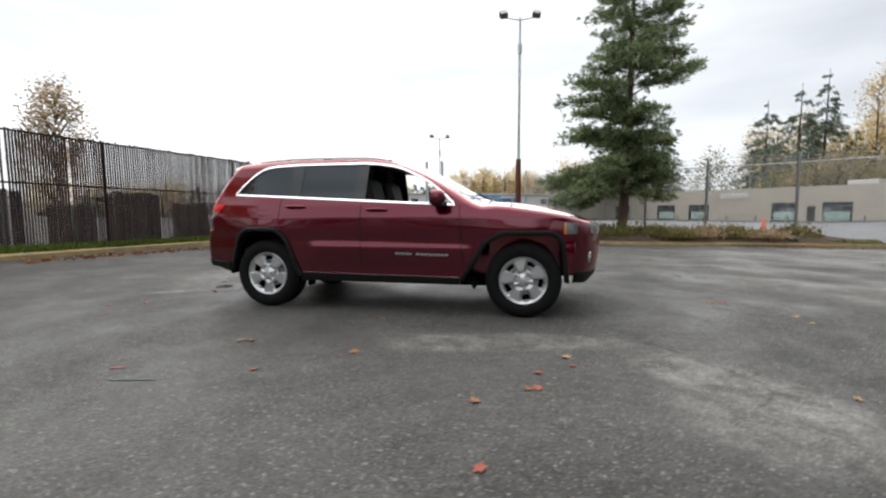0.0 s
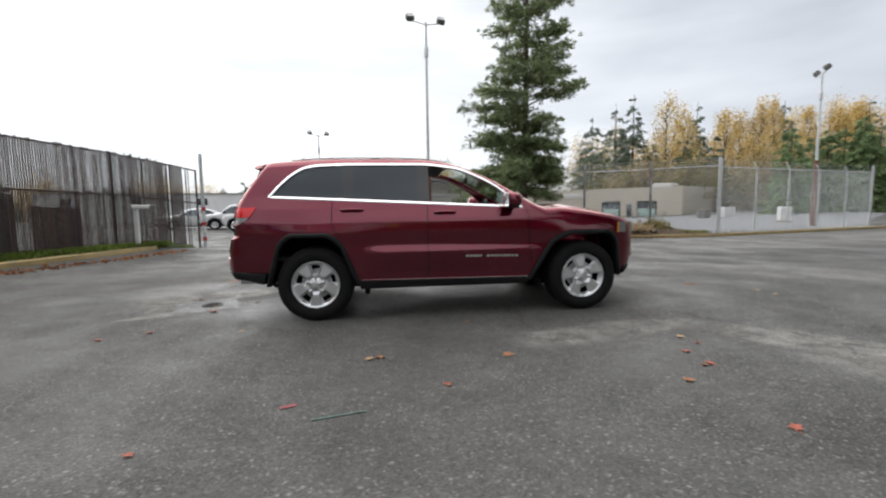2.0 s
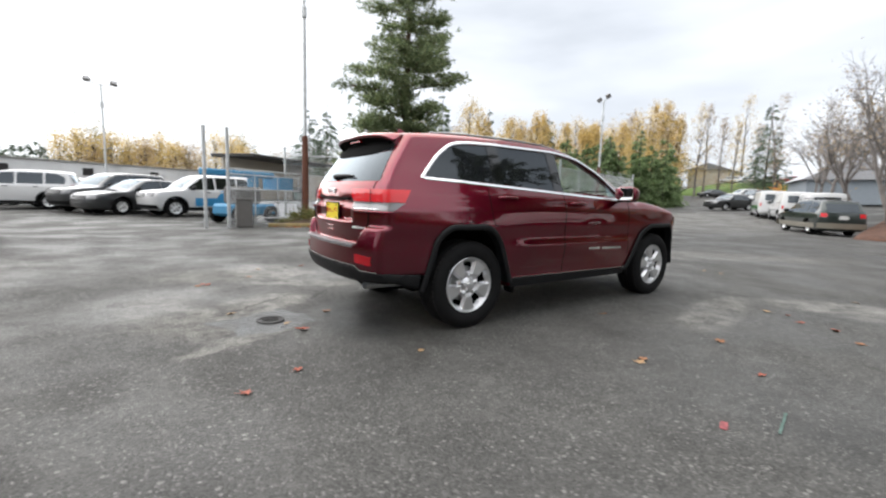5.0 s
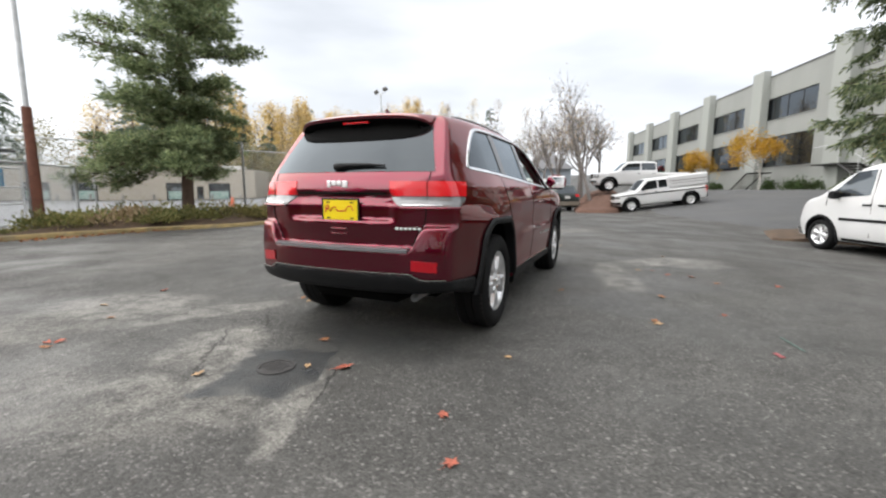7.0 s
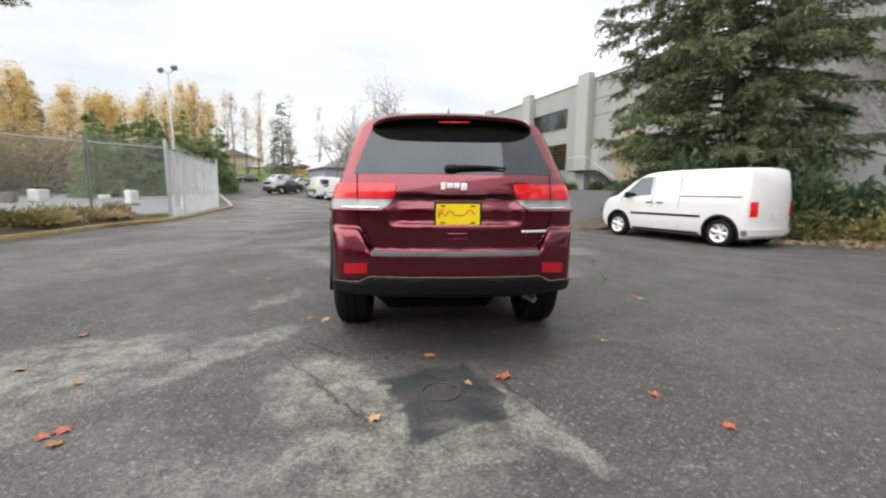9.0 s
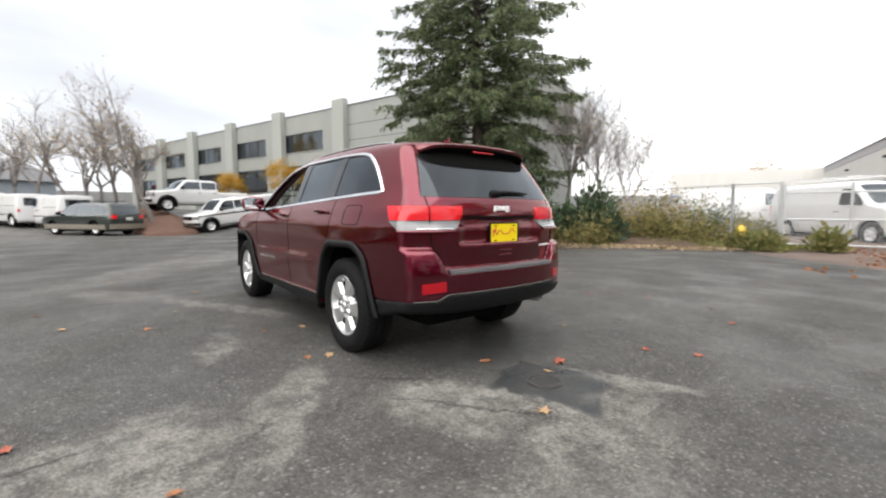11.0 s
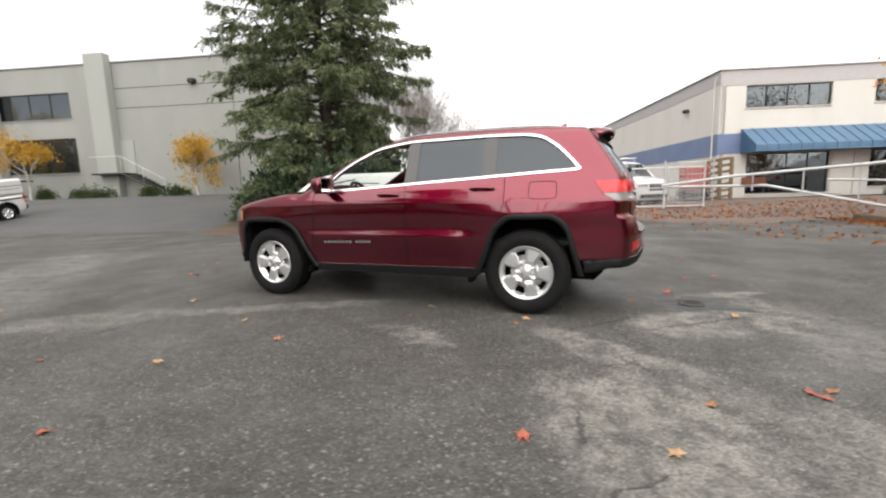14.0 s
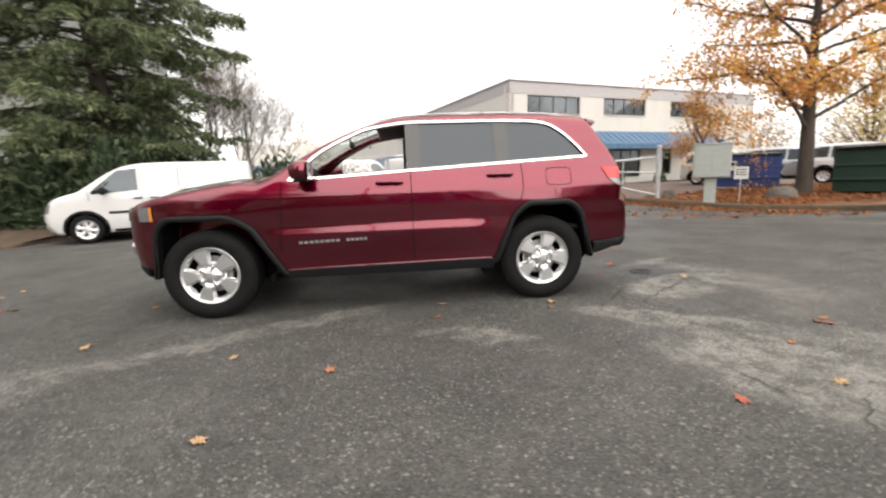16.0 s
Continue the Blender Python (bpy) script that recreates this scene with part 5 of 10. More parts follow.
def suv_outer(x, y, z, low=True):
    a = np.abs(y)
    f = smax((a - suv_half_width(x, z)) * 0.97, (z - suv_top(x, y)) * 0.93, 0.05)
    f = smax(f, (suv_tail(y, z) - x) * 0.95, 0.035)
    f = smax(f, (x - suv_nose(y, z)) * 0.9, 0.05)
    if not low:
        return f
    return smax(f, tri_interp(x, [-2.5, -1.80, -1.60, 1.6, 1.8, 2.5], [0.50, 0.50, 0.32, 0.32, 0.44, 0.44]) - z, 0.03)


def on_corner(cx, cy, z, angle, out):
    """The point of the body's outline at a height, seen from an inner point under an angle, a little outside it."""
    dx, dy, lo, hi = math.cos(angle), math.sin(angle), 0.05, 0.9
    for _ in range(26):
        mid = (lo + hi) / 2
        if float(suv_outer(np.array(cx + dx * mid), np.array(cy + dy * mid), np.array(z), False)) < 0:
            lo = mid
        else:
            hi = mid
    return (cx + dx * (lo + out), cy + dy * (lo + out), z)


def suv_shape(x, y, z):
    """The painted shell with its cabin, openings and wheel wells cut out."""
    a = np.abs(y)
    f = suv_outer(x, y, z)
    cabin = np.maximum(np.maximum(f + 0.045, 0.62 - z), np.maximum(x - 1.05, -2.2 - x))
    cabin = np.maximum(cabin, z - 1.9)
    g = np.maximum(f, -cabin)
    side = np.maximum(np.maximum(z - (win_top(x) - 0.016), win_low(x) + 0.016 - z), np.maximum(x - 0.70, -1.87 - x))
    side = np.maximum(side, 0.45 - a)
    g = np.maximum(g, -side)
    screen = np.maximum(np.maximum(x - 0.97, 0.02 - x), np.maximum(a - (0.60 + 0.10 * step01(x, 0.0, 0.9)), suv_top(x, y) - 0.16 - z))
    g = np.maximum(g, -screen)
    rear = np.maximum(np.maximum(z - 1.60, 1.265 - z), np.maximum(a - (0.665 - 0.34 * (z - 1.26)), x + 1.75))
    g = np.maximum(g, -rear)
    for hx in (1.4575, -1.4575):
        turn = np.arctan2(z - 0.385, x - hx)
        well = np.maximum(np.hypot(x - hx, z - 0.385) - (arch_radius(turn, hx) - 0.03), 0.52 - a)
        g = np.maximum(g, -well)
    return g


def side_grid(x0, x1, low, high, out, n=40, m=8, width=suv_half_width):
    """A sheet that lies on the body's right and left side between two curves; returns both sides' points."""
    xs = np.linspace(x0, x1, n)
    lo, hi = low(xs) if callable(low) else np.full(n, low), high(xs) if callable(high) else np.full(n, high)
    t = np.linspace(0, 1, m)[None]
    z = lo[:, None] * (1 - t) + hi[:, None] * t
    x = np.repeat(xs[:, None], m, 1)
    return x, width(x, z) + out, z


def slab(geo, x, y, z, thick, sign):
    """A sheet with thickness, on the side of sign, closed at its rim."""
    o = np.stack([x, sign * y, z], -1)
    i = np.stack([x, sign * (y - thick), z], -1)
    geo.surf(o, flip=sign > 0)
    geo.surf(i, flip=sign < 0)
    rim_o = np.concatenate([o[0], o[1:, -1], o[-1, -2::-1], o[-2:0:-1, 0]])
    rim_i = np.concatenate([i[0], i[1:, -1], i[-1, -2::-1], i[-2:0:-1, 0]])
    geo.surf(np.stack([rim_o, rim_i], 1), close_u=True, flip=sign < 0)
    return geo


def ribbon(geo, line, half, out, thick, sign, width=suv_half_width, n=None):
    """A band of some width that follows a line of (x, z) on the body's side."""
    p = np.asarray(line, float)
    d = np.gradient(p, axis=0)
    d /= np.linalg.norm(d, axis=1, keepdims=True) + 1e-9
    nrm = np.stack([-d[:, 1], d[:, 0]], 1)
    offs = np.array([-1, -0.6, 0.6, 1]) * half
    lift = np.array([0.2, 1, 1, 0.2]) * out
    x = p[:, None, 0] + nrm[:, None, 0] * offs
    z = p[:, None, 1] + nrm[:, None, 1] * offs
    y = width(x, z) + lift
    return slab(geo, x, y, z, thick + out, sign)


def wheel_meshes(r, width, rim, prefix, spokes=5, alloy=None, windows=True, fine=1.0):
    """Tyre, rim and dark inside of one wheel that faces +y; the hub's outer face lies at y = 0."""
    alloy = alloy or M_ALLOY
    tyre = Geo()
    w = width
    prof = [(rim, -0.012), (rim + 0.012, 0.004), (rim + 0.03, 0.013), ((r + rim) / 2, 0.020), (r - 0.05, 0.014), (r - 0.025, 0.002), (r - 0.008, -0.018), (r, -0.045),
            (r, -w * 0.36), (r - 0.012, -w * 0.365), (r - 0.012, -w * 0.39), (r, -w * 0.395), (r, -w * 0.6), (r - 0.012, -w * 0.605), (r - 0.012, -w * 0.63), (r, -w * 0.635),
            (r, -w + 0.045), (r - 0.01, -w + 0.018), (r - 0.04, -w), (rim + 0.02, -w), (rim, -w + 0.03)]
    tyre.lathe(prof, int(72 * fine), "y")
    lugs = Geo()
    for i in range(56):
        a = 2 * math.pi * i / 56
        for y in (-0.038, -w + 0.038):
            g = Geo().box((0, 0, 0), (0.026, 0.05, 0.014), 0.003)
            g.moved(Matrix.Rotation(a, 4, "Y") @ Matrix.Translation((0, y, r - 0.0108)))
            lugs.add(np.concatenate(g.v), g.f)
    face = Geo()
    nr, na = (26, 160) if fine > 0.9 else (13, 48)
    rad = np.r_[np.linspace(0.0, rim - 0.02, nr - 4), rim - 0.012, rim - 0.002, rim + 0.004, rim + 0.004]
    ang = np.linspace(0, 2 * math.pi, na, endpoint=False)
    R, A = np.meshgrid(rad, ang, indexing="ij")
    rel = np.abs(((A * spokes / (2 * math.pi)) % 1) - 0.5) * 2
    half_open = 0.46 * R * math.sin(math.pi / spokes) - 0.004
    t = (R - rim * 0.43) / (rim * 0.43)
    hole = np.maximum((np.abs(t - 0.5) - 0.5) * rim * 0.43, R * math.pi / spokes * rel - half_open * 1.14)
    pocket = 1 - step01(hole, -0.004, 0.012)
    y = -0.010 + 0.004 * np.cos(R / rim * 3)
    y = y - 0.020 * np.exp(-((R - rim * 0.30) / 0.02) ** 2) * step01(rel, 0.0, 0.4) - pocket * 0.030
    ridge = np.exp(-((rel - 0.0) / 0.22) ** 2) * step01(R, rim * 0.35, rim * 0.5) * (1 - step01(R, rim * 0.85, rim * 0.95))
    y = y - 0.013 * ridge
    y[-4], y[-3], y[-2], y[-1] = -0.010, -0.004, -0.008, -0.06
    pts = np.stack([R * np.sin(A), y, R * np.cos(A)], -1)
    v = pts.reshape(-1, 3)
    fs = []
    for i in range(len(rad) - 1):
        for j in range(na):
            jn = (j + 1) % na
            if windows and max(hole[i, j], hole[i + 1, j], hole[i, jn], hole[i + 1, jn]) < -0.003:
                continue
            q = (i * na + j, (i + 1) * na + j, (i + 1) * na + jn, i * na + jn)
            fs.append(q)
    face.add(v, fs)
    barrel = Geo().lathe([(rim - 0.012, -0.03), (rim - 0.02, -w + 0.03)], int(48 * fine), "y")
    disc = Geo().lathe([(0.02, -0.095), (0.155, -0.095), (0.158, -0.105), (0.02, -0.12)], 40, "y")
    # closed black disc added in place of the shaded space behind the spokes
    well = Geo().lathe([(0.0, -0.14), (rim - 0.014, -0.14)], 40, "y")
    cap = Geo().lathe([(0.0, 0.004), (0.024, 0.003), (0.029, -0.002), (0.031, -0.012)], 24, "y")
    nuts = []
    for i in range(5):
        a = 2 * math.pi * (i + 0.5) / 5
        nuts.append(Geo().lathe([(0.0, 0.0), (0.008, 0.0), (0.010, -0.005), (0.0105, -0.022)], 6, "y", (0.057 * math.sin(a), 0.002, 0.057 * math.cos(a))))
    return {
        "tyre": tyre.mesh(prefix + "tyre", 35), "lugs": lugs.mesh(prefix + "tread"), "face": face.mesh(prefix + "rim", 45), "barrel": barrel.mesh(prefix + "barrel", 40),
        "disc": disc.mesh(prefix + "brake_disc", 30), "well": well.mesh(prefix + "rim_back_shade", 30), "cap": cap.mesh(prefix + "hub_cap", 40), "nuts": [g.mesh(prefix + "wheel_nut") for g in nuts],
        "alloy": alloy}


def put_wheel(ms, parent, at, left, spin=0.0, detail=True):
    """A wheel at its hub place; left: it faces +y."""
    base = new("wheel")
    base.parent = parent
    base.matrix_local = Matrix.Translation(at) @ Matrix.Rotation(0 if left else math.pi, 4, "Z") @ Matrix.Rotation(radians(spin), 4, "Y")
    part("tyre", ms["tyre"], M_TYRE, base)
    if detail:
        part("tread", ms["lugs"], M_TYREDUSTY, base)["kind"] = "stuff"
        part("brake_disc", ms["disc"], M_STEEL, base)
        for n in ms["nuts"]:
            part("wheel_nut", n, M_CHROME, base)
    part("rim", ms["face"], ms["alloy"], base)
    # black barrel and disc carry the shade inside the wheel as colour
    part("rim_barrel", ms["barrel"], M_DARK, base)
    part("rim_back_shade", ms["well"], M_DARK, base)
    part("hub_cap", ms["cap"], ms["alloy"], base)
    return base


def build_suv():
    car = thing("sport_utility_vehicle", "dark cherry red sport utility vehicle with black lower cladding", "car")
    v, f = skin(suv_shape, (-2.56, -1.04, 0.2), (2.46, 1.04, 1.80), 0.0165)
    body = part("body", skin_mesh("body", v, f, 50), M_RED, car, "dark cherry red painted steel body")

    # side windows: quarter glass, rear door glass, open front window frame
    for sign, door in ((-1, "right"), (1, "left")):
        lo, hi = lambda x: win_low(x) + 0.010, lambda x: win_top(x) - 0.010
        quarter = slab(Geo(), *side_grid(-1.875, -1.16, lo, hi, -0.012, 26, 10), 0.005, sign)
        part("quarter_glass", quarter.mesh("quarter_glass", 60), M_PRIVACY, car, "dark tinted quarter glass")
        reard = slab(Geo(), *side_grid(-1.06, -0.365, lo, hi, -0.012, 26, 10), 0.005, sign)
        part("rear_door_glass", reard.mesh("rear_door_glass", 60), M_PRIVACY, car, "dark tinted door glass")
        if sign < 0:
            front = slab(Geo(), *side_grid(0.49, 0.70, lo, hi, -0.012, 10, 6), 0.005, sign)
            part("front_corner_glass", front.mesh("front_corner_glass", 60), M_CLEAR, car, "small clear glass by the mirror")
        cp = Geo()
        slab(cp, *side_grid(-1.175, -1.045, lo, hi, -0.006, 8, 10), 0.02, sign)
        part("rear_pillar", cp.mesh("rear_pillar", 60), M_PILLAR, car, "gloss black window pillar")
        bp = Geo()
        slab(bp, *side_grid(-0.385, -0.255, lo, hi, -0.006, 8, 10), 0.02, sign)
        part("middle_pillar", bp.mesh("middle_pillar", 60), M_PILLAR, car, "gloss black window pillar")
        # chrome line all round the side windows
        xs = np.linspace(-1.905, 0.75, 90)
        up = np.c_[xs, win_top(xs)]
        dn = np.c_[xs[::-1], win_low(xs[::-1])]
        ring = np.concatenate([up, dn[2:-1]])
        cr = ribbon(Geo(), np.concatenate([ring, ring[:2]]), 0.0125, 0.007, 0.012, sign)
        part("window_trim", cr.mesh("window_trim", 50), M_CHROME, car, "bright chrome window surround")
        # door seams, fuel flap, crease lines
        seams = [
            [(-1.265, 1.255), (-1.27, 1.15), (-1.27, 1.02), (-1.24, 0.92), (-1.19, 0.90)],
            [(-0.285, 1.21), (-0.285, 0.9), (-0.285, 0.6), (-0.285, 0.43)],
            [(0.80, 1.155), (0.81, 1.0), (0.82, 0.8), (0.835, 0.66), (0.845, 0.56)],
        ]
        for s in seams:
            t = np.linspace(0, 1, 40)
            pts = np.array(s)
            line = np.stack([np.interp(t, np.linspace(0, 1, len(pts)), pts[:, k]) for k in (0, 1)], 1)
            part("door_seam", ribbon(Geo(), line, 0.0035, 0.0022, 0.004, sign).mesh("door_seam"), M_DARK, car)
        if sign > 0:
            a = np.linspace(0, 2 * math.pi, 41)
            sq = lambda v: np.sign(v) * np.abs(v) ** 0.35
            line = np.c_[-1.605 + 0.118 * sq(np.cos(a)), 1.12 + 0.075 * sq(np.sin(a))]
            part("fuel_flap", ribbon(Geo(), line, 0.003, 0.0022, 0.004, sign).mesh("fuel_flap"), M_DARK, car, "rounded fuel flap")
        # door handles with their bowls
        for hx, hz in ((-1.065, 1.15), (-0.10, 1.115)):
            y = suv_half_width(np.array([hx]), np.array([hz]))[0]
            g = Geo()
            xs = np.linspace(hx - 0.115, hx + 0.115, 15)
            yy = sign * (y + 0.012 + 0.024 * np.sin(np.linspace(0, math.pi, 15)) ** 0.4)
            zz = hz + 0.006 * np.sin(np.linspace(0, math.pi, 15))
            g.tube(np.c_[xs, yy, zz], np.r_[0.008, np.full(13, 0.013), 0.008], 10)
            part("door_handle", g.mesh("door_handle", 50), M_RED, car, "body-coloured door handle")
            g = Geo()
            a = np.linspace(0, 2 * math.pi, 24, endpoint=False)
            rings = []
            for k, d in ((1.0, 0.0025), (0.8, 0.003), (0.0, 0.003)):
                rx, rz_ = hx + 0.048 * k * np.cos(a), hz - 0.004 + 0.026 * k * np.sin(a)
                rings.append(np.stack([rx, sign * (suv_half_width(rx, rz_) + d), rz_], 1))
            g.surf(rings, close_v=True, flip=sign < 0)
            part("handle_recess", g.mesh("handle_recess", 50), M_RED, car)
        # wheel arch flares, sill cladding
        for hx in (1.4575, -1.4575):
            a = np.linspace(radians(-1.5), radians(181.5), 80)
            inset = np.array([0.052, 0.050, 0.040, 0.016, 0.003, 0.0])
            lift = np.array([-0.075, 0.004, 0.012, 0.012, 0.004, -0.008])
            R = arch_radius(a, hx)[None] - inset[:, None]
            A = np.repeat(a[None], len(inset), 0)
            x, z = hx + R * np.cos(A), 0.385 + R * np.sin(A)
            base = suv_half_width(x, np.maximum(z, 0.30)) + 0.016
            yb = base + lift[:, None]
            yb = np.minimum(yb, np.max(yb))
            pts = np.stack([x, sign * yb, z], -1)
            g = Geo().surf(pts, flip=sign > 0)
            part("wheel_arch_flare", g.mesh("wheel_arch_flare", 45), M_BLACKPLASTIC, car, "black plastic wheel arch flare")
            # inner liner
            a2 = np.linspace(radians(-1), radians(181), 40)
            ys = np.array([0.44, 0.6, 0.8, 0.925])
            Y2, A2 = np.meshgrid(ys, a2, indexing="ij")
            R2 = arch_radius(A2, hx) - 0.036
            lin = np.stack([hx + R2 * np.cos(A2), sign * Y2, 0.385 + R2 * np.sin(A2)], -1)
            back = np.stack([np.stack([hx + k * R2[0] * np.cos(a2), np.full(40, sign * 0.44), 0.385 + k * R2[0] * np.sin(a2)], -1) for k in (0.0, 1.0)], 0)
            g = Geo().surf(lin, flip=sign < 0).surf(back, flip=sign < 0)
            part("wheel_well_liner", g.mesh("wheel_well_liner", 60), M_DARK, car)
        sill = slab(Geo(), *side_grid(-1.0, 0.80, lambda x: np.full_like(x, 0.325), lambda x: 0.412 - 0.012 * (x + 1) / 2, 0.014, 30, 6), 0.05, sign)
        part("sill_cladding", sill.mesh("sill_cladding", 40), M_BLACKPLASTIC, car, "black plastic sill cladding")
        strip = ribbon(Geo(), np.c_[np.linspace(-0.98, 0.80, 30), np.linspace(0.420, 0.404, 30)], 0.0028, 0.016, 0.01, sign)
        part("sill_trim", strip.mesh("sill_trim"), M_CHROME, car, "thin bright strip")
        # raised lettering on the front door, kept as plain bars
        for bx0, bx1 in ((0.115, 0.30), (0.345, 0.70)):
            k = 5 if bx1 < 0.32 else 8
            for i in range(k):
                c0 = bx0 + (bx1 - bx0) * i / k
                c1 = c0 + (bx1 - bx0) / k * 0.78
                zc = 0.648 - 0.02 * (c0 - 0.1)
                bar = slab(Geo(), *side_grid(c0, c1, zc - 0.0115, zc + 0.0115, 0.004, 3, 2), 0.006, sign)
                part("badge_bar", bar, M_CHROME, body)
        # mirror
        g = Geo()
        a = np.linspace(0, 2 * math.pi, 24, endpoint=False)
        rings = []
        for t, k in ((0.0, 0.0), (0.0, 0.86), (0.012, 0.97), (0.05, 1.0), (0.10, 0.94), (0.135, 0.7), (0.145, 0.0)):
            px = 0.535 + t
            sup = lambda v, e: np.sign(v) * np.abs(v) ** e
            rings.append(np.stack([np.full(24, px) + 0.012 * np.cos(a), sign * (1.035 + 0.118 * k * sup(np.cos(a), 0.7)), 1.235 + 0.082 * k * sup(np.sin(a), 0.7)], 1))
        g.surf(rings, close_v=True, flip=sign < 0)
        mir = part("door_mirror", g.mesh("door_mirror", 60), M_RED, car, "body-coloured door mirror")
        g = Geo().box((0.533, sign * 1.035, 1.235), (0.006, 0.20, 0.135), 0.002)
        part("mirror_glass", g, M_CHROME, mir, "mirror glass")
        g = Geo().tube([(0.66, sign * 0.86, 1.165), (0.63, sign * 0.93, 1.17), (0.60, sign * 1.0, 1.185)], [0.03, 0.026, 0.03], 10)
        g.box((0.60, sign * 1.03, 1.163), (0.11, 0.17, 0.03), 0.012)
        part("mirror_foot", g, M_BLACKPLASTIC, mir)
        # roof rail
        xs = np.linspace(-1.72, 0.02, 40)
        ry = 0.60 - 0.03 * np.abs((xs + 0.8) / 0.9) ** 2
        lift = 0.013 * np.clip(np.minimum((xs + 1.72) / 0.14, (0.02 - xs) / 0.2), 0, 1) ** 0.6
        g = Geo().tube(np.c_[xs, sign * ry, suv_top(xs, ry) + lift - 0.004], 0.008, 10)
        for px in (-1.66, -0.82, -0.08):
            k = np.argmin(np.abs(xs - px))
            g.box((px, sign * ry[k], suv_top(np.array([px]), ry[k])[0] + 0.004), (0.10, 0.014, 0.02), 0.005)
        part("roof_rail", g.mesh("roof_rail", 40), M_RAIL, car, "low satin silver roof rail")
        # rear lamps wrap round the corner: red above, clear below
        for nm, z0, z1, m in (("tail_lamp", 1.088, 1.187, M_REDLENS), ("reversing_lamp", 1.018, 1.082, M_CLEARLENS)):
            g = Geo()
            pts = []
            for t in np.linspace(0, 1, 30):
                row = []
                for s in np.linspace(0, 1, 7):
                    zc = z0 + (z1 - z0) * s
                    red = nm == "tail_lamp"
                    inner = 0.40 + 0.015 * (1 - s) ** 2 if red else 0.415 + 0.075 * (1 - s) ** 1.5
                    end = -2.03 - (0.06 * (1 - s) if red else 0.06 + 0.10 * (1 - s))
                    cx, cy = -1.95, 0.50
                    a0 = math.atan2(inner - cy, suv_tail(inner, zc) - cx) % (2 * math.pi)
                    a1 = math.atan2(suv_half_width(end, zc) - cy, end - cx)
                    row.append(on_corner(cx, cy, zc, a0 + (a1 - a0) * t, 0.008))
                pts.append(row)
            p = np.array(pts, float)
            p[..., 1] *= sign
            inn = p.copy()
            inn[..., 0] += 0.05 * np.linspace(1, 0.2, 30)[:, None]
            inn[..., 1] -= sign * 0.04
            g.surf(p, flip=sign < 0)
            rim_o = np.concatenate([p[0], p[1:, -1], p[-1, -2::-1], p[-2:0:-1, 0]])
            rim_i = np.concatenate([inn[0], inn[1:, -1], inn[-1, -2::-1], inn[-2:0:-1, 0]])
            g.surf(np.stack([rim_o, rim_i], 1), close_u=True, flip=sign > 0)
            part(nm, g.mesh(nm, 50), m, car, "red tail lamp" if m is M_REDLENS else "clear reversing lamp")
            # bright edge line under the lens
            if nm == "reversing_lamp":
                e = p[:, 1] + np.array([-0.006, 0, 0])
                part("lamp_bar", Geo().tube(e[2:-9], 0.005, 8), M_CHROME, car, "bright strip in the lamp")
                e = p[:, 0] + np.array([-0.004, 0, -0.008])
                part("lamp_surround", Geo().tube(e, 0.009, 6).mesh("lamp_surround", 50), M_RED, car)
        # split between gate and wing in the lamp
        g = Geo().box((suv_tail(0.655, 1.14) - 0.016, sign * 0.655, 1.095), (0.006, 0.005, 0.185), 0.001)
        part("lamp_joint", g, M_DARK, car)
        # rear reflectors
        g = Geo()
        ys, zs = np.linspace(0.585, 0.745, 8), np.linspace(0.598, 0.668, 4)
        Y, Z = np.meshgrid(ys, zs, indexing="ij")
        Z = Z - 0.012 * (Y - 0.585) / 0.16
        X = suv_tail(Y, Z) - 0.008
        p = np.stack([X, sign * Y, Z], -1)
        g.surf(p, flip=sign > 0)
        q = p + np.array([0.05, 0, 0])
        rim_o = np.concatenate([p[0], p[1:, -1], p[-1, -2::-1], p[-2:0:-1, 0]])
        rim_i = np.concatenate([q[0], q[1:, -1], q[-1, -2::-1], q[-2:0:-1, 0]])
        g.surf(np.stack([rim_o, rim_i], 1), close_u=True, flip=sign < 0)
        part("rear_reflector", g.mesh("rear_reflector", 40), M_REFLECTOR, car, "red bumper reflector")
        # head lamp, side marker, fog lamp
        g = Geo()
        pts = []
        for t in np.linspace(0, 1, 24):
            row = []
            for s in np.linspace(0, 1, 6):
                zc = 0.865 + (0.105 + 0.01 * t) * s
                if t < 0.45:
                    yy = 0.46 + (0.70 - 0.46) * t / 0.45
                    xx = suv_nose(yy, zc) + 0.010
                else:
                    k = (t - 0.45) / 0.55
                    x0 = suv_nose(0.70, zc) + 0.010
                    xx = x0 + (1.85 - x0) * k
                    wy = suv_half_width(xx, zc) + 0.010
                    yy = 0.70 + (wy - 0.70) * min(1, k * 1.6) ** 0.8
                row.append((xx, yy * sign, zc))
            pts.append(row)
        p = np.array(pts)
        g.surf(p[:23], flip=sign > 0)
        hl = part("head_lamp", g.mesh("head_lamp", 50), M_CLEARLENS, car, "clear head lamp")
        g = Geo().surf(p[22:], flip=sign > 0)
        part("side_marker", g.mesh("side_marker", 50), M_AMBER, hl, "amber side marker")
        fx = suv_nose(0.66, 0.63)
        g = Geo().lathe([(0.0, 0.02), (0.04, 0.016), (0.055, 0.0), (0.06, -0.05)], 20, "x", (fx - 0.055, sign * 0.68, 0.63))
        part("fog_lamp", g.mesh("fog_lamp", 50), M_CLEARLENS, car, "round fog lamp in a bright ring")
        g = Geo().lathe([(0.055, 0.012), (0.075, 0.016), (0.08, -0.03)], 24, "x", (fx - 0.055, sign * 0.68, 0.63))
        part("fog_lamp_ring", g.mesh("fog_lamp_ring", 50), M_CHROME, car)

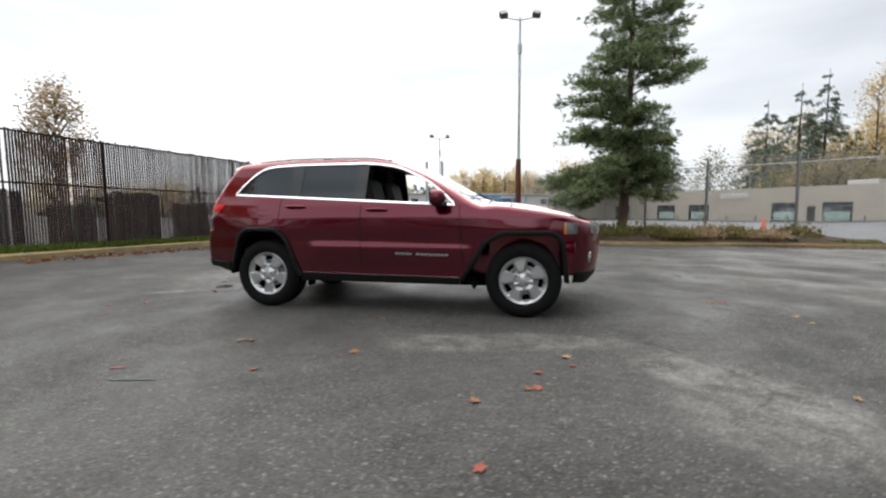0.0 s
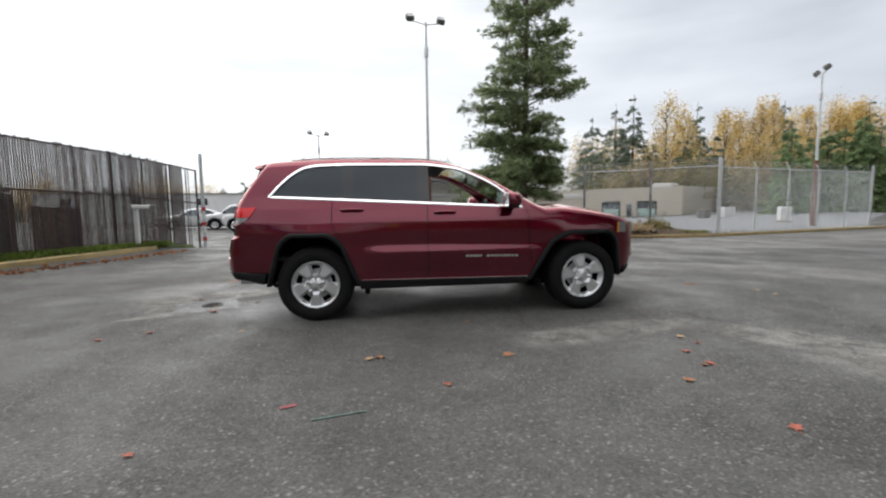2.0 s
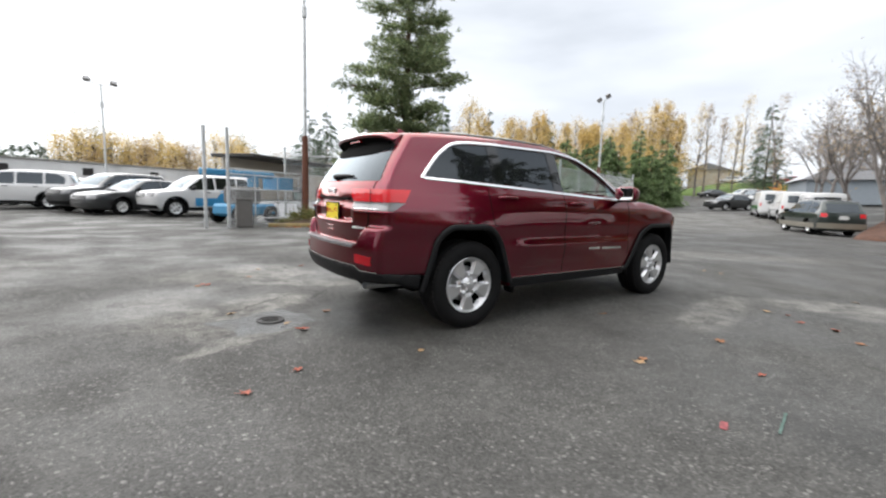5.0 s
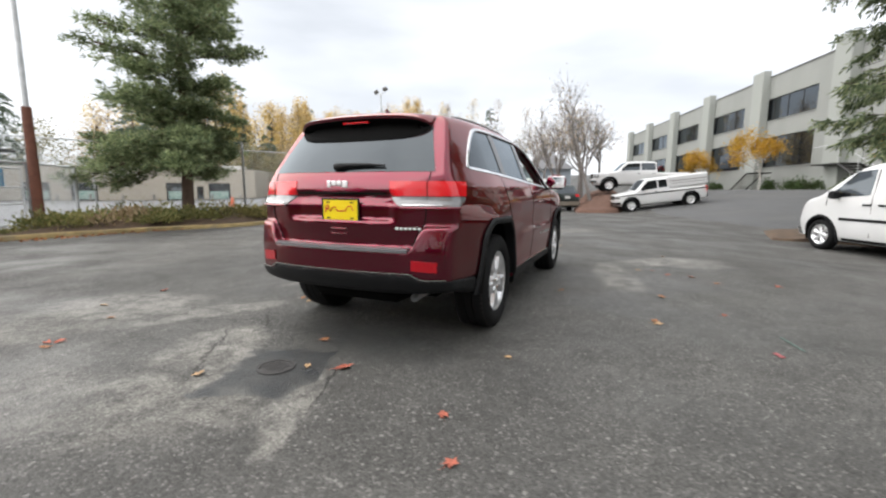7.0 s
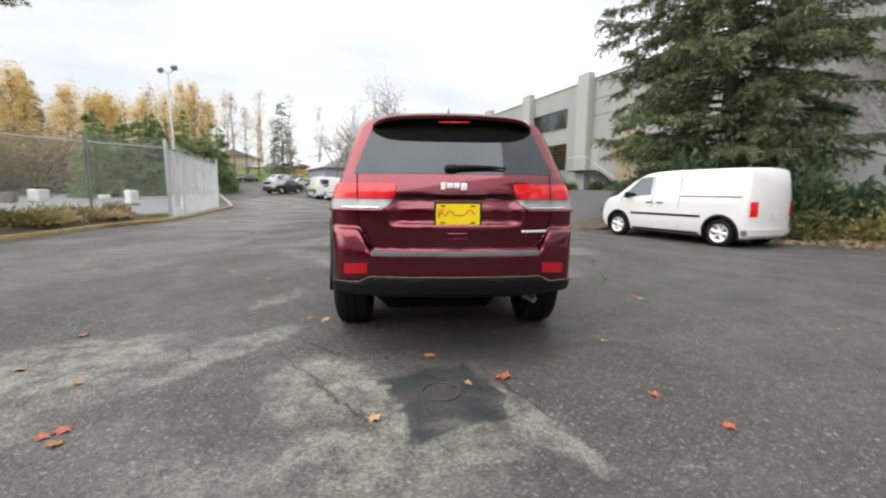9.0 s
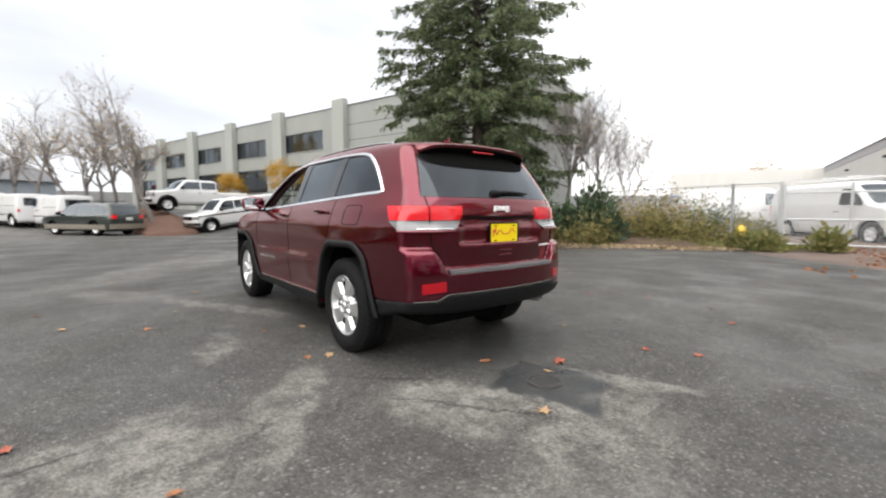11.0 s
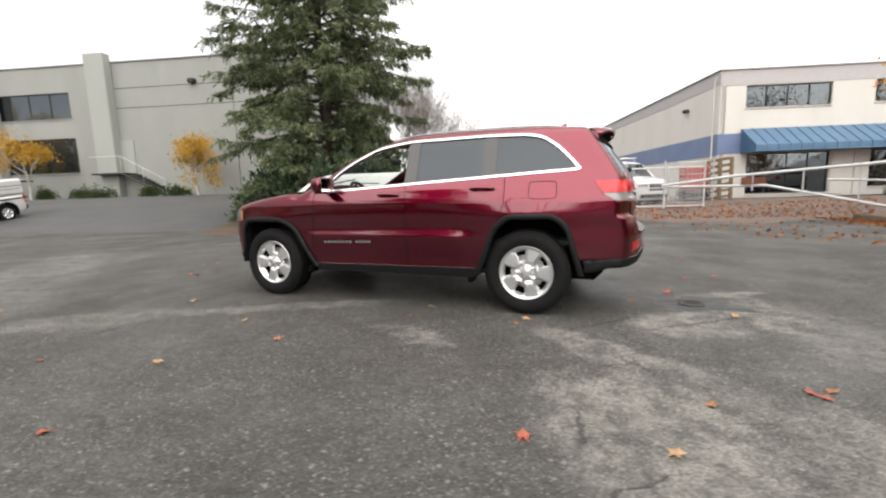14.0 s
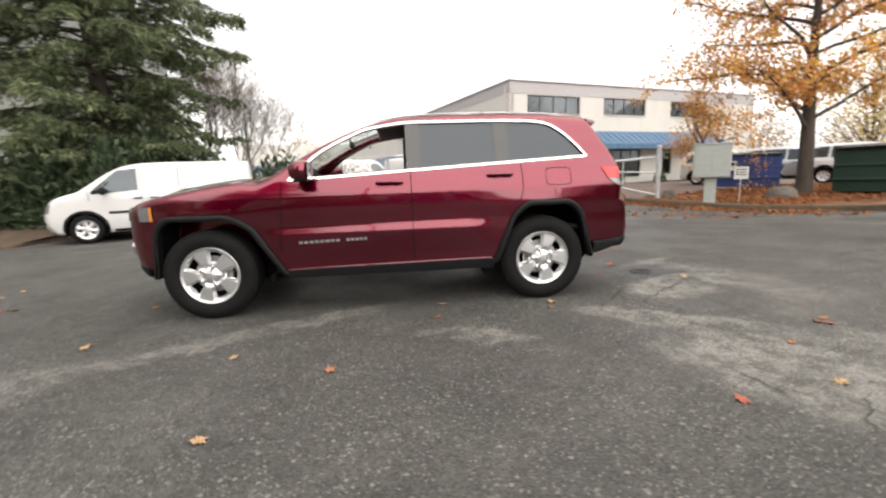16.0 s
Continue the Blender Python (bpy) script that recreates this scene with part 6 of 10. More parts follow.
    # wind screen and rear glass
    xs, t = np.linspace(0.0, 0.99, 26), np.linspace(-1, 1, 24)
    X, T = np.meshgrid(xs, t, indexing="ij")
    Y = T * (0.615 + 0.10 * step01(X, 0.0, 0.9))
    part("wind_screen", Geo().surf(np.stack([X, Y, suv_top(X, Y) - 0.006], -1)).mesh("wind_screen", 60), M_CLEAR, car, "clear wind screen")
    zs = np.linspace(1.252, 1.61, 18)
    Z, T = np.meshgrid(zs, t, indexing="ij")
    Y = T * (0.682 - 0.34 * (Z - 1.26))
    part("rear_glass", Geo().surf(np.stack([suv_tail(Y, Z) - 0.003, Y, Z], -1)).mesh("rear_glass", 60), M_REARGLASS, car, "dark tinted rear glass")
    # rear wiper
    g = Geo()
    wy = np.linspace(0.02, -0.34, 12)
    wz = 1.292 + 0.006 * np.sin(np.linspace(0, math.pi, 12))
    g.tube(np.c_[suv_tail(wy, wz) - 0.022, wy, wz], np.linspace(0.020, 0.007, 12), 8)
    g.box((suv_tail(0.0, 1.29) - 0.015, 0.03, 1.29), (0.05, 0.09, 0.045), 0.012)
    part("rear_wiper", g.mesh("rear_wiper", 50), M_BLACKPLASTIC, car, "black rear wiper")
    # roof spoiler
    g = Geo()
    ys = np.linspace(-0.57, 0.57, 41)
    pts_t, pts_b = [], []
    for y in ys:
        k = abs(y) / 0.57
        tip = -2.175 + 0.07 * k ** 3 + 0.05 * k ** 12
        zt = 1.668 - 0.022 * k ** 2 - 0.035 * k ** 10
        fr = -1.93
        pts_t.append([(fr, y, suv_top(fr, y) - 0.01), ((fr + tip) / 2, y, (suv_top(fr, y) + zt) / 2 + 0.006), (tip + 0.03, y, zt + 0.004), (tip, y, zt - 0.014), (tip + 0.012, y, zt - 0.034)])
        # the black underside reaches down the glass to include the spoiler's shadow
        inz = min(1.485 + 0.012 * k * k + 0.07 * k ** 8, zt - 0.04)
        pts_b.append([(tip + 0.012, y, zt - 0.034), (tip + 0.10, y, zt - 0.055), (suv_tail(y, inz + 0.03) - 0.03, y, inz + 0.022), (suv_tail(y, inz) - 0.012, y, inz - 0.008), (suv_tail(y, inz) + 0.06, y, inz)])
    g.surf(pts_t, flip=False)
    spoiler = part("roof_spoiler", g.mesh("roof_spoiler", 50), M_RED, car, "body-coloured roof spoiler")
    part("spoiler_underside_and_shade", Geo().surf(pts_b).mesh("spoiler_underside_and_shade", 50), M_DARK, spoiler, "black spoiler underside, drawn down over the shade below it")
    for s in (-1, 1):
        idx = 0 if s < 0 else -1
        tri = np.array([pts_t[idx][0], pts_t[idx][2], pts_t[idx][4], pts_b[idx][3], pts_b[idx][4]])
        part("spoiler_end", Geo().add(tri, [(0, 1, 2, 3, 4)]), M_RED, spoiler)
    g = Geo().box((-2.140, 0, 1.612), (0.02, 0.22, 0.012), 0.003)
    part("brake_light", g, M_REDLENS, spoiler, "red high brake light")
    # aerial fin
    g = Geo()
    rings = []
    for t in np.linspace(0, 1, 8):
        k = math.sin(math.pi * min(t * 1.0, 1)) ** 0.5
        rings.append([(-1.62 - 0.09 + 0.18 * t, s * 0.018 * k, 1.725 + h * (0.06 * (1 - t) ** 1.2 + 0.004)) for s, h in ((-1, 0), (-0.4, 1), (0.4, 1), (1, 0))])
    g.surf(rings)
    part("roof_aerial", g.mesh("roof_aerial", 50), M_RED, car)
    # black lower bumpers, rear and front, as solids that follow the body
    def rear_bumper(x, y, z):
        a = np.abs(y)
        f = np.maximum(suv_outer(x, y, z, False) - 0.012, z - (0.572 - 0.042 * step01(a, 0.56, 0.66) - 0.02 * step01(x, -2.30, -1.95)))
        f = smax(f, 0.425 + 0.02 * step01(a, 0.45, 0.9) - 0.05 * step01(x, -2.2, -1.97) - z, 0.03)
        f = np.maximum(f, np.maximum(x + 1.90, -(np.hypot(x + 1.4575, z - 0.385) - 0.50)))
        return np.maximum(f, -(suv_outer(x, y, z, False) + 0.09))

    v, f = skin(rear_bumper, (-2.56, -1.04, 0.3), (-1.84, 1.04, 0.66), 0.0185)
    lower = part("lower_bumper", skin_mesh("lower_bumper", v, f, 50), M_BLACKPLASTIC, car, "black plastic lower bumper")
    # highlight along the lower bumper's upper edge, added as a thin grey tube
    ys = np.linspace(-0.80, 0.80, 50)
    zs = 0.577 - 0.042 * step01(np.abs(ys), 0.56, 0.66)
    part("bumper_highlight", Geo().tube(np.c_[suv_tail(np.abs(ys), zs) - 0.012, ys, zs], 0.003, 6), M_GREYTRIM, lower, "thin grey line drawn as the highlight on the bumper edge")

    def front_bumper(x, y, z):
        f = np.maximum(suv_outer(x, y, z, False) - 0.012, z - 0.475)
        f = smax(f, 0.325 + 0.06 * step01(np.abs(y), 0.5, 0.9) - z, 0.03)
        f = np.maximum(f, np.maximum(1.90 - x, -(np.hypot(x - 1.4575, z - 0.385) - 0.50)))
        return np.maximum(f, -(suv_outer(x, y, z, False) + 0.09))

    v, f = skin(front_bumper, (1.84, -1.04, 0.26), (2.40, 1.04, 0.56), 0.0185)
    part("front_lip", skin_mesh("front_lip", v, f, 50), M_BLACKPLASTIC, car, "black plastic front lip")
    # black step on the bumper, its colour greyed for the sky reflection
    ys = np.linspace(-0.56, 0.56, 21)
    rows = [[(suv_tail(y, 0.80) + 0.0, y, 0.742), (suv_tail(y, 0.70) + 0.012, y, 0.745), (suv_tail(y, 0.70) - 0.010, y, 0.738), (suv_tail(y, 0.70) - 0.012, y, 0.718), (suv_tail(y, 0.70) + 0.004, y, 0.712)] for y in ys]
    part("bumper_step", Geo().surf(rows, flip=True).mesh("bumper_step", 40), M_STEP, car, "black ribbed bumper step, sky reflection put into its grey")
    # plate with dealer plate art as plain shapes
    px = suv_tail(0.0, 0.985) - 0.012
    plate = part("number_plate", Geo().box((px, -0.012, 0.985), (0.008, 0.295, 0.148), 0.003), M_YELLOW, car, "yellow dealer plate with red script marks")
    fr = Geo()
    for c, s in (((px, -0.012, 1.062), (0.014, 0.318, 0.012)), ((px, -0.012, 0.908), (0.014, 0.318, 0.016)), ((px, 0.141, 0.985), (0.014, 0.012, 0.165)), ((px, -0.165, 0.985), (0.014, 0.012, 0.165))):
        fr.box(c, s, 0.003)
    part("plate_frame", fr, M_BLACKPLASTIC, plate, "black plate frame")
    rng = random.Random(4)
    gx = px - 0.006
    ink = Geo().tube([(gx, 0.118 - 0.022 * i, 0.985 + 0.004 * i * 0.35 + rng.choice((-0.014, 0.016))) for i in range(12)], 0.0035, 5)
    ink.tube([(gx, 0.115, 0.962), (gx, 0.11, 1.012), (gx, 0.085, 1.02), (gx, 0.09, 0.995), (gx, 0.105, 0.99)], 0.004, 5)
    part("plate_script", ink, M_REDINK, plate, "red script strokes")
    for zc in (1.040, 0.930):
        for i in range(2):
            part("plate_bar", Geo().box((px - 0.005, -0.012 + (0.10 if i else -0.10), zc), (0.003, 0.03, 0.009), 0.001), M_BLACKPLASTIC, plate)
    # recess above the plate, grab handle, badges as plain shapes
    part("gate_handle", Geo().box((suv_tail(0, 1.115) + 0.012, 0, 1.102), (0.03, 0.74, 0.010), 0.002), M_DARK, car, "dark slot over the plate")
    part("gate_latch", Geo().box((suv_tail(0, 0.83) - 0.003, -0.01, 0.822), (0.02, 0.13, 0.012), 0.004).box((suv_tail(0, 0.83) - 0.006, -0.01, 0.858), (0.02, 0.13, 0.008), 0.003), M_RED, car)
    bd = Geo()
    bx = suv_tail(0, 1.155) - 0.01
    for y, w_, h_, dz in ((0.085, 0.030, 0.046, -0.004), (0.043, 0.040, 0.034, 0), (-0.002, 0.040, 0.034, 0), (-0.050, 0.042, 0.046, -0.006)):
        bd.box((bx, y, 1.155 + dz), (0.012, w_, h_), 0.005)
    part("maker_badge", bd.moved(Matrix.Translation((0.006, 0, 0.017))), M_BADGE, car, "bright chrome badge bars")
    bd = Geo()
    for i in range(6):
        y = -0.46 - 0.03 * i
        bd.box((suv_tail(y, 0.87) - 0.006, y, 0.872), (0.008, 0.022, 0.016), 0.002)
    part("trim_badge", bd, M_BADGE, car, "small chrome badge bars")
    # gate shut lines
    for s in (-1, 1):
        pts = [(suv_tail(y, z) - 0.001, s * y, z) for y, z in ((0.66, 1.25), (0.6575, 1.22), (0.655, 1.19))]
        way = np.array([(0.655, 1.005), (0.653, 0.96), (0.648, 0.92), (0.63, 0.885), (0.60, 0.85), (0.585, 0.815), (0.575, 0.78), (0.55, 0.755)])
        pts2 = [(float(suv_tail(y, z)) - 0.003, s * y, z) for k in np.linspace(0, 7, 40) for y, z in [(np.interp(k, range(8), way[:, 0]), np.interp(k, range(8), way[:, 1]))]]
        part("gate_seam", Geo().tube(pts, 0.004, 6), M_DARK, car)
        part("gate_seam", Geo().tube(pts2, 0.004, 6), M_DARK, car)
    # exhaust, tow eye, underbody
    g = Geo().tube([(-1.6, -0.50, 0.36), (-2.1, -0.53, 0.385), (-2.30, -0.56, 0.392)], 0.028, 14, caps=False)
    part("exhaust_pipe", g.mesh("exhaust_pipe", 40), M_STEEL, car, "dull steel exhaust pipe")
    g = Geo().box((0.0, 0, 0.35), (3.7, 1.1, 0.14), 0.05).box((0, 0, 0.36), (1.9, 1.66, 0.06), 0.03)
    g.tube([(-1.4575, -0.7, 0.36), (-1.4575, 0.7, 0.36)], 0.05, 10).tube([(1.4575, -0.7, 0.36), (1.4575, 0.7, 0.36)], 0.04, 10)
    g.box((-1.85, 0.1, 0.36), (0.5, 0.9, 0.20), 0.08).box((0.9, 0, 0.27), (0.9, 0.8, 0.08), 0.03)
    for s in (-1, 1):
        g.box((-0.93, s * 0.84, 0.31), (0.05, 0.14, 0.10), 0.02).box((0.95, s * 0.82, 0.32), (0.05, 0.14, 0.08), 0.02)
    part("underbody", g, M_DARK, car, "black underbody and axles")
    # grille
    for i in range(7):
        y = -0.36 + 0.12 * i
        g = Geo().box((suv_nose(y, 0.92) + 0.0, y, 0.905), (0.03, 0.085, 0.12), 0.02)
        part("grille_slot", g, M_GLOSSBLACK, car, "dark grille slot in a bright frame")
    # wipers and cowl
    g = Geo()
    ys = np.linspace(-0.66, 0.66, 20)
    g.surf([[(1.0, y, suv_top(1.0, y) - 0.012), (1.09, y, suv_top(1.09, y) + 0.003)] for y in ys], flip=True)
    part("cowl", g.mesh("cowl", 40), M_BLACKPLASTIC, car)
    for y0 in (-0.05, 0.55):
        ys = np.linspace(y0, y0 - 0.55, 10)
        xx = 0.99 - 0.10 * np.linspace(0, 1, 10)
        part("wiper", Geo().tube(np.c_[xx, ys, suv_top(xx, ys) + 0.014], 0.008, 6), M_BLACKPLASTIC, car)
    # cabin
    g = Geo().box((-0.5, 0, 0.64), (2.9, 1.55, 0.05), 0.02)
    part("cabin_floor", g, M_SEAT, car)
    g = Geo().box((0.88, 0, 0.98), (0.42, 1.56, 0.26), 0.09).box((0.45, 0, 0.82), (0.9, 0.26, 0.30), 0.05)
    part("dashboard", g, M_SEAT, car, "black dashboard and console")
    a = np.linspace(0, 2 * math.pi, 33)
    tilt = Matrix.Translation((0.56, 0.37, 1.10)) @ Matrix.Rotation(radians(-65), 4, "Y")
    ring = [tuple(tilt @ Vector((0.185 * math.cos(q), 0.185 * math.sin(q), 0))) for q in a]
    g = Geo().tube(ring, 0.016, 8, caps=False)
    for q in (0.0, 2.4, 3.9):
        g.tube([tuple(tilt @ Vector((0, 0, 0.02))), tuple(tilt @ Vector((0.18 * math.cos(q), 0.18 * math.sin(q), 0)))], 0.014, 6)
    g.tube([tuple(tilt @ Vector((0, 0, 0.02))), (0.86, 0.37, 0.98)], 0.035, 8)
    part("steering_wheel", g.mesh("steering_wheel", 40), M_SEAT, car, "black steering wheel")
    for sx, sy in ((-0.02, -0.37), (-0.02, 0.37), (-0.95, -0.40), (-0.95, 0.40)):
        seat = part("seat", Geo().box((sx + 0.05, sy, 0.80), (0.52, 0.50, 0.20), 0.07), M_SEAT, car, "black upholstered seat")
        b = Geo().box((0, 0, 0.32), (0.15, 0.48, 0.64), 0.06)
        b.moved(Matrix.Translation((sx - 0.22, sy, 0.86)) @ Matrix.Rotation(radians(-14), 4, "Y"))
        part("seat_back", b, M_SEAT, seat)
        b = Geo().box((0, 0, 0.74), (0.09, 0.27, 0.17), 0.04)
        b.moved(Matrix.Translation((sx - 0.22, sy, 0.86)) @ Matrix.Rotation(radians(-14), 4, "Y"))
        part("head_rest", b, M_SEAT, seat)
    part("roof_lining", Geo().surf([[(x, y, suv_top(x, y) - 0.065) for y in np.linspace(-0.56, 0.56, 9)] for x in np.linspace(-1.95, 0.0, 12)], flip=True), M_GREYTRIM, car)
    part("inner_mirror", Geo().box((0.28, 0, 1.50), (0.04, 0.24, 0.07), 0.015).tube([(0.29, 0, 1.53), (0.31, 0, 1.57)], 0.01, 6), M_SEAT, car)
    for s in (-1, 1):
        g = Geo()
        rows = [[(x, s * (suv_half_width(np.array([x]), np.array([z]))[0] - 0.07), z) for z in np.linspace(0.62 if x > -0.85 else 1.0, win_low(x) - 0.02, 4)] for x in np.linspace(-2.0, 0.95, 16)]
        part("door_lining", g.surf(rows, flip=s > 0).mesh("door_lining", 60), M_GREYTRIM, car)
    # wheels
    ms = wheel_meshes(0.3875, 0.255, 0.243, "suv_")
    put_wheel(ms, car, (1.4575, 0.905, 0.383), True, 20)
    put_wheel(ms, car, (-1.4575, 0.905, 0.383), True, 52)
    put_wheel(ms, car, (1.4575, -0.905, 0.383), False, 10)
    put_wheel(ms, car, (-1.4575, -0.905, 0.383), False, 36)
    return car


build_suv()


# ---- other vehicles ----
def vehicle(name, label, category, P, body_mat, at, rz, group="", cell=0.045, tilt=(0, 0)):
    """A vehicle from a table of profiles: top (x, z), side (z, half width), plan (x, factor), tail and nose (z, x), wheels and panes."""
    top = lambda x: tri_interp(x, *zip(*P["top"]))
    wid = lambda x, z: tri_interp(z, *zip(*P["side"])) * tri_interp(x, *zip(*P["plan"]))
    tail = lambda y, z: tri_interp(z, *zip(*P["tail"])) + P.get("tail_round", 0.10) * y * y + 0.12 * y ** 4
    nose = lambda y, z: tri_interp(z, *zip(*P["nose"])) - 0.12 * y * y - 0.25 * y ** 4
    crown = P.get("crown", 0.06)
    r, axles, track = P["r"], P["axles"], P["track"]

    def shape(x, y, z):
        a = np.abs(y)
        f = smax((a - wid(x, z)) * 0.96, (z - top(x) + crown * y * y) * 0.9, 0.06)
        f = smax(f, (tail(y, z) - x) * 0.95, 0.05)
        f = smax(f, (x - nose(y, z)) * 0.9, 0.06)
        f = smax(f, P["low"] - z, 0.04)
        for hx in axles:
            f = np.maximum(f, -np.maximum(np.hypot(x - hx, z - r) - r * 1.17, 0.5 - a))
        if "bed" in P:
            b0, b1, bz = P["bed"]
            f = np.maximum(f, -np.maximum(np.maximum(x - b1, b0 - x), np.maximum(bz - z, a - 0.72)))
        return f

    car = thing(name, label, category, group)
    car.matrix_world = Matrix.Translation(at) @ Matrix.Rotation(radians(rz), 4, "Z") @ Matrix.Rotation(radians(tilt[0]), 4, "Y") @ Matrix.Rotation(radians(tilt[1]), 4, "X")
    x0, x1 = min(v[1] for v in P["tail"]) - 0.1, max(v[1] for v in P["nose"]) + 0.1
    zt = max(v[1] for v in P["top"]) + 0.1
    v, f = skin(shape, (x0, -1.1, P["low"] - 0.1), (x1, 1.1, zt), cell, 2)
    body = part("body", skin_mesh("body", v, f, 45), body_mat, car)
    width = wid

    def grid(xa, xb, lo, hi, out, n=14, m=5):
        xs = np.linspace(xa, xb, n)
        t = np.linspace(0, 1, m)[None]
        lo_ = np.interp(xs, *zip(*lo)) if isinstance(lo, (list, tuple)) else np.full(n, lo)
        hi_ = np.interp(xs, *zip(*hi)) if isinstance(hi, (list, tuple)) else np.full(n, hi)
        z = lo_[:, None] * (1 - t) + hi_[:, None] * t
        x = np.repeat(xs[:, None], m, 1)
        return x, width(x, z) + out, z

    for s in (-1, 1):
        for xa, xb, lo, hi in P["panes"]:
            part("side_window", slab(Geo(), *grid(xa, xb, lo, hi, 0.006), 0.02, s).mesh("side_window", 60), P.get("glass", M_CARGLASS), car, "dark side window")
        for xa, xb, za, zb, m in P.get("strips", ()):
            part("side_strip", slab(Geo(), *grid(xa, xb, za, zb, 0.012, 12, 3), 0.03, s).mesh("side_strip", 40), m, car)
        for hx in P.get("handles", ()):
            part("door_handle", Geo().box((hx, s * (width(hx, P["handle_z"]) + 0.012), P["handle_z"]), (0.18, 0.03, 0.035), 0.01), M_BLACKPLASTIC, car)
        if P.get("mirror"):
            mx, mz = P["mirror"]
            w0 = float(width(mx, mz))
            part("door_mirror", Geo().box((mx, s * (w0 + 0.12), mz + 0.05), (0.12, 0.2, 0.17), 0.04).box((mx + 0.02, s * (w0 + 0.02), mz), (0.07, 0.1, 0.05), 0.01), M_BLACKPLASTIC, car, "black door mirror")
        for hx in axles:
            a2 = np.linspace(radians(-20), radians(200), 26)
            if "flare" in P:
                R, A = np.meshgrid([r * 1.14, r * 1.16, r * 1.28, r * 1.32], a2, indexing="ij")
                z = r + R * np.sin(A)
                x = hx + R * np.cos(A)
                yb = width(x, np.maximum(z, P["low"] + 0.02)) + np.array([-0.05, 0.022, 0.022, 0.0])[:, None]
                part("wheel_arch", Geo().surf(np.stack([x, s * yb, z], -1), flip=s > 0).mesh("wheel_arch", 45), P["flare"], car)
            ys = np.array([0.45, 0.9 * track, track])
            Y2, A2 = np.meshgrid(ys, a2, indexing="ij")
            lin = np.stack([hx + r * 1.15 * np.cos(A2), s * Y2, r + r * 1.15 * np.sin(A2)], -1)
            part("wheel_well", Geo().surf(lin, flip=s < 0).mesh("wheel_well", 60), M_DARK, car)
        # lamps
        y0, y1, za, zb, m = P["tail_lamp"]
        ys, zs = np.linspace(y0, y1, 5), np.linspace(za, zb, 4)
        Y, Z = np.meshgrid(ys, zs, indexing="ij")
        p = np.stack([tail(Y, Z) - 0.012, s * Y, Z], -1)
        g = Geo().surf(p, flip=s > 0).surf(np.stack([np.concatenate([p[0], p[1:, -1], p[-1, -2::-1], p[-2:0:-1, 0]]), np.concatenate([p[0], p[1:, -1], p[-1, -2::-1], p[-2:0:-1, 0]]) + np.array([0.08, 0, 0])], 1), close_u=True, flip=s < 0)
        part("tail_lamp", g.mesh("tail_lamp", 40), m, car, "red tail lamp")
        y0, y1, za, zb = P["head_lamp"]
        ys, zs = np.linspace(y0, y1, 6), np.linspace(za, zb, 4)
        Y, Z = np.meshgrid(ys, zs, indexing="ij")
        p = np.stack([nose(Y, Z) + 0.010, s * Y, Z], -1)
        g = Geo().surf(p, flip=s < 0).surf(np.stack([np.concatenate([p[0], p[1:, -1], p[-1, -2::-1], p[-2:0:-1, 0]]), np.concatenate([p[0], p[1:, -1], p[-1, -2::-1], p[-2:0:-1, 0]]) - np.array([0.08, 0, 0])], 1), close_u=True, flip=s > 0)
        part("head_lamp", g.mesh("head_lamp", 40), M_CLEARLENS, car, "clear head lamp")
    # wind screen and rear window
    xa, xb, ya = P["screen"]
    X, T = np.meshgrid(np.linspace(xa, xb, 12), np.linspace(-1, 1, 9), indexing="ij")
    Y = T * ya
    part("wind_screen", Geo().surf(np.stack([X, Y, top(X) - crown * Y * Y + 0.008], -1)).mesh("wind_screen", 60), P.get("glass", M_CARGLASS), car, "dark wind screen")
    if "rear_window" in P:
        za, zb, ya = P["rear_window"]
        Z, T = np.meshgrid(np.linspace(za, zb, 6), np.linspace(-1, 1, 9), indexing="ij")
        Y = T * ya
        part("rear_window", Geo().surf(np.stack([tail(Y, Z) - 0.008, Y, Z], -1), flip=False).mesh("rear_window", 60), P.get("glass", M_CARGLASS), car, "dark rear window")
    if "bumper" in P:
        za, zb, m = P["bumper"]
        for fn, sg, nm in ((tail, -1, "rear_bumper"), (nose, 1, "front_bumper")):
            rows = []
            for y in np.linspace(-0.85, 0.85, 19):
                rows.append([(fn(abs(y), zc) + sg * o, y, zc) for zc, o in ((zb, -0.02), (zb, 0.035), (za, 0.04), (za - 0.02, -0.05))])
            part(nm, Geo().surf(rows, flip=sg < 0).mesh(nm, 40), m, car)
    if P.get("grille"):
        za, zb, ya = P["grille"]
        Y, Z = np.meshgrid(np.linspace(-ya, ya, 9), np.linspace(za, zb, 4), indexing="ij")
        part("grille", Geo().surf(np.stack([nose(Y, Z) + 0.012, Y, Z], -1), flip=True).mesh("grille", 40), M_GLOSSBLACK, car, "black grille")
    part("plate", Geo().box((tail(0, P["plate_z"]) - 0.015, 0, P["plate_z"]), (0.012, 0.32, 0.15), 0.004), M_WHITEWOOD, car)
    part("underbody", Geo().box(((axles[0] + axles[1]) / 2, 0, P["low"] + 0.05), (abs(axles[0] - axles[1]) + 1.0, 1.2, 0.18), 0.05), M_DARK, car)
    ms = vehicle_wheel(r, P.get("rim", 0.2), P.get("rim_mat", M_ALLOY))
    for hx in axles:
        for s in (-1, 1):
            put_wheel(ms, car, (hx, s * track, r), s > 0, 17 * s + 40 * hx, detail=False)
    return car, body


WHEELS = {}


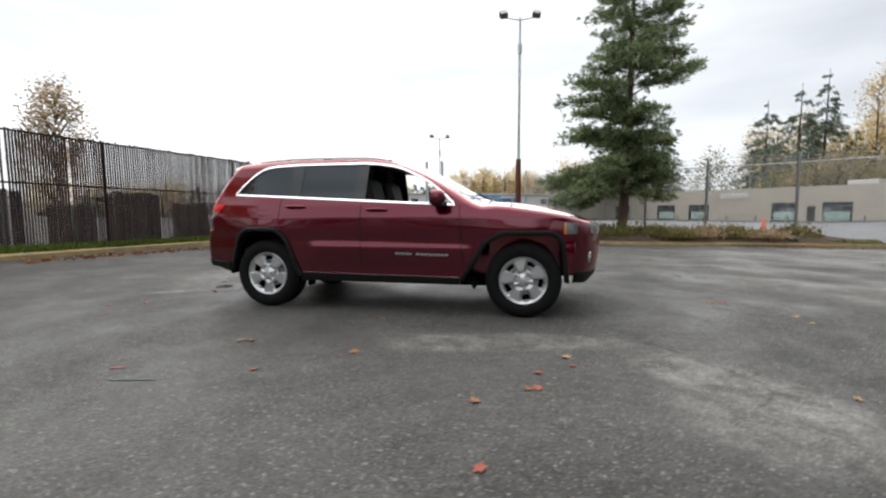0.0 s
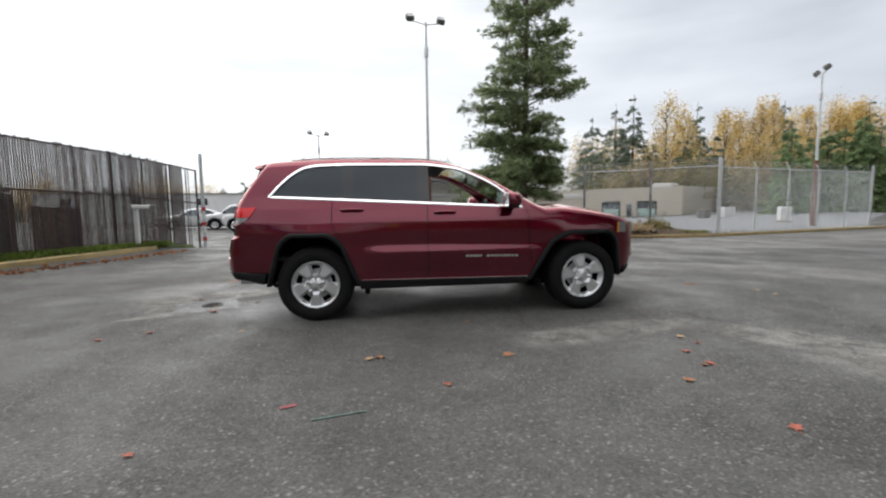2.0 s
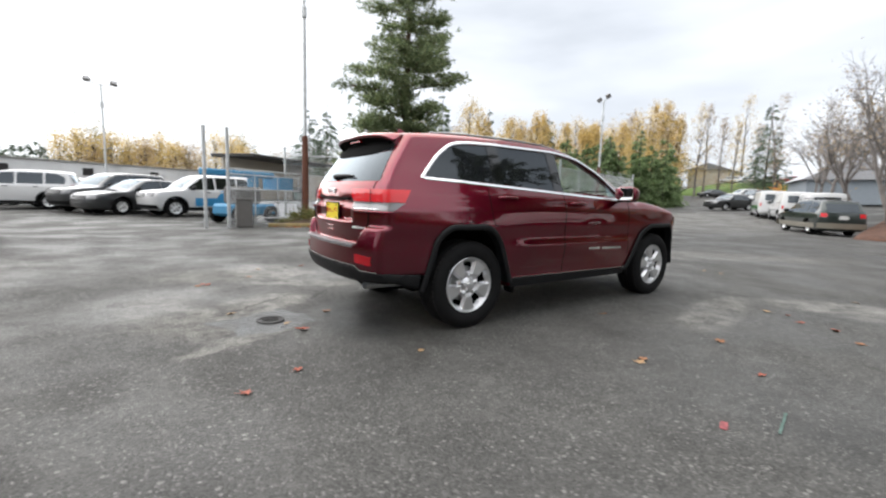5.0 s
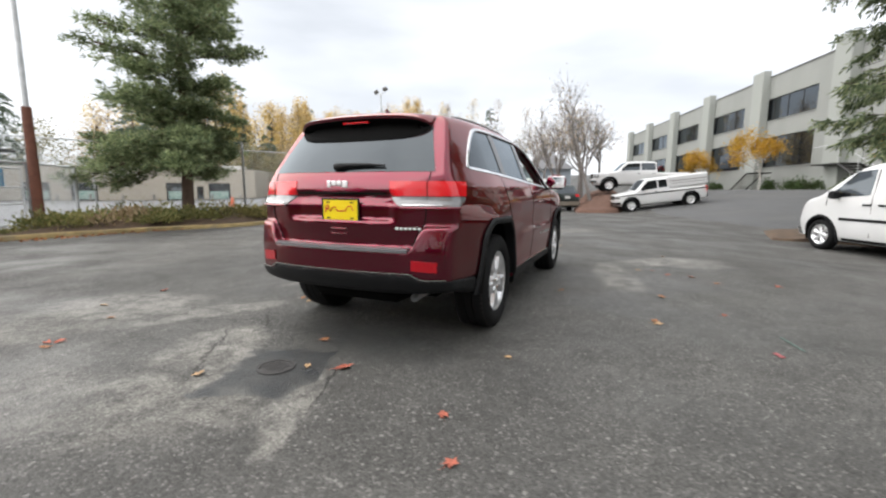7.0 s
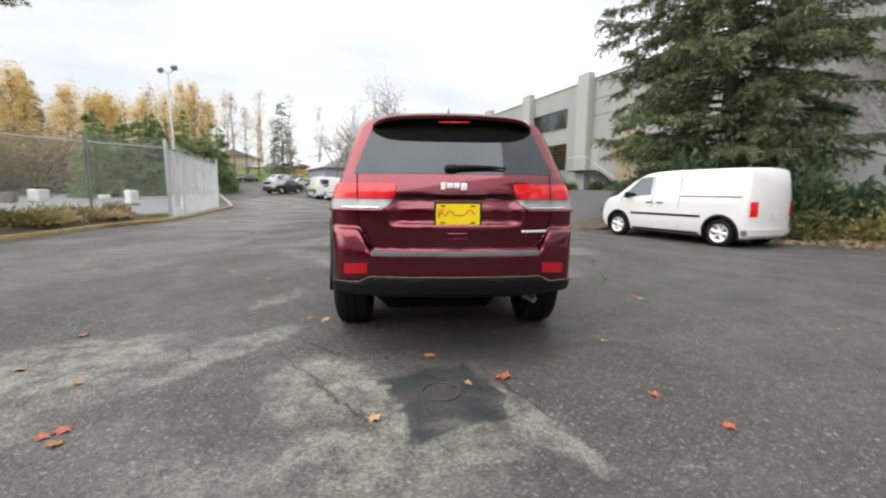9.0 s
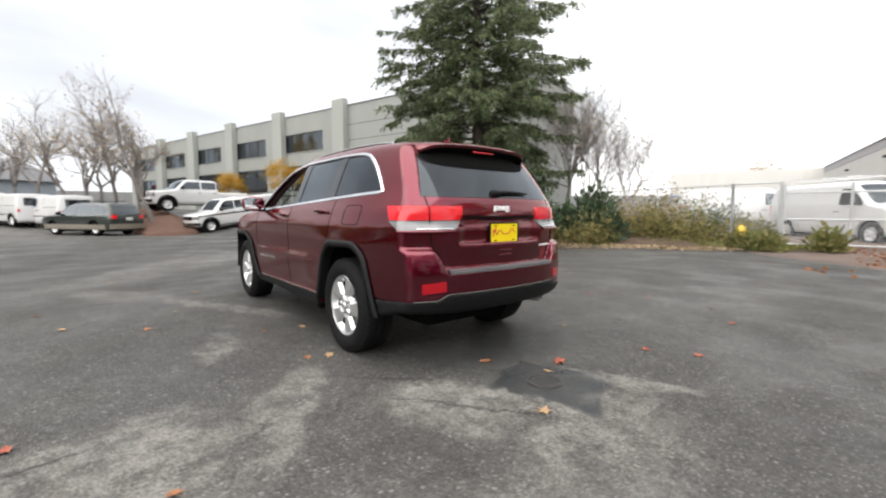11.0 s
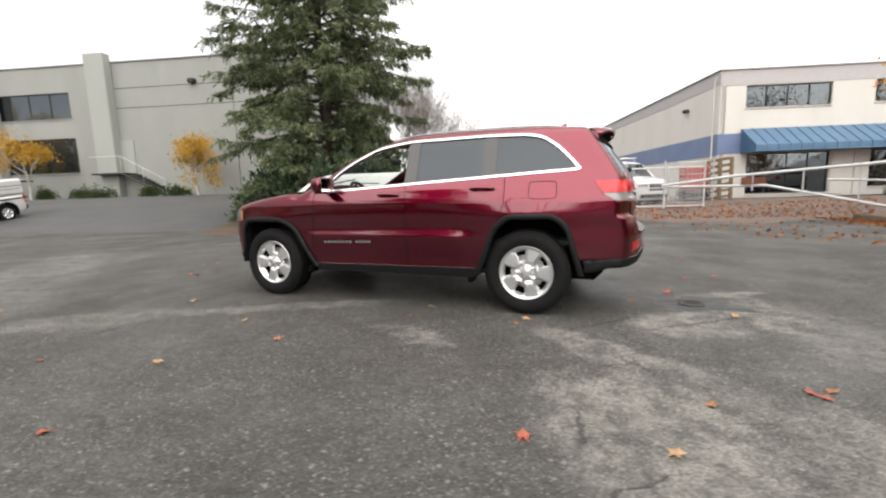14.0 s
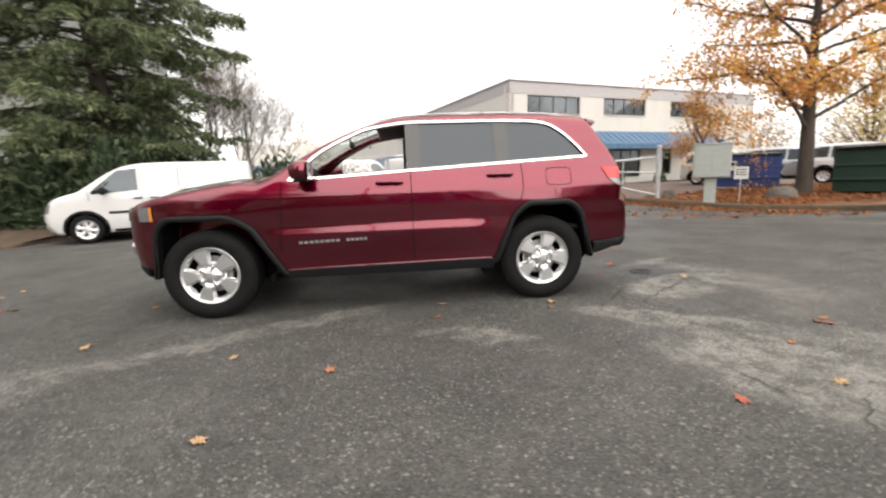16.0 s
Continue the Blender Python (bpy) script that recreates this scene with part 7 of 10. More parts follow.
def vehicle_wheel(r, rim, m):
    key = (round(r, 3), round(rim, 3), m.name)
    if key not in WHEELS:
        WHEELS[key] = wheel_meshes(r, 0.21, rim, "small_", 6, m, fine=0.45)
    return WHEELS[key]


PLAN = [(-2.7, 0.82), (-2.3, 0.93), (-1.9, 0.98), (-1.3, 1.0), (1.2, 1.0), (1.8, 0.97), (2.1, 0.90), (2.35, 0.78), (2.8, 0.6)]
VAN = dict(top=[(-2.4, 1.74), (-2.15, 1.80), (-1.5, 1.83), (-0.5, 1.83), (0.25, 1.81), (0.62, 1.75), (0.95, 1.60), (1.42, 1.28), (1.55, 1.20), (1.85, 1.11), (2.1, 1.01), (2.25, 0.88), (2.5, 0.6)],
           side=[(0.2, 0.80), (0.35, 0.86), (0.6, 0.895), (0.95, 0.90), (1.15, 0.885), (1.4, 0.84), (1.8, 0.775), (1.95, 0.70), (2.1, 0.55)],
           plan=PLAN, tail=[(0.2, -2.07), (0.4, -2.16), (0.9, -2.16), (1.5, -2.11), (1.9, -2.02), (2.1, -1.9)], nose=[(0.2, 2.1), (0.4, 2.26), (0.6, 2.3), (0.8, 2.26), (1.0, 2.15), (1.3, 1.8)],
           low=0.22, r=0.325, rim=0.21, rim_mat=M_ALLOY, axles=(1.455, -1.455), track=0.87, flare=M_BLACKPLASTIC,
           panes=[(0.40, 1.28, [(0.4, 1.17), (1.28, 1.10)], [(0.4, 1.66), (0.78, 1.62), (1.28, 1.16)])],
           strips=[(-1.0, 1.0, 0.655, 0.71, M_BLACKPLASTIC), (0.335, 0.345, 0.36, 1.66, M_GREYTRIM), (-0.43, -0.42, 0.36, 1.70, M_GREYTRIM), (1.325, 1.335, 0.95, 1.16, M_GREYTRIM), (-2.05, -1.93, 0.30, 0.42, M_GREYTRIM), (-1.9, -0.45, 1.145, 1.165, M_BLACKPLASTIC), (-0.95, 0.95, 0.24, 0.30, M_BLACKPLASTIC)], handles=(0.42, 0.10), handle_z=0.98, mirror=(1.05, 1.12),
           tail_lamp=(0.62, 0.80, 0.72, 1.05, M_REDLENS), head_lamp=(0.42, 0.80, 0.72, 0.92), screen=(0.72, 1.42, 0.62), bumper=(0.30, 0.44, M_WHITEPAINT), plate_z=0.75, grille=(0.55, 0.70, 0.5))
left = np.array((-math.sin(radians(21.5)), math.cos(radians(21.5))))
vm = np.array((5.486, -6.213)) - left * 0.87
vehicle("cargo_van", "white compact cargo van parked before dark junipers", "van", VAN, M_WHITEPAINT, (vm[0], vm[1], float(ground_z(vm[0], vm[1]))), 21.5, cell=0.036)

PICK = dict(top=[(-2.8, 1.04), (-1.0, 1.05), (-0.45, 1.06), (-0.42, 1.60), (-0.2, 1.66), (0.45, 1.66), (0.62, 1.60), (0.95, 1.30), (1.18, 1.10), (1.4, 1.07), (2.0, 1.0), (2.25, 0.93), (2.6, 0.7)],
            side=[(0.3, 0.80), (0.5, 0.86), (0.8, 0.88), (1.05, 0.86), (1.2, 0.80), (1.65, 0.66), (1.75, 0.55)], plan=PLAN,
            tail=[(0.3, -2.35), (0.5, -2.42), (1.1, -2.42), (1.7, -2.4)], nose=[(0.3, 2.02), (0.5, 2.16), (0.8, 2.18), (1.0, 2.12), (1.2, 1.95)], low=0.34, r=0.35, rim=0.2, axles=(1.45, -1.5), track=0.82,
            flare=M_BLACKPLASTIC, panes=[(0.10, 0.92, [(0.1, 1.10), (0.92, 1.08)], [(0.1, 1.54), (0.55, 1.52), (0.92, 1.16)]), (-0.38, 0.04, 1.12, 1.52)], strips=[(-2.45, 2.0, 0.86, 0.91, M_GLOSSBLACK)],
            handles=(0.2,), handle_z=0.96, mirror=(0.85, 1.1), tail_lamp=(0.70, 0.82, 0.7, 1.0, M_REDLENS), head_lamp=(0.5, 0.8, 0.75, 0.92), screen=(0.62, 1.14, 0.58), bumper=(0.45, 0.58, M_GLOSSBLACK), plate_z=0.55, grille=(0.72, 0.92, 0.45))
pick, pb = vehicle("pickup_truck", "white pickup truck with a white canopy and dark stripe", "pickup truck", PICK, M_WHITEPAINT, (20.95, -3.15, 0.22), 107, tilt=(7.0, 0))
can = thing("truck_canopy", "white fibreglass canopy on the pickup bed", "canopy")
can.matrix_world = pick.matrix_world.copy()
part("shell", Geo().box((-1.42, 0, 1.36), (1.96, 1.60, 0.62), 0.07), M_WHITEPAINT, can)
for s in (-1, 1):
    part("panel_line", Geo().box((-1.42, s * 0.803, 1.40), (1.8, 0.012, 0.03)), M_GREYTRIM, can)
    part("side_hatch", Geo().box((-1.42, s * 0.803, 1.27), (1.6, 0.012, 0.02)), M_GREYTRIM, can)
BIG = dict(PICK)
BIG.update(top=[(-3.2, 1.22), (-1.2, 1.22), (-0.95, 1.24), (-0.92, 1.82), (-0.7, 1.90), (0.6, 1.90), (0.85, 1.82), (1.25, 1.45), (1.45, 1.30), (1.7, 1.26), (2.4, 1.2), (2.65, 1.1), (3.0, 0.8)],
           side=[(0.4, 0.88), (0.6, 0.96), (1.0, 0.98), (1.25, 0.95), (1.4, 0.88), (1.9, 0.72), (2.0, 0.6)], plan=[(-3.3, 0.9), (-2.9, 0.97), (-2.2, 1.0), (1.8, 1.0), (2.3, 0.95), (2.7, 0.85), (3.1, 0.7)],
           tail=[(0.4, -2.95), (0.6, -3.0), (1.3, -3.0), (1.9, -3.0)], nose=[(0.4, 2.65), (0.6, 2.8), (1.0, 2.82), (1.2, 2.75), (1.4, 2.5)], low=0.42, r=0.41, rim=0.24, axles=(1.85, -1.85), track=0.88, bed=(-2.9, -1.0, 0.75),
           panes=[(0.05, 1.15, [(0.05, 1.32), (1.15, 1.30)], [(0.05, 1.76), (0.75, 1.74), (1.15, 1.40)]), (-0.85, -0.03, 1.33, 1.76)], strips=[], handles=(0.15, -0.75), handle_z=1.12, mirror=(1.05, 1.32),
           tail_lamp=(0.8, 0.92, 0.85, 1.15, M_REDLENS), head_lamp=(0.55, 0.9, 0.85, 1.1), screen=(0.85, 1.42, 0.66), bumper=(0.55, 0.7, M_GLOSSBLACK), plate_z=0.65, grille=(0.8, 1.12, 0.5))
vehicle("pickup_truck", "large white crew-cab pickup truck on the upper bank", "pickup truck", BIG, M_WHITEPAINT, (25.6, -2.2, 1.12), 104)

WAG = dict(top=[(-2.5, 1.36), (-2.2, 1.46), (-1.6, 1.53), (-0.6, 1.55), (0.1, 1.52), (0.45, 1.42), (0.85, 1.18), (1.1, 1.03), (1.5, 0.98), (2.0, 0.90), (2.3, 0.78), (2.6, 0.5)],
           side=[(0.2, 0.76), (0.35, 0.84), (0.7, 0.885), (0.92, 0.87), (1.05, 0.80), (1.45, 0.64), (1.6, 0.5)], plan=PLAN, tail=[(0.2, -2.3), (0.4, -2.4), (0.75, -2.42), (0.95, -2.38), (1.4, -2.1), (1.6, -1.95)],
           nose=[(0.2, 2.2), (0.4, 2.38), (0.6, 2.4), (0.75, 2.34), (1.0, 2.0)], low=0.22, r=0.33, rim=0.2, axles=(1.33, -1.33), track=0.79,
           panes=[(-2.0, -1.25, 0.97, [(-2.0, 1.25), (-1.7, 1.40), (-1.25, 1.44)]), (-1.18, -0.30, 0.96, 1.45), (-0.22, 0.92, 0.95, [(-0.22, 1.45), (0.2, 1.42), (0.92, 1.0)])],
           strips=[(-2.0, 2.0, 0.30, 0.52, M_GOLDPAINT)], handles=(-0.95, 0.05), handle_z=0.84, mirror=(0.75, 0.98), tail_lamp=(0.55, 0.76, 0.80, 0.96, M_REDLENS), head_lamp=(0.42, 0.76, 0.62, 0.76), screen=(0.38, 1.06, 0.58), rear_window=(1.0, 1.38, 0.55), bumper=(0.32, 0.55, M_GOLDPAINT), plate_z=0.78, grille=(0.6, 0.74, 0.36))
wag, wb = vehicle("station_wagon", "dark grey station wagon with sand-coloured lower panels", "car", WAG, M_GREENPAINT, (22.2, 2.75, 0.0), 35)
part("roof_box", Geo().tube([(-1.6, 0.5, 1.60), (0.2, 0.5, 1.60)], 0.02, 6).tube([(-1.6, -0.5, 1.60), (0.2, -0.5, 1.60)], 0.02, 6), M_BLACKPLASTIC, wag, "black roof rails")

SUV = dict(top=[(-2.4, 1.55), (-2.1, 1.64), (-1.5, 1.69), (-0.5, 1.70), (0.1, 1.66), (0.4, 1.56), (0.8, 1.28), (1.0, 1.12), (1.4, 1.07), (1.9, 1.0), (2.1, 0.92), (2.5, 0.6)],
           side=[(0.25, 0.78), (0.4, 0.87), (0.75, 0.91), (1.0, 0.90), (1.15, 0.83), (1.6, 0.68), (1.75, 0.55)], plan=PLAN, tail=[(0.25, -2.1), (0.4, -2.2), (0.8, -2.22), (1.1, -2.16), (1.6, -1.98), (1.8, -1.9)],
           nose=[(0.25, 2.0), (0.45, 2.15), (0.75, 2.2), (0.95, 2.12), (1.2, 1.8)], low=0.26, r=0.35, rim=0.215, axles=(1.29, -1.29), track=0.83, flare=M_BLACKPLASTIC,
           panes=[(-1.85, -1.2, 1.12, [(-1.85, 1.40), (-1.6, 1.55), (-1.2, 1.58)]), (-1.12, -0.28, 1.10, 1.58), (-0.2, 0.82, 1.08, [(-0.2, 1.58), (0.25, 1.54), (0.82, 1.16)])], strips=[(-1.0, 1.0, 0.28, 0.38, M_BLACKPLASTIC)],
           handles=(-0.9, 0.08), handle_z=0.98, mirror=(0.66, 1.1), tail_lamp=(0.62, 0.8, 0.88, 1.08, M_REDLENS), head_lamp=(0.45, 0.78, 0.78, 0.94), screen=(0.38, 0.97, 0.6), rear_window=(1.18, 1.55, 0.58), bumper=(0.32, 0.46, M_BLACKPLASTIC), plate_z=0.7, grille=(0.75, 0.92, 0.4))
vehicle("sport_utility_vehicle", "white boxy sport utility vehicle with black sills parked in the lot", "car", SUV, M_WHITEPAINT, (-8.4, 22.2, 0), 173, "cars parked in the lot")
vehicle("sport_utility_vehicle", "white and blue sport utility vehicle with a wrapped door", "car", SUV, M_WHITEPAINT, (-1.9, 16.9, 0), 200, "cars parked in the lot")
wrap = thing("door_wrap", "bright blue vinyl wrap on the car's side", "vinyl wrap", at=(-1.9, 16.9, 0), rz=200)
part("film", slab(Geo(), *side_grid(-1.0, 0.6, lambda x: np.full_like(x, 0.42), lambda x: 0.75 + 0.3 * (x < -0.3) + 0.0 * x, 0.008, 12, 4, width=lambda x, z: tri_interp(z, *zip(*SUV["side"])) * tri_interp(x, *zip(*PLAN))), 0.006, 1), mat("blue_vinyl", (0.05, 0.32, 0.62), 0.4, vary=0.05), wrap)
SED = dict(WAG)
SED.update(top=[(-2.5, 1.0), (-2.1, 1.06), (-1.6, 1.12), (-1.2, 1.32), (-0.8, 1.42), (-0.2, 1.45), (0.2, 1.42), (0.6, 1.25), (1.0, 1.02), (1.1, 0.98), (1.6, 0.93), (2.1, 0.84), (2.4, 0.7), (2.6, 0.5)],
           tail=[(0.2, -2.3), (0.4, -2.4), (0.75, -2.42), (1.0, -2.36), (1.4, -2.2)], panes=[(-1.25, -0.35, 0.95, [(-1.25, 1.10), (-0.8, 1.34), (-0.35, 1.37)]), (-0.27, 0.85, 0.94, [(-0.27, 1.37), (0.25, 1.34), (0.85, 1.0)])],
           strips=[], screen=(0.25, 0.98, 0.58), bumper=(0.3, 0.45, M_GREYPAINT))
SED.pop("rear_window")
for i, (x, y, rz, m, lab) in enumerate(((-3.9, 18.6, 215, M_GREYPAINT, "dark grey car with a yellow front plate in the lot"), (-5.0, 20.2, 215, M_GREYPAINT, "black car parked nose out in the lot"),
                                        (-6.6, 24.5, 212, M_WHITEPAINT, "white car parked in the back row of the lot"), (-8.4, 27.0, 212, M_SILVERPAINT, "silver car parked in the back row of the lot"), (-11.2, 26.0, 200, M_WHITEPAINT, "white car behind the brown fence"),
                                        (-14.2, 26.6, 210, M_WHITEPAINT, "white car parked in the back row of the lot"))):
    vehicle("parked_car", lab, "car", SUV if i in (1, 4) else SED, m, (x, y, 0), rz, "cars parked in the lot", cell=0.075)
vehicle("sedan", "dark grey sedan standing on the road", "car", SED, M_GREYPAINT, (40.3, 13.6, float(ground_z(40.3, 13.6))), 160, cell=0.06)
M_GREENSTRIPE = paint("green_stripe_paint", (0.10, 0.30, 0.08))
RVAN = dict(VAN, rear_window=(1.15, 1.58, 0.55), tail_lamp=(0.72, 0.80, 0.78, 0.98, M_REDLENS))
vehicle("cargo_van", "plain white cargo van parked at the roadside", "van", RVAN, M_WHITEPAINT, (27.9, 4.2, float(ground_z(27.9, 4.2))), 24, "vans at the roadside", cell=0.05)
vehicle("cargo_van", "plain white cargo van parked at the roadside", "van", RVAN, M_WHITEPAINT, (30.2, 6.1, float(ground_z(30.2, 6.1))), 26, "vans at the roadside", cell=0.05)
BUS = dict(RVAN, strips=[(-1.9, 1.9, 0.55, 0.80, M_GREENSTRIPE)])
vehicle("small_bus", "white minibus with a green stripe at the roadside", "minibus", BUS, M_WHITEPAINT, (33.6, 8.4, float(ground_z(33.6, 8.4))), 26, cell=0.05)
for i, (x, y, m) in enumerate(((78, 31.5, M_GREYPAINT), (64, 21.5, M_WHITEPAINT), (60, 19, M_WHITEPAINT), (57, 17.5, M_GREYPAINT), (53, 15.5, M_WHITEPAINT), (98, 30, M_WHITEPAINT), (100, 34, M_SILVERPAINT), (101, 38, M_WHITEPAINT), (97, 26, M_REDSTRIPE))):
    lift = 2.3 if x > 90 else 0.0
    vehicle("distant_car", ("grey" if m in (M_GREYPAINT,) else "red" if m is M_REDSTRIPE else "pale") + " car parked far up the road", "car", SUV if i % 2 else SED, m, (x, y, float(ground_z(x, y)) + lift), 150 if x < 90 else 100, "cars up the road", cell=0.14)
EXP = dict(VAN)
EXP.update(top=[(-3.0, 1.95), (-2.6, 2.02), (-1.5, 2.06), (0.6, 2.06), (0.95, 1.98), (1.4, 1.6), (1.65, 1.36), (1.8, 1.30), (2.3, 1.2), (2.5, 1.05), (2.9, 0.7)],
           side=[(0.25, 0.86), (0.4, 0.95), (0.9, 1.0), (1.25, 0.98), (1.5, 0.93), (1.9, 0.84), (2.05, 0.7)], plan=[(-3.0, 0.9), (-2.6, 0.97), (-2, 1.0), (1.6, 1.0), (2.2, 0.94), (2.6, 0.84), (3, 0.7)],
           tail=[(0.25, -2.75), (0.4, -2.85), (1.2, -2.85), (2.0, -2.75)], nose=[(0.25, 2.4), (0.45, 2.56), (0.9, 2.58), (1.1, 2.5), (1.4, 2.2)], low=0.3, r=0.37, axles=(1.75, -1.75), track=0.9,
           panes=[(0.62, 1.5, [(0.62, 1.28), (1.5, 1.24)], [(0.62, 1.80), (1.0, 1.78), (1.5, 1.36)])], strips=[], handles=(0.6,), handle_z=1.05, mirror=(1.3, 1.3), tail_lamp=(0.8, 0.95, 0.9, 1.3, M_REDLENS),
           head_lamp=(0.55, 0.9, 0.85, 1.0), screen=(1.05, 1.72, 0.74), bumper=(0.4, 0.55, M_BLACKPLASTIC), plate_z=0.65, grille=(0.7, 1.0, 0.5))
EXP.pop("flare")
vehicle("work_van", "white full-size work van with a roof rack by the building", "van", EXP, M_WHITEPAINT, (-2.0, -17.7, 0.12), 137)
rack = thing("roof_rack", "white ladder rack on the van roof", "roof rack", at=(-2.0, -17.7, 0.12), rz=137)
for x in (-1.8, -0.4, 0.6):
    part("cross_bar", Geo().tube([(x, -0.8, 2.02), (x, -0.75, 2.2), (x, 0.75, 2.2), (x, 0.8, 2.02)], 0.02, 6), M_WHITEPAINT, rack)
for y in (-0.6, 0.0, 0.6):
    part("side_bar", Geo().tube([(-2.2, y, 2.22), (0.9, y, 2.22)], 0.018, 6), M_WHITEPAINT, rack)
vehicle("work_van", "white work van deeper in the yard", "van", EXP, M_WHITEPAINT, (2.2, -21.5, 0.2), 200, cell=0.075)
for x, y, rz, m in ((-16.8, -15.4, 120, M_WHITEPAINT), (-18.6, -13.6, 120, M_SILVERPAINT), (-19.5, -11.2, 118, M_WHITEPAINT)):
    vehicle("parked_car", ("white" if m is M_WHITEPAINT else "silver") + " car parked beyond the orange tree", "car", SUV, m, (x, y, 0.25), rz, "cars by the orange tree", cell=0.075)


# ---- plants ----
M_BARK_PINE = mat("reddish_pine_bark", (0.13, 0.085, 0.06), 0.95, vary=0.4, scale=6, fine=40, bump=0.8, stain=(0.06, 0.045, 0.035), stain_scale=3, stretch=(1, 1, 0.3))
M_BARK = mat("grey_brown_bark", (0.075, 0.06, 0.048), 0.95, vary=0.4, scale=6, fine=40, bump=0.8, stretch=(1, 1, 0.3))
M_BARE = mat("bare_twig_bark", (0.20, 0.178, 0.165), 0.95, vary=0.3, scale=3)
M_BIRCH = mat("white_birch_bark", (0.62, 0.60, 0.56), 0.8, vary=0.2, scale=3, fine=20, stain=(0.08, 0.07, 0.06), stain_scale=4, stain_amount=0.8, stretch=(1, 1, 3))
L_PINE = leaf_mat("pine_needles", (0.10, 0.145, 0.07), (0.38, 0.43, 0.22), (0.22, 0.275, 0.135))
L_SPRUCE = leaf_mat("spruce_needles", (0.054, 0.082, 0.041), (0.284, 0.316, 0.168), (0.126, 0.162, 0.082))
L_JUNIPER = leaf_mat("juniper_sprays", (0.040, 0.066, 0.036), (0.14, 0.19, 0.105), (0.08, 0.118, 0.064))
L_DARKFIR = leaf_mat("dark_fir_needles", (0.085, 0.12, 0.088), (0.20, 0.25, 0.17))
L_YOUNGFIR = leaf_mat("green_fir_needles", (0.145, 0.215, 0.095), (0.33, 0.43, 0.20))
L_ORANGE = leaf_mat("orange_autumn_leaves", (0.66, 0.22, 0.10), (0.82, 0.54, 0.17), (0.76, 0.40, 0.10))
L_YELLOW = leaf_mat("yellow_autumn_leaves", (0.50, 0.28, 0.035), (0.66, 0.42, 0.07), (0.58, 0.33, 0.04))
L_GOLD = leaf_mat("golden_cottonwood_leaves", (0.60, 0.43, 0.15), (0.86, 0.68, 0.30), (0.75, 0.54, 0.20))
L_BROWNISH = leaf_mat("thinning_brown_leaves", (0.36, 0.26, 0.16), (0.58, 0.45, 0.28))
L_SHRUB = leaf_mat("olive_shrub_leaves", (0.13, 0.135, 0.05), (0.42, 0.34, 0.14), (0.25, 0.225, 0.085))
L_GREENBUSH = leaf_mat("clipped_green_leaves", (0.03, 0.06, 0.018), (0.08, 0.12, 0.035))
L_WEED = leaf_mat("weeds_and_grass", (0.13, 0.155, 0.05), (0.38, 0.33, 0.13), (0.22, 0.225, 0.08))
L_LITTER = leaf_mat("fallen_leaves", (0.20, 0.075, 0.03), (0.44, 0.21, 0.09), (0.32, 0.12, 0.045))


def blades(pos, way, length, width, rs, bend=0.3):
    """Bent slivers: each starts at pos, runs along way, of given length and width. Returns a Geo-ready pair."""
    n = len(pos)
    way = way / (np.linalg.norm(way, axis=1, keepdims=True) + 1e-9)
    side = np.cross(way, rs.normal(size=(n, 3)))
    side /= np.linalg.norm(side, axis=1, keepdims=True) + 1e-9
    length, width = np.broadcast_to(length, (n,))[:, None], np.broadcast_to(width, (n,))[:, None]
    mid = pos + way * length * 0.5
    tip = pos + way * length + np.array([0, 0, -1.0]) * length * bend * 0.5
    v = np.stack([pos, mid + side * width / 2, tip, mid - side * width / 2], 1).reshape(-1, 3)
    f = np.arange(4 * n).reshape(-1, 4)
    return v, f


def leaf_part(name, v, f, material, parent, label=""):
    me = bpy.data.meshes.new(name)
    v, f = np.asarray(v, np.float32), np.asarray(f, np.int32)
    k = f.shape[1]
    me.vertices.add(len(v))
    me.vertices.foreach_set("co", v.ravel())
    me.loops.add(f.size)
    me.loops.foreach_set("vertex_index", f.ravel())
    me.polygons.add(len(f))
    me.polygons.foreach_set("loop_start", np.arange(0, f.size, k, dtype=np.int32))
    me.update(calc_edges=True)
    ob = part(name, me, material, parent, label)
    return ob


def limb_path(start, way, length, droop, rs, n=6, wob=0.06):
    p, d = [np.array(start, float)], np.array(way, float)
    d /= np.linalg.norm(d)
    for i in range(n):
        d = d + np.array([0, 0, -droop / n]) + rs.normal(size=3) * wob
        d /= np.linalg.norm(d)
        p.append(p[-1] + d * length / n)
    return np.array(p)


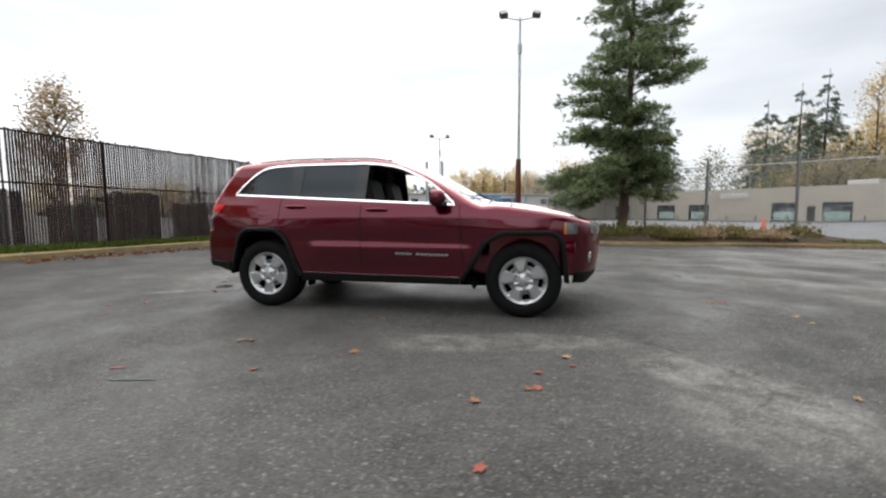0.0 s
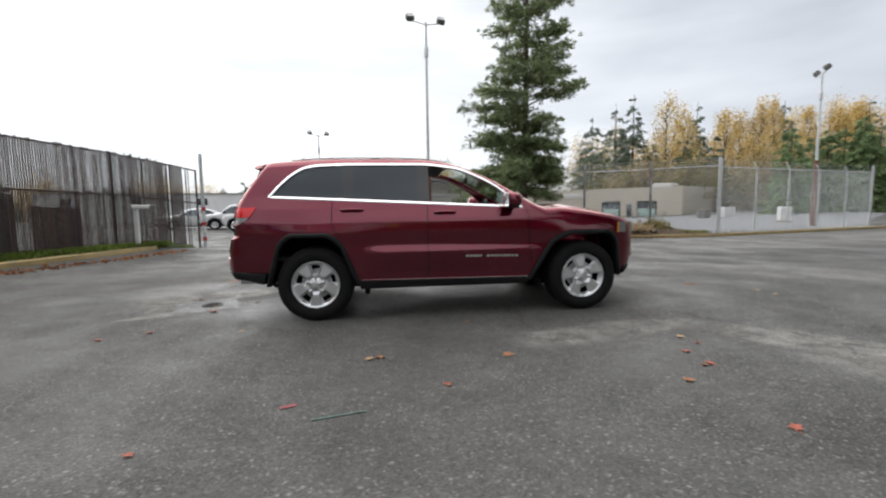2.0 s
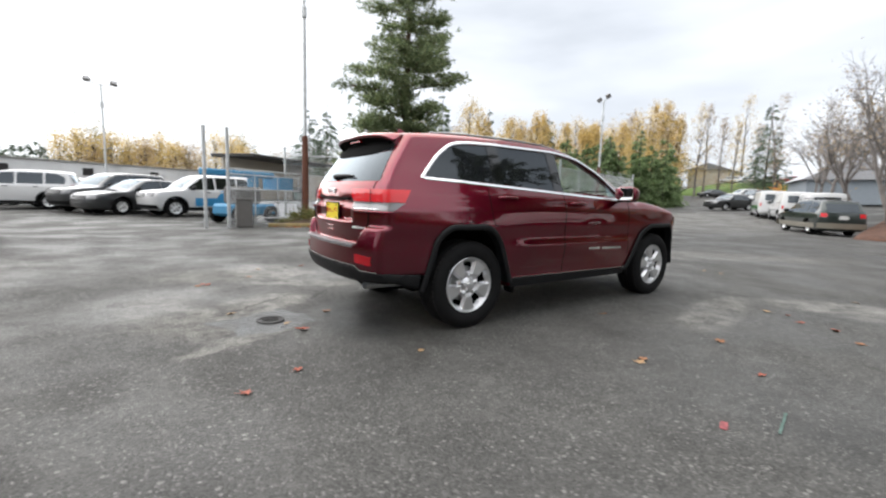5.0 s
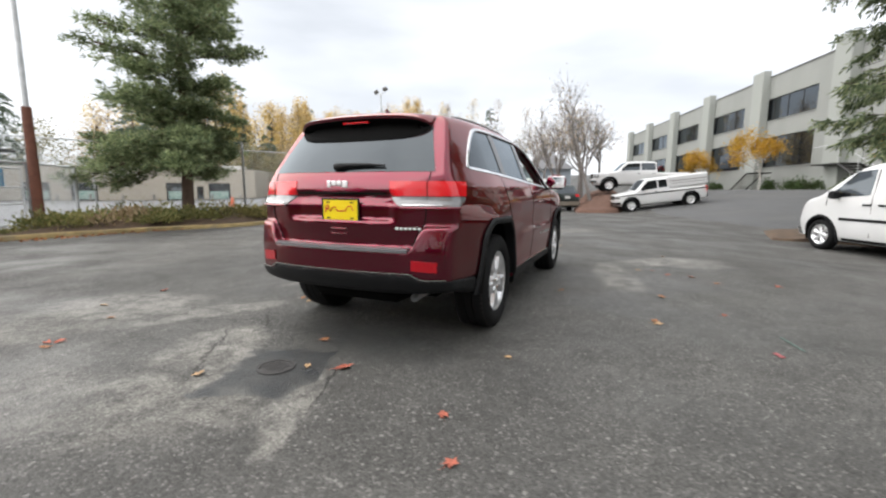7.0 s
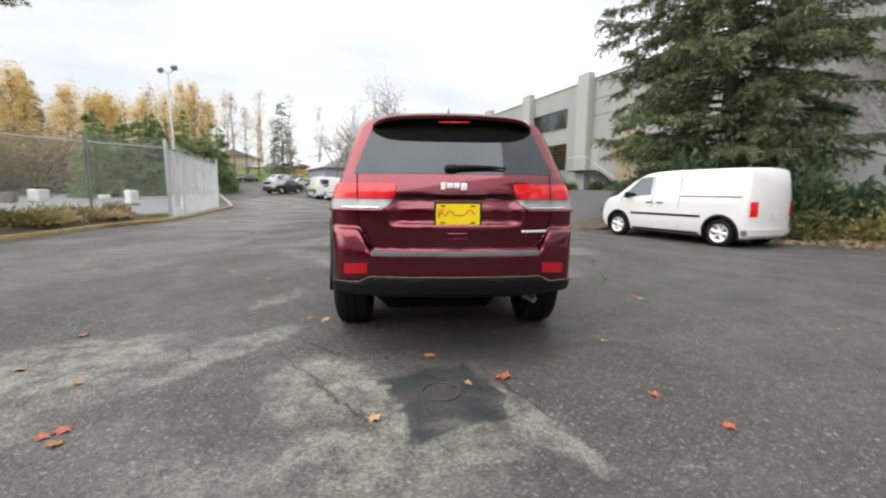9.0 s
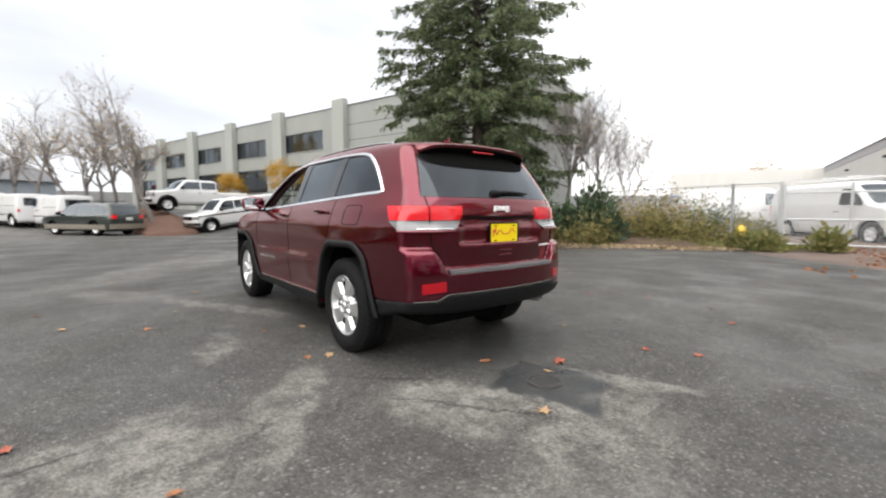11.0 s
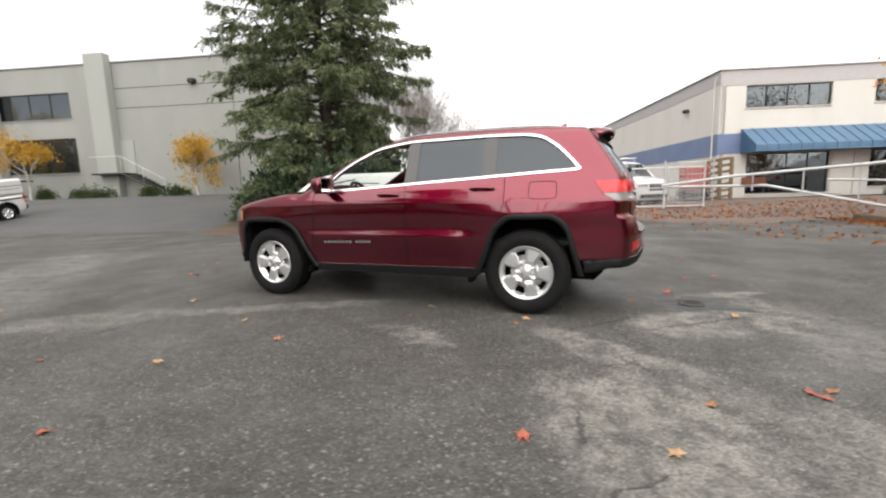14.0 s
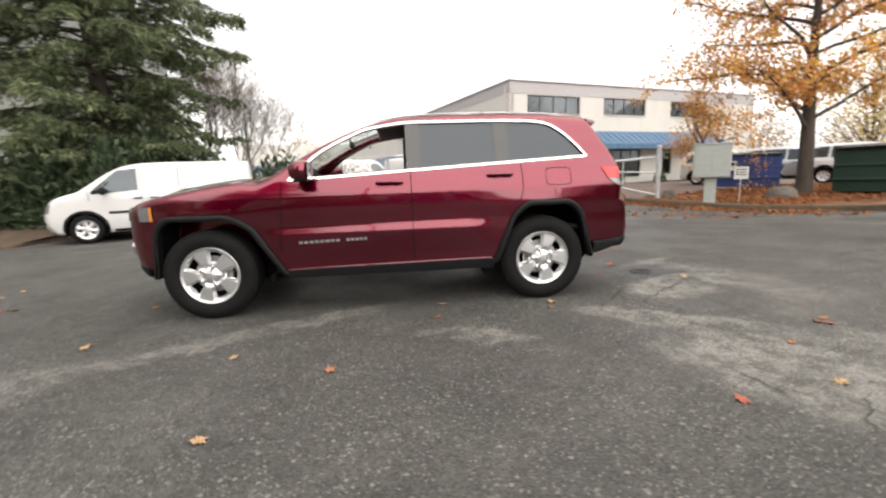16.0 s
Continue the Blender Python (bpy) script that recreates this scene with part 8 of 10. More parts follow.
def pine_tree(x, y):
    """An open, tiered pine with long needle tufts at the ends of its twigs."""
    z0 = float(ground_z(x, y)) + 0.30
    rs = np.random.RandomState(11)
    th = thing("pine_tree", "tall open pine with layered dark green branches", "tree", at=(x, y, z0))
    H = 10.6
    trunk = limb_path((0, 0, -0.3), (0.045, -0.01, 1), H, 0.0, rs, 14, 0.012)
    g = Geo().tube(trunk, np.linspace(0.19, 0.04, 15), 12)
    part("trunk", g.mesh("trunk", 60), M_BARK_PINE, th, "reddish brown bark trunk")
    limbs = Geo()
    P, W = [], []
    # reach of the crown on its north-west and south-east side by height
    heights = [1.5, 2.0, 2.6, 3.2, 3.8, 4.6, 5.2, 5.8, 6.6, 7.2, 8.0, 8.8, 9.5, 10.2]
    west = [2.5, 3.1, 3.0, 2.6, 2.0, 2.8, 2.3, 1.8, 1.6, 1.4, 1.6, 0.9, 0.8, 0.3]
    east = [0.9, 1.4, 1.7, 1.4, 1.2, 1.9, 1.8, 2.1, 1.5, 1.7, 1.9, 1.5, 0.8, 0.3]
    for i, z in enumerate(np.r_[np.arange(1.6, 3.9, 0.065), np.arange(3.9, 10.2, 0.12)]):
        a = i * 2.399 + rs.uniform(-0.4, 0.4)
        mix = 0.5 + 0.5 * math.cos(a - 2.62)
        reach = (np.interp(z, heights, west) * mix + np.interp(z, heights, east) * (1 - mix)) * rs.uniform(0.72, 1.08)
        if rs.rand() < (0.05 if z < 3.6 else 0.45 if z < 4.3 else 0.14):
            continue
        t = z / H
        base = np.array([np.interp(z, trunk[:, 2], trunk[:, k]) for k in range(3)])
        base[2] = z
        path = limb_path(base, (math.cos(a), math.sin(a), 0.22 - 0.30 * (z < 3) + 0.25 * (z > 8)), reach, 0.22, rs, 7, 0.10)
        path[-2:, 2] += np.array([0.04, 0.12])
        limbs.tube(path, np.linspace(0.045 * (1 - 0.5 * t), 0.012, 8), 5)
        # flat pads of tufts along the outer part of the limb
        for u in ([0.38, 0.60, 0.80, 1.0] if reach > 1.3 else [0.6, 1.0]):
            seg = u * 7
            k = min(int(seg), 6)
            c0 = path[k] + (path[k + 1] - path[k]) * (seg - k) + rs.normal(size=3) * np.array([0.10, 0.10, 0.04])
            wide = rs.uniform(0.26, 0.42) * (0.75 + 0.18 * reach)
            for _ in range(int((26 if z < 3.7 else 20) * (0.6 + 0.25 * reach))):
                off = rs.normal(size=3) * np.array([wide * 0.64, wide * 0.64, wide * 0.22])
                c = c0 + off
                if rs.rand() < 0.35:
                    limbs.tube(np.array([path[k], (path[k] + c) / 2 + np.array([0, 0, 0.02]), c]), [0.010, 0.007, 0.004], 3, caps=False)
                m = 13
                out = np.array([off[0], off[1], 0.0]) / (wide + 0.01) + np.array([math.cos(a), math.sin(a), 0]) * 0.4
                P.append(np.repeat(c[None], m, 0) + rs.normal(size=(m, 3)) * 0.03)
                W.append(rs.normal(size=(m, 3)) * np.array([0.9, 0.9, 0.6]) + out * 0.7 + np.array([0, 0, 0.45]))
    part("branchwork", limbs.mesh("branchwork", 60), M_BARK_PINE, th)["kind"] = "stuff"
    P, W = np.concatenate(P), np.concatenate(W)
    v, f = blades(P, W, rs.uniform(0.13, 0.25, len(P)), rs.uniform(0.022, 0.045, len(P)), rs, 0.15)
    leaf_part("crown", v, f, L_PINE, th, "long dark green needle tufts")
    return th


def spruce_tree(x, y):
    """A dense spruce whose long limbs sag and carry hanging sprays."""
    z0 = float(ground_z(x, y)) + 0.15
    rs = np.random.RandomState(23)
    th = thing("spruce_tree", "tall dense spruce with sagging dark green limbs", "tree", at=(x, y, z0))
    H = 16.0
    trunk = limb_path((0, 0, -0.3), (0, 0.01, 1), H + 0.3, 0, rs, 12, 0.008)
    part("trunk", Geo().tube(trunk, np.linspace(0.30, 0.03, 13), 12).mesh("trunk", 60), M_BARK, th, "grey brown bark trunk")
    limbs = Geo()
    P, W, Ln = [], [], []
    for z in np.arange(1.2, 15.6, 0.33):
        k = 7 if z < 10 else 4
        a0 = rs.uniform(0, 2 * math.pi)
        for j in range(k):
            a = a0 + 2 * math.pi * j / k + rs.uniform(-0.35, 0.35)
            reach = np.interp(z, [1.2, 3, 6, 8, 11, 14, 16], [3.3, 4.2, 4.3, 3.9, 2.7, 1.3, 0.2]) * rs.uniform(0.55, 1.12)
            path = limb_path((0, 0, z), (math.cos(a), math.sin(a), 0.10), reach, 0.40, rs, 9, 0.05)
            path[-3:, 2] += np.array([0.02, 0.06, 0.14]) * reach / 4
            limbs.tube(path, np.linspace(0.045, 0.008, 10), 5, caps=False)
            d = np.gradient(path, axis=0)
            dn = d / np.linalg.norm(d, axis=1, keepdims=True)
            m = int(17 * reach)
            t = rs.uniform(0.16, 1.0, m) ** 0.85
            seg = t * 9
            i = np.clip(seg.astype(int), 0, 8)
            q = path[i] + (path[i + 1] - path[i]) * (seg - i)[:, None]
            side = np.stack([-dn[i][:, 1], dn[i][:, 0], np.zeros(m)], 1) * rs.choice([-1, 1], m)[:, None]
            w = side * rs.uniform(0.4, 1.0, m)[:, None] + dn[i] * rs.uniform(0.3, 0.9, m)[:, None] + np.array([0, 0, -1.0]) * rs.uniform(0.0, 0.7, m)[:, None]
            w /= np.linalg.norm(w, axis=1, keepdims=True)
            ln = rs.uniform(0.25, 0.75, m) * (1.15 - 0.6 * t)
            for s in range(6):
                u = (s + 0.5) / 6
                c = q + w * (ln * u)[:, None] + np.array([0, 0, -0.25]) * (ln * u * u)[:, None]
                for _ in range(2):
                    P.append(c + rs.normal(size=(m, 3)) * 0.025)
                    W.append(w * 0.8 + rs.normal(size=(m, 3)) * 0.45 + np.array([0, 0, -0.15]))
                    Ln.append(rs.uniform(0.11, 0.22, m))
    part("branchwork", limbs.mesh("branchwork", 60), M_BARK, th)["kind"] = "stuff"
    P, W, Ln = np.concatenate(P), np.concatenate(W), np.concatenate(Ln)
    v, f = blades(P, W, Ln, Ln * 0.26, rs, 0.25)
    leaf_part("crown", v, f, L_SPRUCE, th, "dense dark green needle sprays")
    return th


def branching(th, rs, start, way, length, radius, levels, spread, bark, shrink=0.72, kids=(2, 4), droop=0.0, up=0.15, twist=0.10):
    """A tree's wood by repeated branching. Returns the twig ends and their directions."""
    g, ends = Geo(), []
    stack = [(np.array(start, float), np.array(way, float), length, radius, levels)]
    while stack:
        p, d, ln, r, lev = stack.pop()
        path = limb_path(p, d, ln, droop - up * (lev < levels), rs, 4, twist)
        g.tube(path, np.linspace(r, r * 0.62, 5), 8 if lev == levels else 5 if lev > 2 else 3, caps=False)
        dd = path[-1] - path[-2]
        dd /= np.linalg.norm(dd)
        if lev == 0:
            ends += [(path[2], dd), (path[3], dd), (path[4], dd)]
            continue
        for j in range(rs.randint(*kids) + (1 if lev == levels else 0)):
            w = dd + rs.normal(size=3) * spread
            t = rs.randint(2, 5) if lev < levels else rs.randint(3, 5)
            stack.append((path[t], w, ln * shrink * rs.uniform(0.7, 1.1), r * 0.62 * rs.uniform(0.75, 1.0), lev - 1))
        if lev <= 2:
            ends.append((path[4], dd))
    ob = part("trunk" if levels else "twig", g.mesh("trunk", 60), bark, th, "trunk and bare limbs")
    if not ends:
        ends = [(np.array(start), np.array(way))]
    return np.array([e[0] for e in ends]), np.array([e[1] for e in ends])


def leafy_tree(name, label, x, y, length, radius, levels, leaves, size, material, seed, z=None, bark=M_BARK, spread=0.45, per=6, scatter=0.25, shrink=0.72, up=0.15, group="", kids=(2, 4), crown_label=""):
    z0 = float(ground_z(x, y)) if z is None else z
    rs = np.random.RandomState(seed)
    th = thing(name, label, "tree", group, at=(x, y, z0))
    E, D = branching(th, rs, (0, 0, -0.15), (rs.uniform(-0.05, 0.05), rs.uniform(-0.05, 0.05), 1), length, radius, levels, spread, bark, shrink, kids, up=up)
    if leaves:
        pick = rs.randint(0, len(E), leaves)
        pos = E[pick] + rs.normal(size=(leaves, 3)) * scatter
        v, f = blades(pos, rs.normal(size=(leaves, 3)) + np.array([0, 0, -0.2]), rs.uniform(0.7, 1.3, leaves) * size, rs.uniform(0.5, 0.8, leaves) * size, rs, 0.3)
        leaf_part("crown", v, f, material, th, crown_label)
    return th


def shrub(name, label, x, y, rx, ry, h, n, material, seed, size=0.16, group="", z=None, category="shrub", up=0.5, ragged=0.25):
    """A bush: stems from the ground and many slivers through an uneven mound."""
    z0 = float(ground_z(x, y)) if z is None else z
    rs = np.random.RandomState(seed)
    th = thing(name, label, category, group, at=(x, y, z0))
    lobes = [(rs.uniform(-0.6, 0.6), rs.uniform(-0.6, 0.6), rs.uniform(0.45, 1.0), rs.uniform(0.35, 0.6)) for _ in range(9)]
    P, W = [], []
    for lx, ly, lh, lr in lobes:
        m = n // len(lobes)
        d = rs.normal(size=(m, 3))
        d /= np.linalg.norm(d, axis=1, keepdims=True)
        d[:, 2] = np.abs(d[:, 2])
        r = rs.uniform(0.35, 1.0, m) ** 0.5 * (1 + rs.normal(size=m) * ragged * 0.5)
        p = np.stack([(lx + d[:, 0] * lr * r) * rx, (ly + d[:, 1] * lr * r) * ry, d[:, 2] * h * lh * r], 1)
        P.append(p)
        W.append(d + np.array([0, 0, up]) + rs.normal(size=(m, 3)) * 0.5)
    P, W = np.concatenate(P), np.concatenate(W)
    stems = Geo()
    for _ in range(8):
        lx, ly, lh, lr = lobes[rs.randint(9)]
        stems.tube([(0.15 * lx * rx, 0.15 * ly * ry, -0.1), (lx * rx * 0.6, ly * ry * 0.6, h * lh * 0.45), (lx * rx, ly * ry, h * lh * 0.85)], [0.03, 0.02, 0.008], 5)
    part("stems", stems, M_BARK, th)
    ln = rs.uniform(0.6, 1.4, len(P)) * size
    v, f = blades(P, W, ln, ln * 0.38, rs, 0.2)
    leaf_part("foliage", v, f, material, th)
    return th


def fir_tree(label, x, y, h, r, material, seed, n=2600, name="fir_tree", group="", z=None, size=0.5):
    """A distant conifer: trunk and many sagging limbs of slivers, ragged towards the outline."""
    z0 = float(ground_z(x, y)) if z is None else z
    rs = np.random.RandomState(seed)
    th = thing(name, label, "tree", group, at=(x, y, z0))
    part("trunk", Geo().tube([(0, 0, -0.3), (0, 0, h)], [0.014 * h, 0.02], 7), M_BARK, th)
    k = int(h * 17)
    t = 1 - np.sqrt(rs.uniform(0.0004, 0.95, k))
    a = rs.uniform(0, 2 * math.pi, k)
    lump = 1 + 0.16 * np.sin(a * 2 + seed) * np.cos(t * 9 + seed) + 0.10 * np.sin(a * 5 + t * 23)
    reach = (r * (1 - t) ** 0.72 * lump + 0.10) * rs.uniform(0.55, 1.12, k)
    m = max(6, int(1.9 * n / k))
    s = rs.uniform(0.15, 1.0, (k, m)) ** 0.7
    P = np.stack([np.cos(a)[:, None] * reach[:, None] * s, np.sin(a)[:, None] * reach[:, None] * s, (t * h)[:, None] + 0.10 * reach[:, None] * s - 0.36 * reach[:, None] * s * s], -1)
    spread = (0.05 + 0.16 * reach)[:, None, None] * (1.15 - s)[..., None]
    P = (P + rs.normal(size=P.shape) * spread * np.array([1, 1, 0.35])).reshape(-1, 3)
    W = np.stack([np.repeat(np.cos(a), m), np.repeat(np.sin(a), m), np.full(k * m, -0.25)], 1) + rs.normal(size=(k * m, 3)) * 0.55
    ln = rs.uniform(0.5, 1.2, len(P)) * size * 0.62
    v, f = blades(P, W, ln, ln * 0.34, rs, 0.3)
    leaf_part("crown", v, f, material, th)
    return th


def tall_tree(label, x, y, h, r, material, seed, n=2600, name="cottonwood_tree", group="", size=0.55, z=None, low=0.22, thin=1.0):
    """A distant leafy tree: trunk, upright limbs and an uneven crown of leaf slivers in clumps."""
    z0 = float(ground_z(x, y)) if z is None else z
    rs = np.random.RandomState(seed)
    th = thing(name, label, "tree", group, at=(x, y, z0))
    g = Geo().tube(limb_path((0, 0, -0.3), (rs.uniform(-0.05, 0.05), rs.uniform(-0.05, 0.05), 1), h * 0.95, 0, rs, 7, 0.03), np.linspace(0.014 * h, 0.02, 8), 6)
    P, W = [], []
    clumps = int(96 * thin)
    for i in range(clumps):
        t = low + (1 - low) * rs.uniform(0, 1) ** 0.8
        q = (t - low) / (1 - low)
        rad = r * (math.sin(math.pi * (0.12 + 0.83 * q)) ** 0.75) * rs.uniform(0.15, 1.0) ** 0.6
        a = rs.uniform(0, 6.28)
        c = np.array([math.cos(a) * rad, math.sin(a) * rad, t * h])
        if i % 2 == 0:
            g.tube([(0, 0, max(0.1, t * h - rad * 1.3)), c * np.array([0.5, 0.5, 1]) - np.array([0, 0, rad * 0.4]), c], [0.05, 0.03, 0.01], 4, caps=False)
        m = int(2.1 * n) // clumps
        cr = r * rs.uniform(0.12, 0.27)
        P.append(c + np.clip(rs.normal(size=(m, 3)), -1.6, 1.6) * cr * np.array([0.85, 0.85, 1.7]))
        W.append(rs.normal(size=(m, 3)))
    part("trunk", g, M_BARE if thin < 1 else M_BARK, th)
    P, W = np.concatenate(P), np.concatenate(W)
    ln = rs.uniform(0.5, 1.25, len(P)) * size * 0.46
    v, f = blades(P, W, ln, ln * 0.6, rs, 0.2)
    leaf_part("crown", v, f, material, th)
    return th


def autumn_tree(x, y):
    """A broad tree with an upright trunk, spreading side limbs and thin autumn foliage with gaps."""
    rs = np.random.RandomState(19)
    th = thing("maple_tree", "autumn tree with a dark trunk and orange leaves", "tree", at=(x, y, 0.2))
    H = 9.0
    trunk = limb_path((0, 0, -0.2), (0.0, 0.0, 1), H, 0, rs, 12, 0.035)
    part("trunk", Geo().tube(trunk, np.r_[0.26, 0.21, 0.19, np.linspace(0.17, 0.03, 10)], 10).mesh("trunk", 60), M_BARK, th, "dark upright trunk")
    limbs, E = Geo(), []
    for i in range(30):
        z = 1.9 + 6.3 * (i / 29) ** 0.9
        a = i * 2.4 + rs.uniform(-0.4, 0.4)
        base = np.array([np.interp(z, trunk[:, 2], trunk[:, k]) for k in range(3)])
        reach = np.interp(z, [1.9, 3, 5, 7, 8.3], [3.4, 4.2, 4.0, 2.8, 1.4]) * rs.uniform(0.7, 1.1)
        path = limb_path(base, (math.cos(a), math.sin(a), 0.5), reach, 0.30, rs, 8, 0.13)
        limbs.tube(path, np.linspace(0.075 * (1 - 0.05 * z), 0.012, 9), 6, caps=False)
        for q in range(2, 9):
            for _ in range(3):
                w = (path[q] - path[q - 1]) / (reach / 8) * 0.6 + rs.normal(size=3) * np.array([0.8, 0.8, 0.45])
                tw = limb_path(path[q], w, rs.uniform(0.5, 1.15), 0.1, rs, 4, 0.18)
                limbs.tube(tw, [0.014, 0.011, 0.008, 0.006, 0.004], 3, caps=False)
                E += [tw[2], tw[3], tw[4]]
    part("branchwork", limbs.mesh("branchwork", 60), M_BARK, th)["kind"] = "stuff"
    E = np.array(E)
    keep = E[rs.rand(len(E)) < 0.8]
    m = 15
    pos = np.repeat(keep, m, 0) + rs.normal(size=(len(keep) * m, 3)) * np.array([0.15, 0.15, 0.10])
    n = len(pos)
    v, f = blades(pos, rs.normal(size=(n, 3)) + np.array([0, 0, -0.2]), rs.uniform(0.7, 1.3, n) * 0.115, rs.uniform(0.5, 0.8, n) * 0.115, rs, 0.3)
    leaf_part("crown", v, f, L_ORANGE, th, "thinning orange and gold leaves")
    return th


pine_tree(4.75, 11.55)
spruce_tree(8.9, -10.4)
autumn_tree(-12.5, -7.3)
leafy_tree("young_tree", "slender half-bare tree with brown and gold leaves", -11.1, -9.7, 1.45, 0.07, 6, 2200, 0.085, L_ORANGE, 8, z=0.15, spread=0.6, scatter=0.15, shrink=0.78, up=0.05)
leafy_tree("young_tree", "half-bare tree with a few orange leaves by the awning", -15.5, -14.8, 1.6, 0.08, 5, 1300, 0.14, L_ORANGE, 9, z=0.2, spread=0.55, scatter=0.2, shrink=0.75)
for k, (s, seed, hh) in enumerate(((17.0 + 2.9, 31, 1.55), (17.0 - 7.7, 32, 1.15), (17.0 + 11.5, 33, 1.3))):
    q = start + UA * s - NA * 2.1
    leafy_tree("birch_tree", "white-barked birch with sparse yellow leaves by the building", q[0], q[1], hh * 1.15, 0.085, 4, 3800, 0.12, L_YELLOW, seed, z=1.22, bark=M_BIRCH, spread=0.5, scatter=0.22, shrink=0.78, group="birches at the building")
for i, (x, y, ln, seed) in enumerate(((29.5, 1.6, 3.4, 41), (33, 3.6, 3.1, 42), (37, 5.8, 3.2, 43), (41, 7.4, 3.0, 44), (27.5, 2.9, 2.6, 45), (46, 9.2, 3.4, 46), (31, 0.2, 2.8, 47), (35, 2.4, 3.0, 48), (22.2, 0.2, 2.7, 49))):
    leafy_tree("bare_tree", "leafless grey tree on the mulch bank", x, y, ln, 0.13, 6, 260, 0.12, L_BROWNISH, seed, bark=M_BARE, spread=0.42, shrink=0.74, group="bare trees on the bank", up=0.25, kids=(3, 4))
for x, y, ln, seed in ((7.2, -14.6, 2.1, 51), (6.2, -15.6, 2.15, 52), (8.6, -16.2, 2.1, 53), (5.0, -15.4, 1.8, 54), (6.9, -15.2, 2.0, 55)):
    leafy_tree("bare_tree", "leafless multi-branched tree behind the junipers", x, y, ln, 0.06, 6, 160, 0.10, L_BROWNISH, seed, bark=M_BARE, spread=0.36, shrink=0.82, group="bare trees behind the junipers", up=0.35, kids=(3, 5))
for i, (x, y, rx, ry, h, n) in enumerate(((10.6, -8.4, 1.5, 1.4, 2.0, 7000), (8.3, -9.0, 1.9, 1.6, 2.9, 9000), (6.4, -10.3, 1.9, 1.5, 2.8, 9000), (4.4, -11.6, 1.6, 1.4, 2.0, 7000), (11.8, -10.6, 1.7, 1.7, 2.4, 6000))):
    shrub("juniper_bush", "large spreading dark green juniper", x, y, rx, ry, h, n, L_JUNIPER, 61 + i, 0.24, "junipers in the bed")
for i, (x, y, r, h, m) in enumerate(((3.6, -10.9, 0.9, 1.0, L_SHRUB), (2.6, -12.6, 1.3, 1.5, L_SHRUB), (1.4, -13.0, 1.3, 1.1, L_SHRUB), (0.2, -13.9, 1.0, 0.8, L_SHRUB), (4.2, -14.6, 1.3, 1.7, L_SHRUB), (-0.7, -12.2, 0.7, 0.5, L_WEED), (1.8, -15.6, 1.4, 1.6, L_DARKFIR), (3.4, -14.8, 1.4, 1.9, L_BROWNISH), (2.3, -15.2, 1.3, 1.7, L_SHRUB), (4.6, -13.9, 1.2, 1.5, L_BROWNISH), (5.2, -9.9, 0.8, 0.8, L_SHRUB))):
    shrub("wild_shrub", "ragged olive shrub along the overgrown fence", x, y, r, r * 0.9, h, 2600, m, 71 + i, 0.14, "shrubs along the fence", ragged=0.6)
for i, s in enumerate((17 - 0.4, 17 - 1.7, 17 - 4.6, 17 - 6.4, 17 + 2.0, 17 + 9.2, 17 + 13)):
    q = start + UA * s - NA * 2.0
    shrub("clipped_shrub", "rounded green shrub at the foot of the building", q[0], q[1], 0.85, 0.6, 0.85, 1500, L_GREENBUSH, 81 + i, 0.11, "shrubs at the building", z=1.22)
for s, out in ((7.6, 0.9), (11.2, 0.9), (13.9, 0.9)):
    q = CB + UB * s - inward * out
    shrub("clipped_shrub", "small round clipped shrub by the shop windows", q[0], q[1], 0.42, 0.42, 0.75, 1400, L_GREENBUSH, int(s * 7), 0.07, "round shrubs at the shop", z=0.25)
shrub("gate_weed", "tall pale green weed at the pipe gate", -2.2, -12.6, 0.45, 0.45, 0.6, 420, L_WEED, 95, 0.24, ragged=0.7)
for i, (x, y, r, h) in enumerate(((3.2, 11.0, 1.4, 0.6), (5.6, 10.3, 1.5, 0.6), (6.9, 10.1, 1.3, 0.5), (3.4, 10.3, 1.1, 0.4), (6.2, 9.8, 1.1, 0.35), (8.8, 9.8, 1.0, 0.35), (1.2, 11.0, 1.1, 0.5), (9.6, 10.2, 0.7, 0.5), (2.2, 10.75, 1.2, 0.5), (4.4, 10.5, 1.3, 0.55), (7.9, 10.2, 1.2, 0.45))):
    shrub("bank_plants", "low weeds and ivy on the bank under the pine", x, y, r, r * 0.6, h * 0.78, 1900, (L_WEED, L_SHRUB, L_BROWNISH)[i % 3], 101 + i, 0.11, "weeds on the bank", z=0.22, ragged=0.6)

# distant woods
rs_w = np.random.RandomState(77)
GOLD = [(36.1, 47.5, 14.2, 2.4), (38.6, 47.6, 13.2, 1.8), (44.7, 47.9, 12.6, 2.0), (47.4, 48.2, 12.2, 1.9), (47.7, 45.2, 13.2, 1.6), (51.4, 47.1, 13.6, 1.7), (50.8, 42.0, 11.4, 1.7), (54.3, 41.0, 11.5, 1.7), (56.8, 41.2, 11.5, 1.6), (59.2, 42.6, 12.1, 2.0), (61.3, 36.1, 12.9, 2.2), (65.9, 36.2, 15.2, 1.9), (68.6, 35.6, 15.4, 1.9), (67.7, 33.0, 12.9, 1.8), (66.8, 42.4, 12.9, 2.0)]
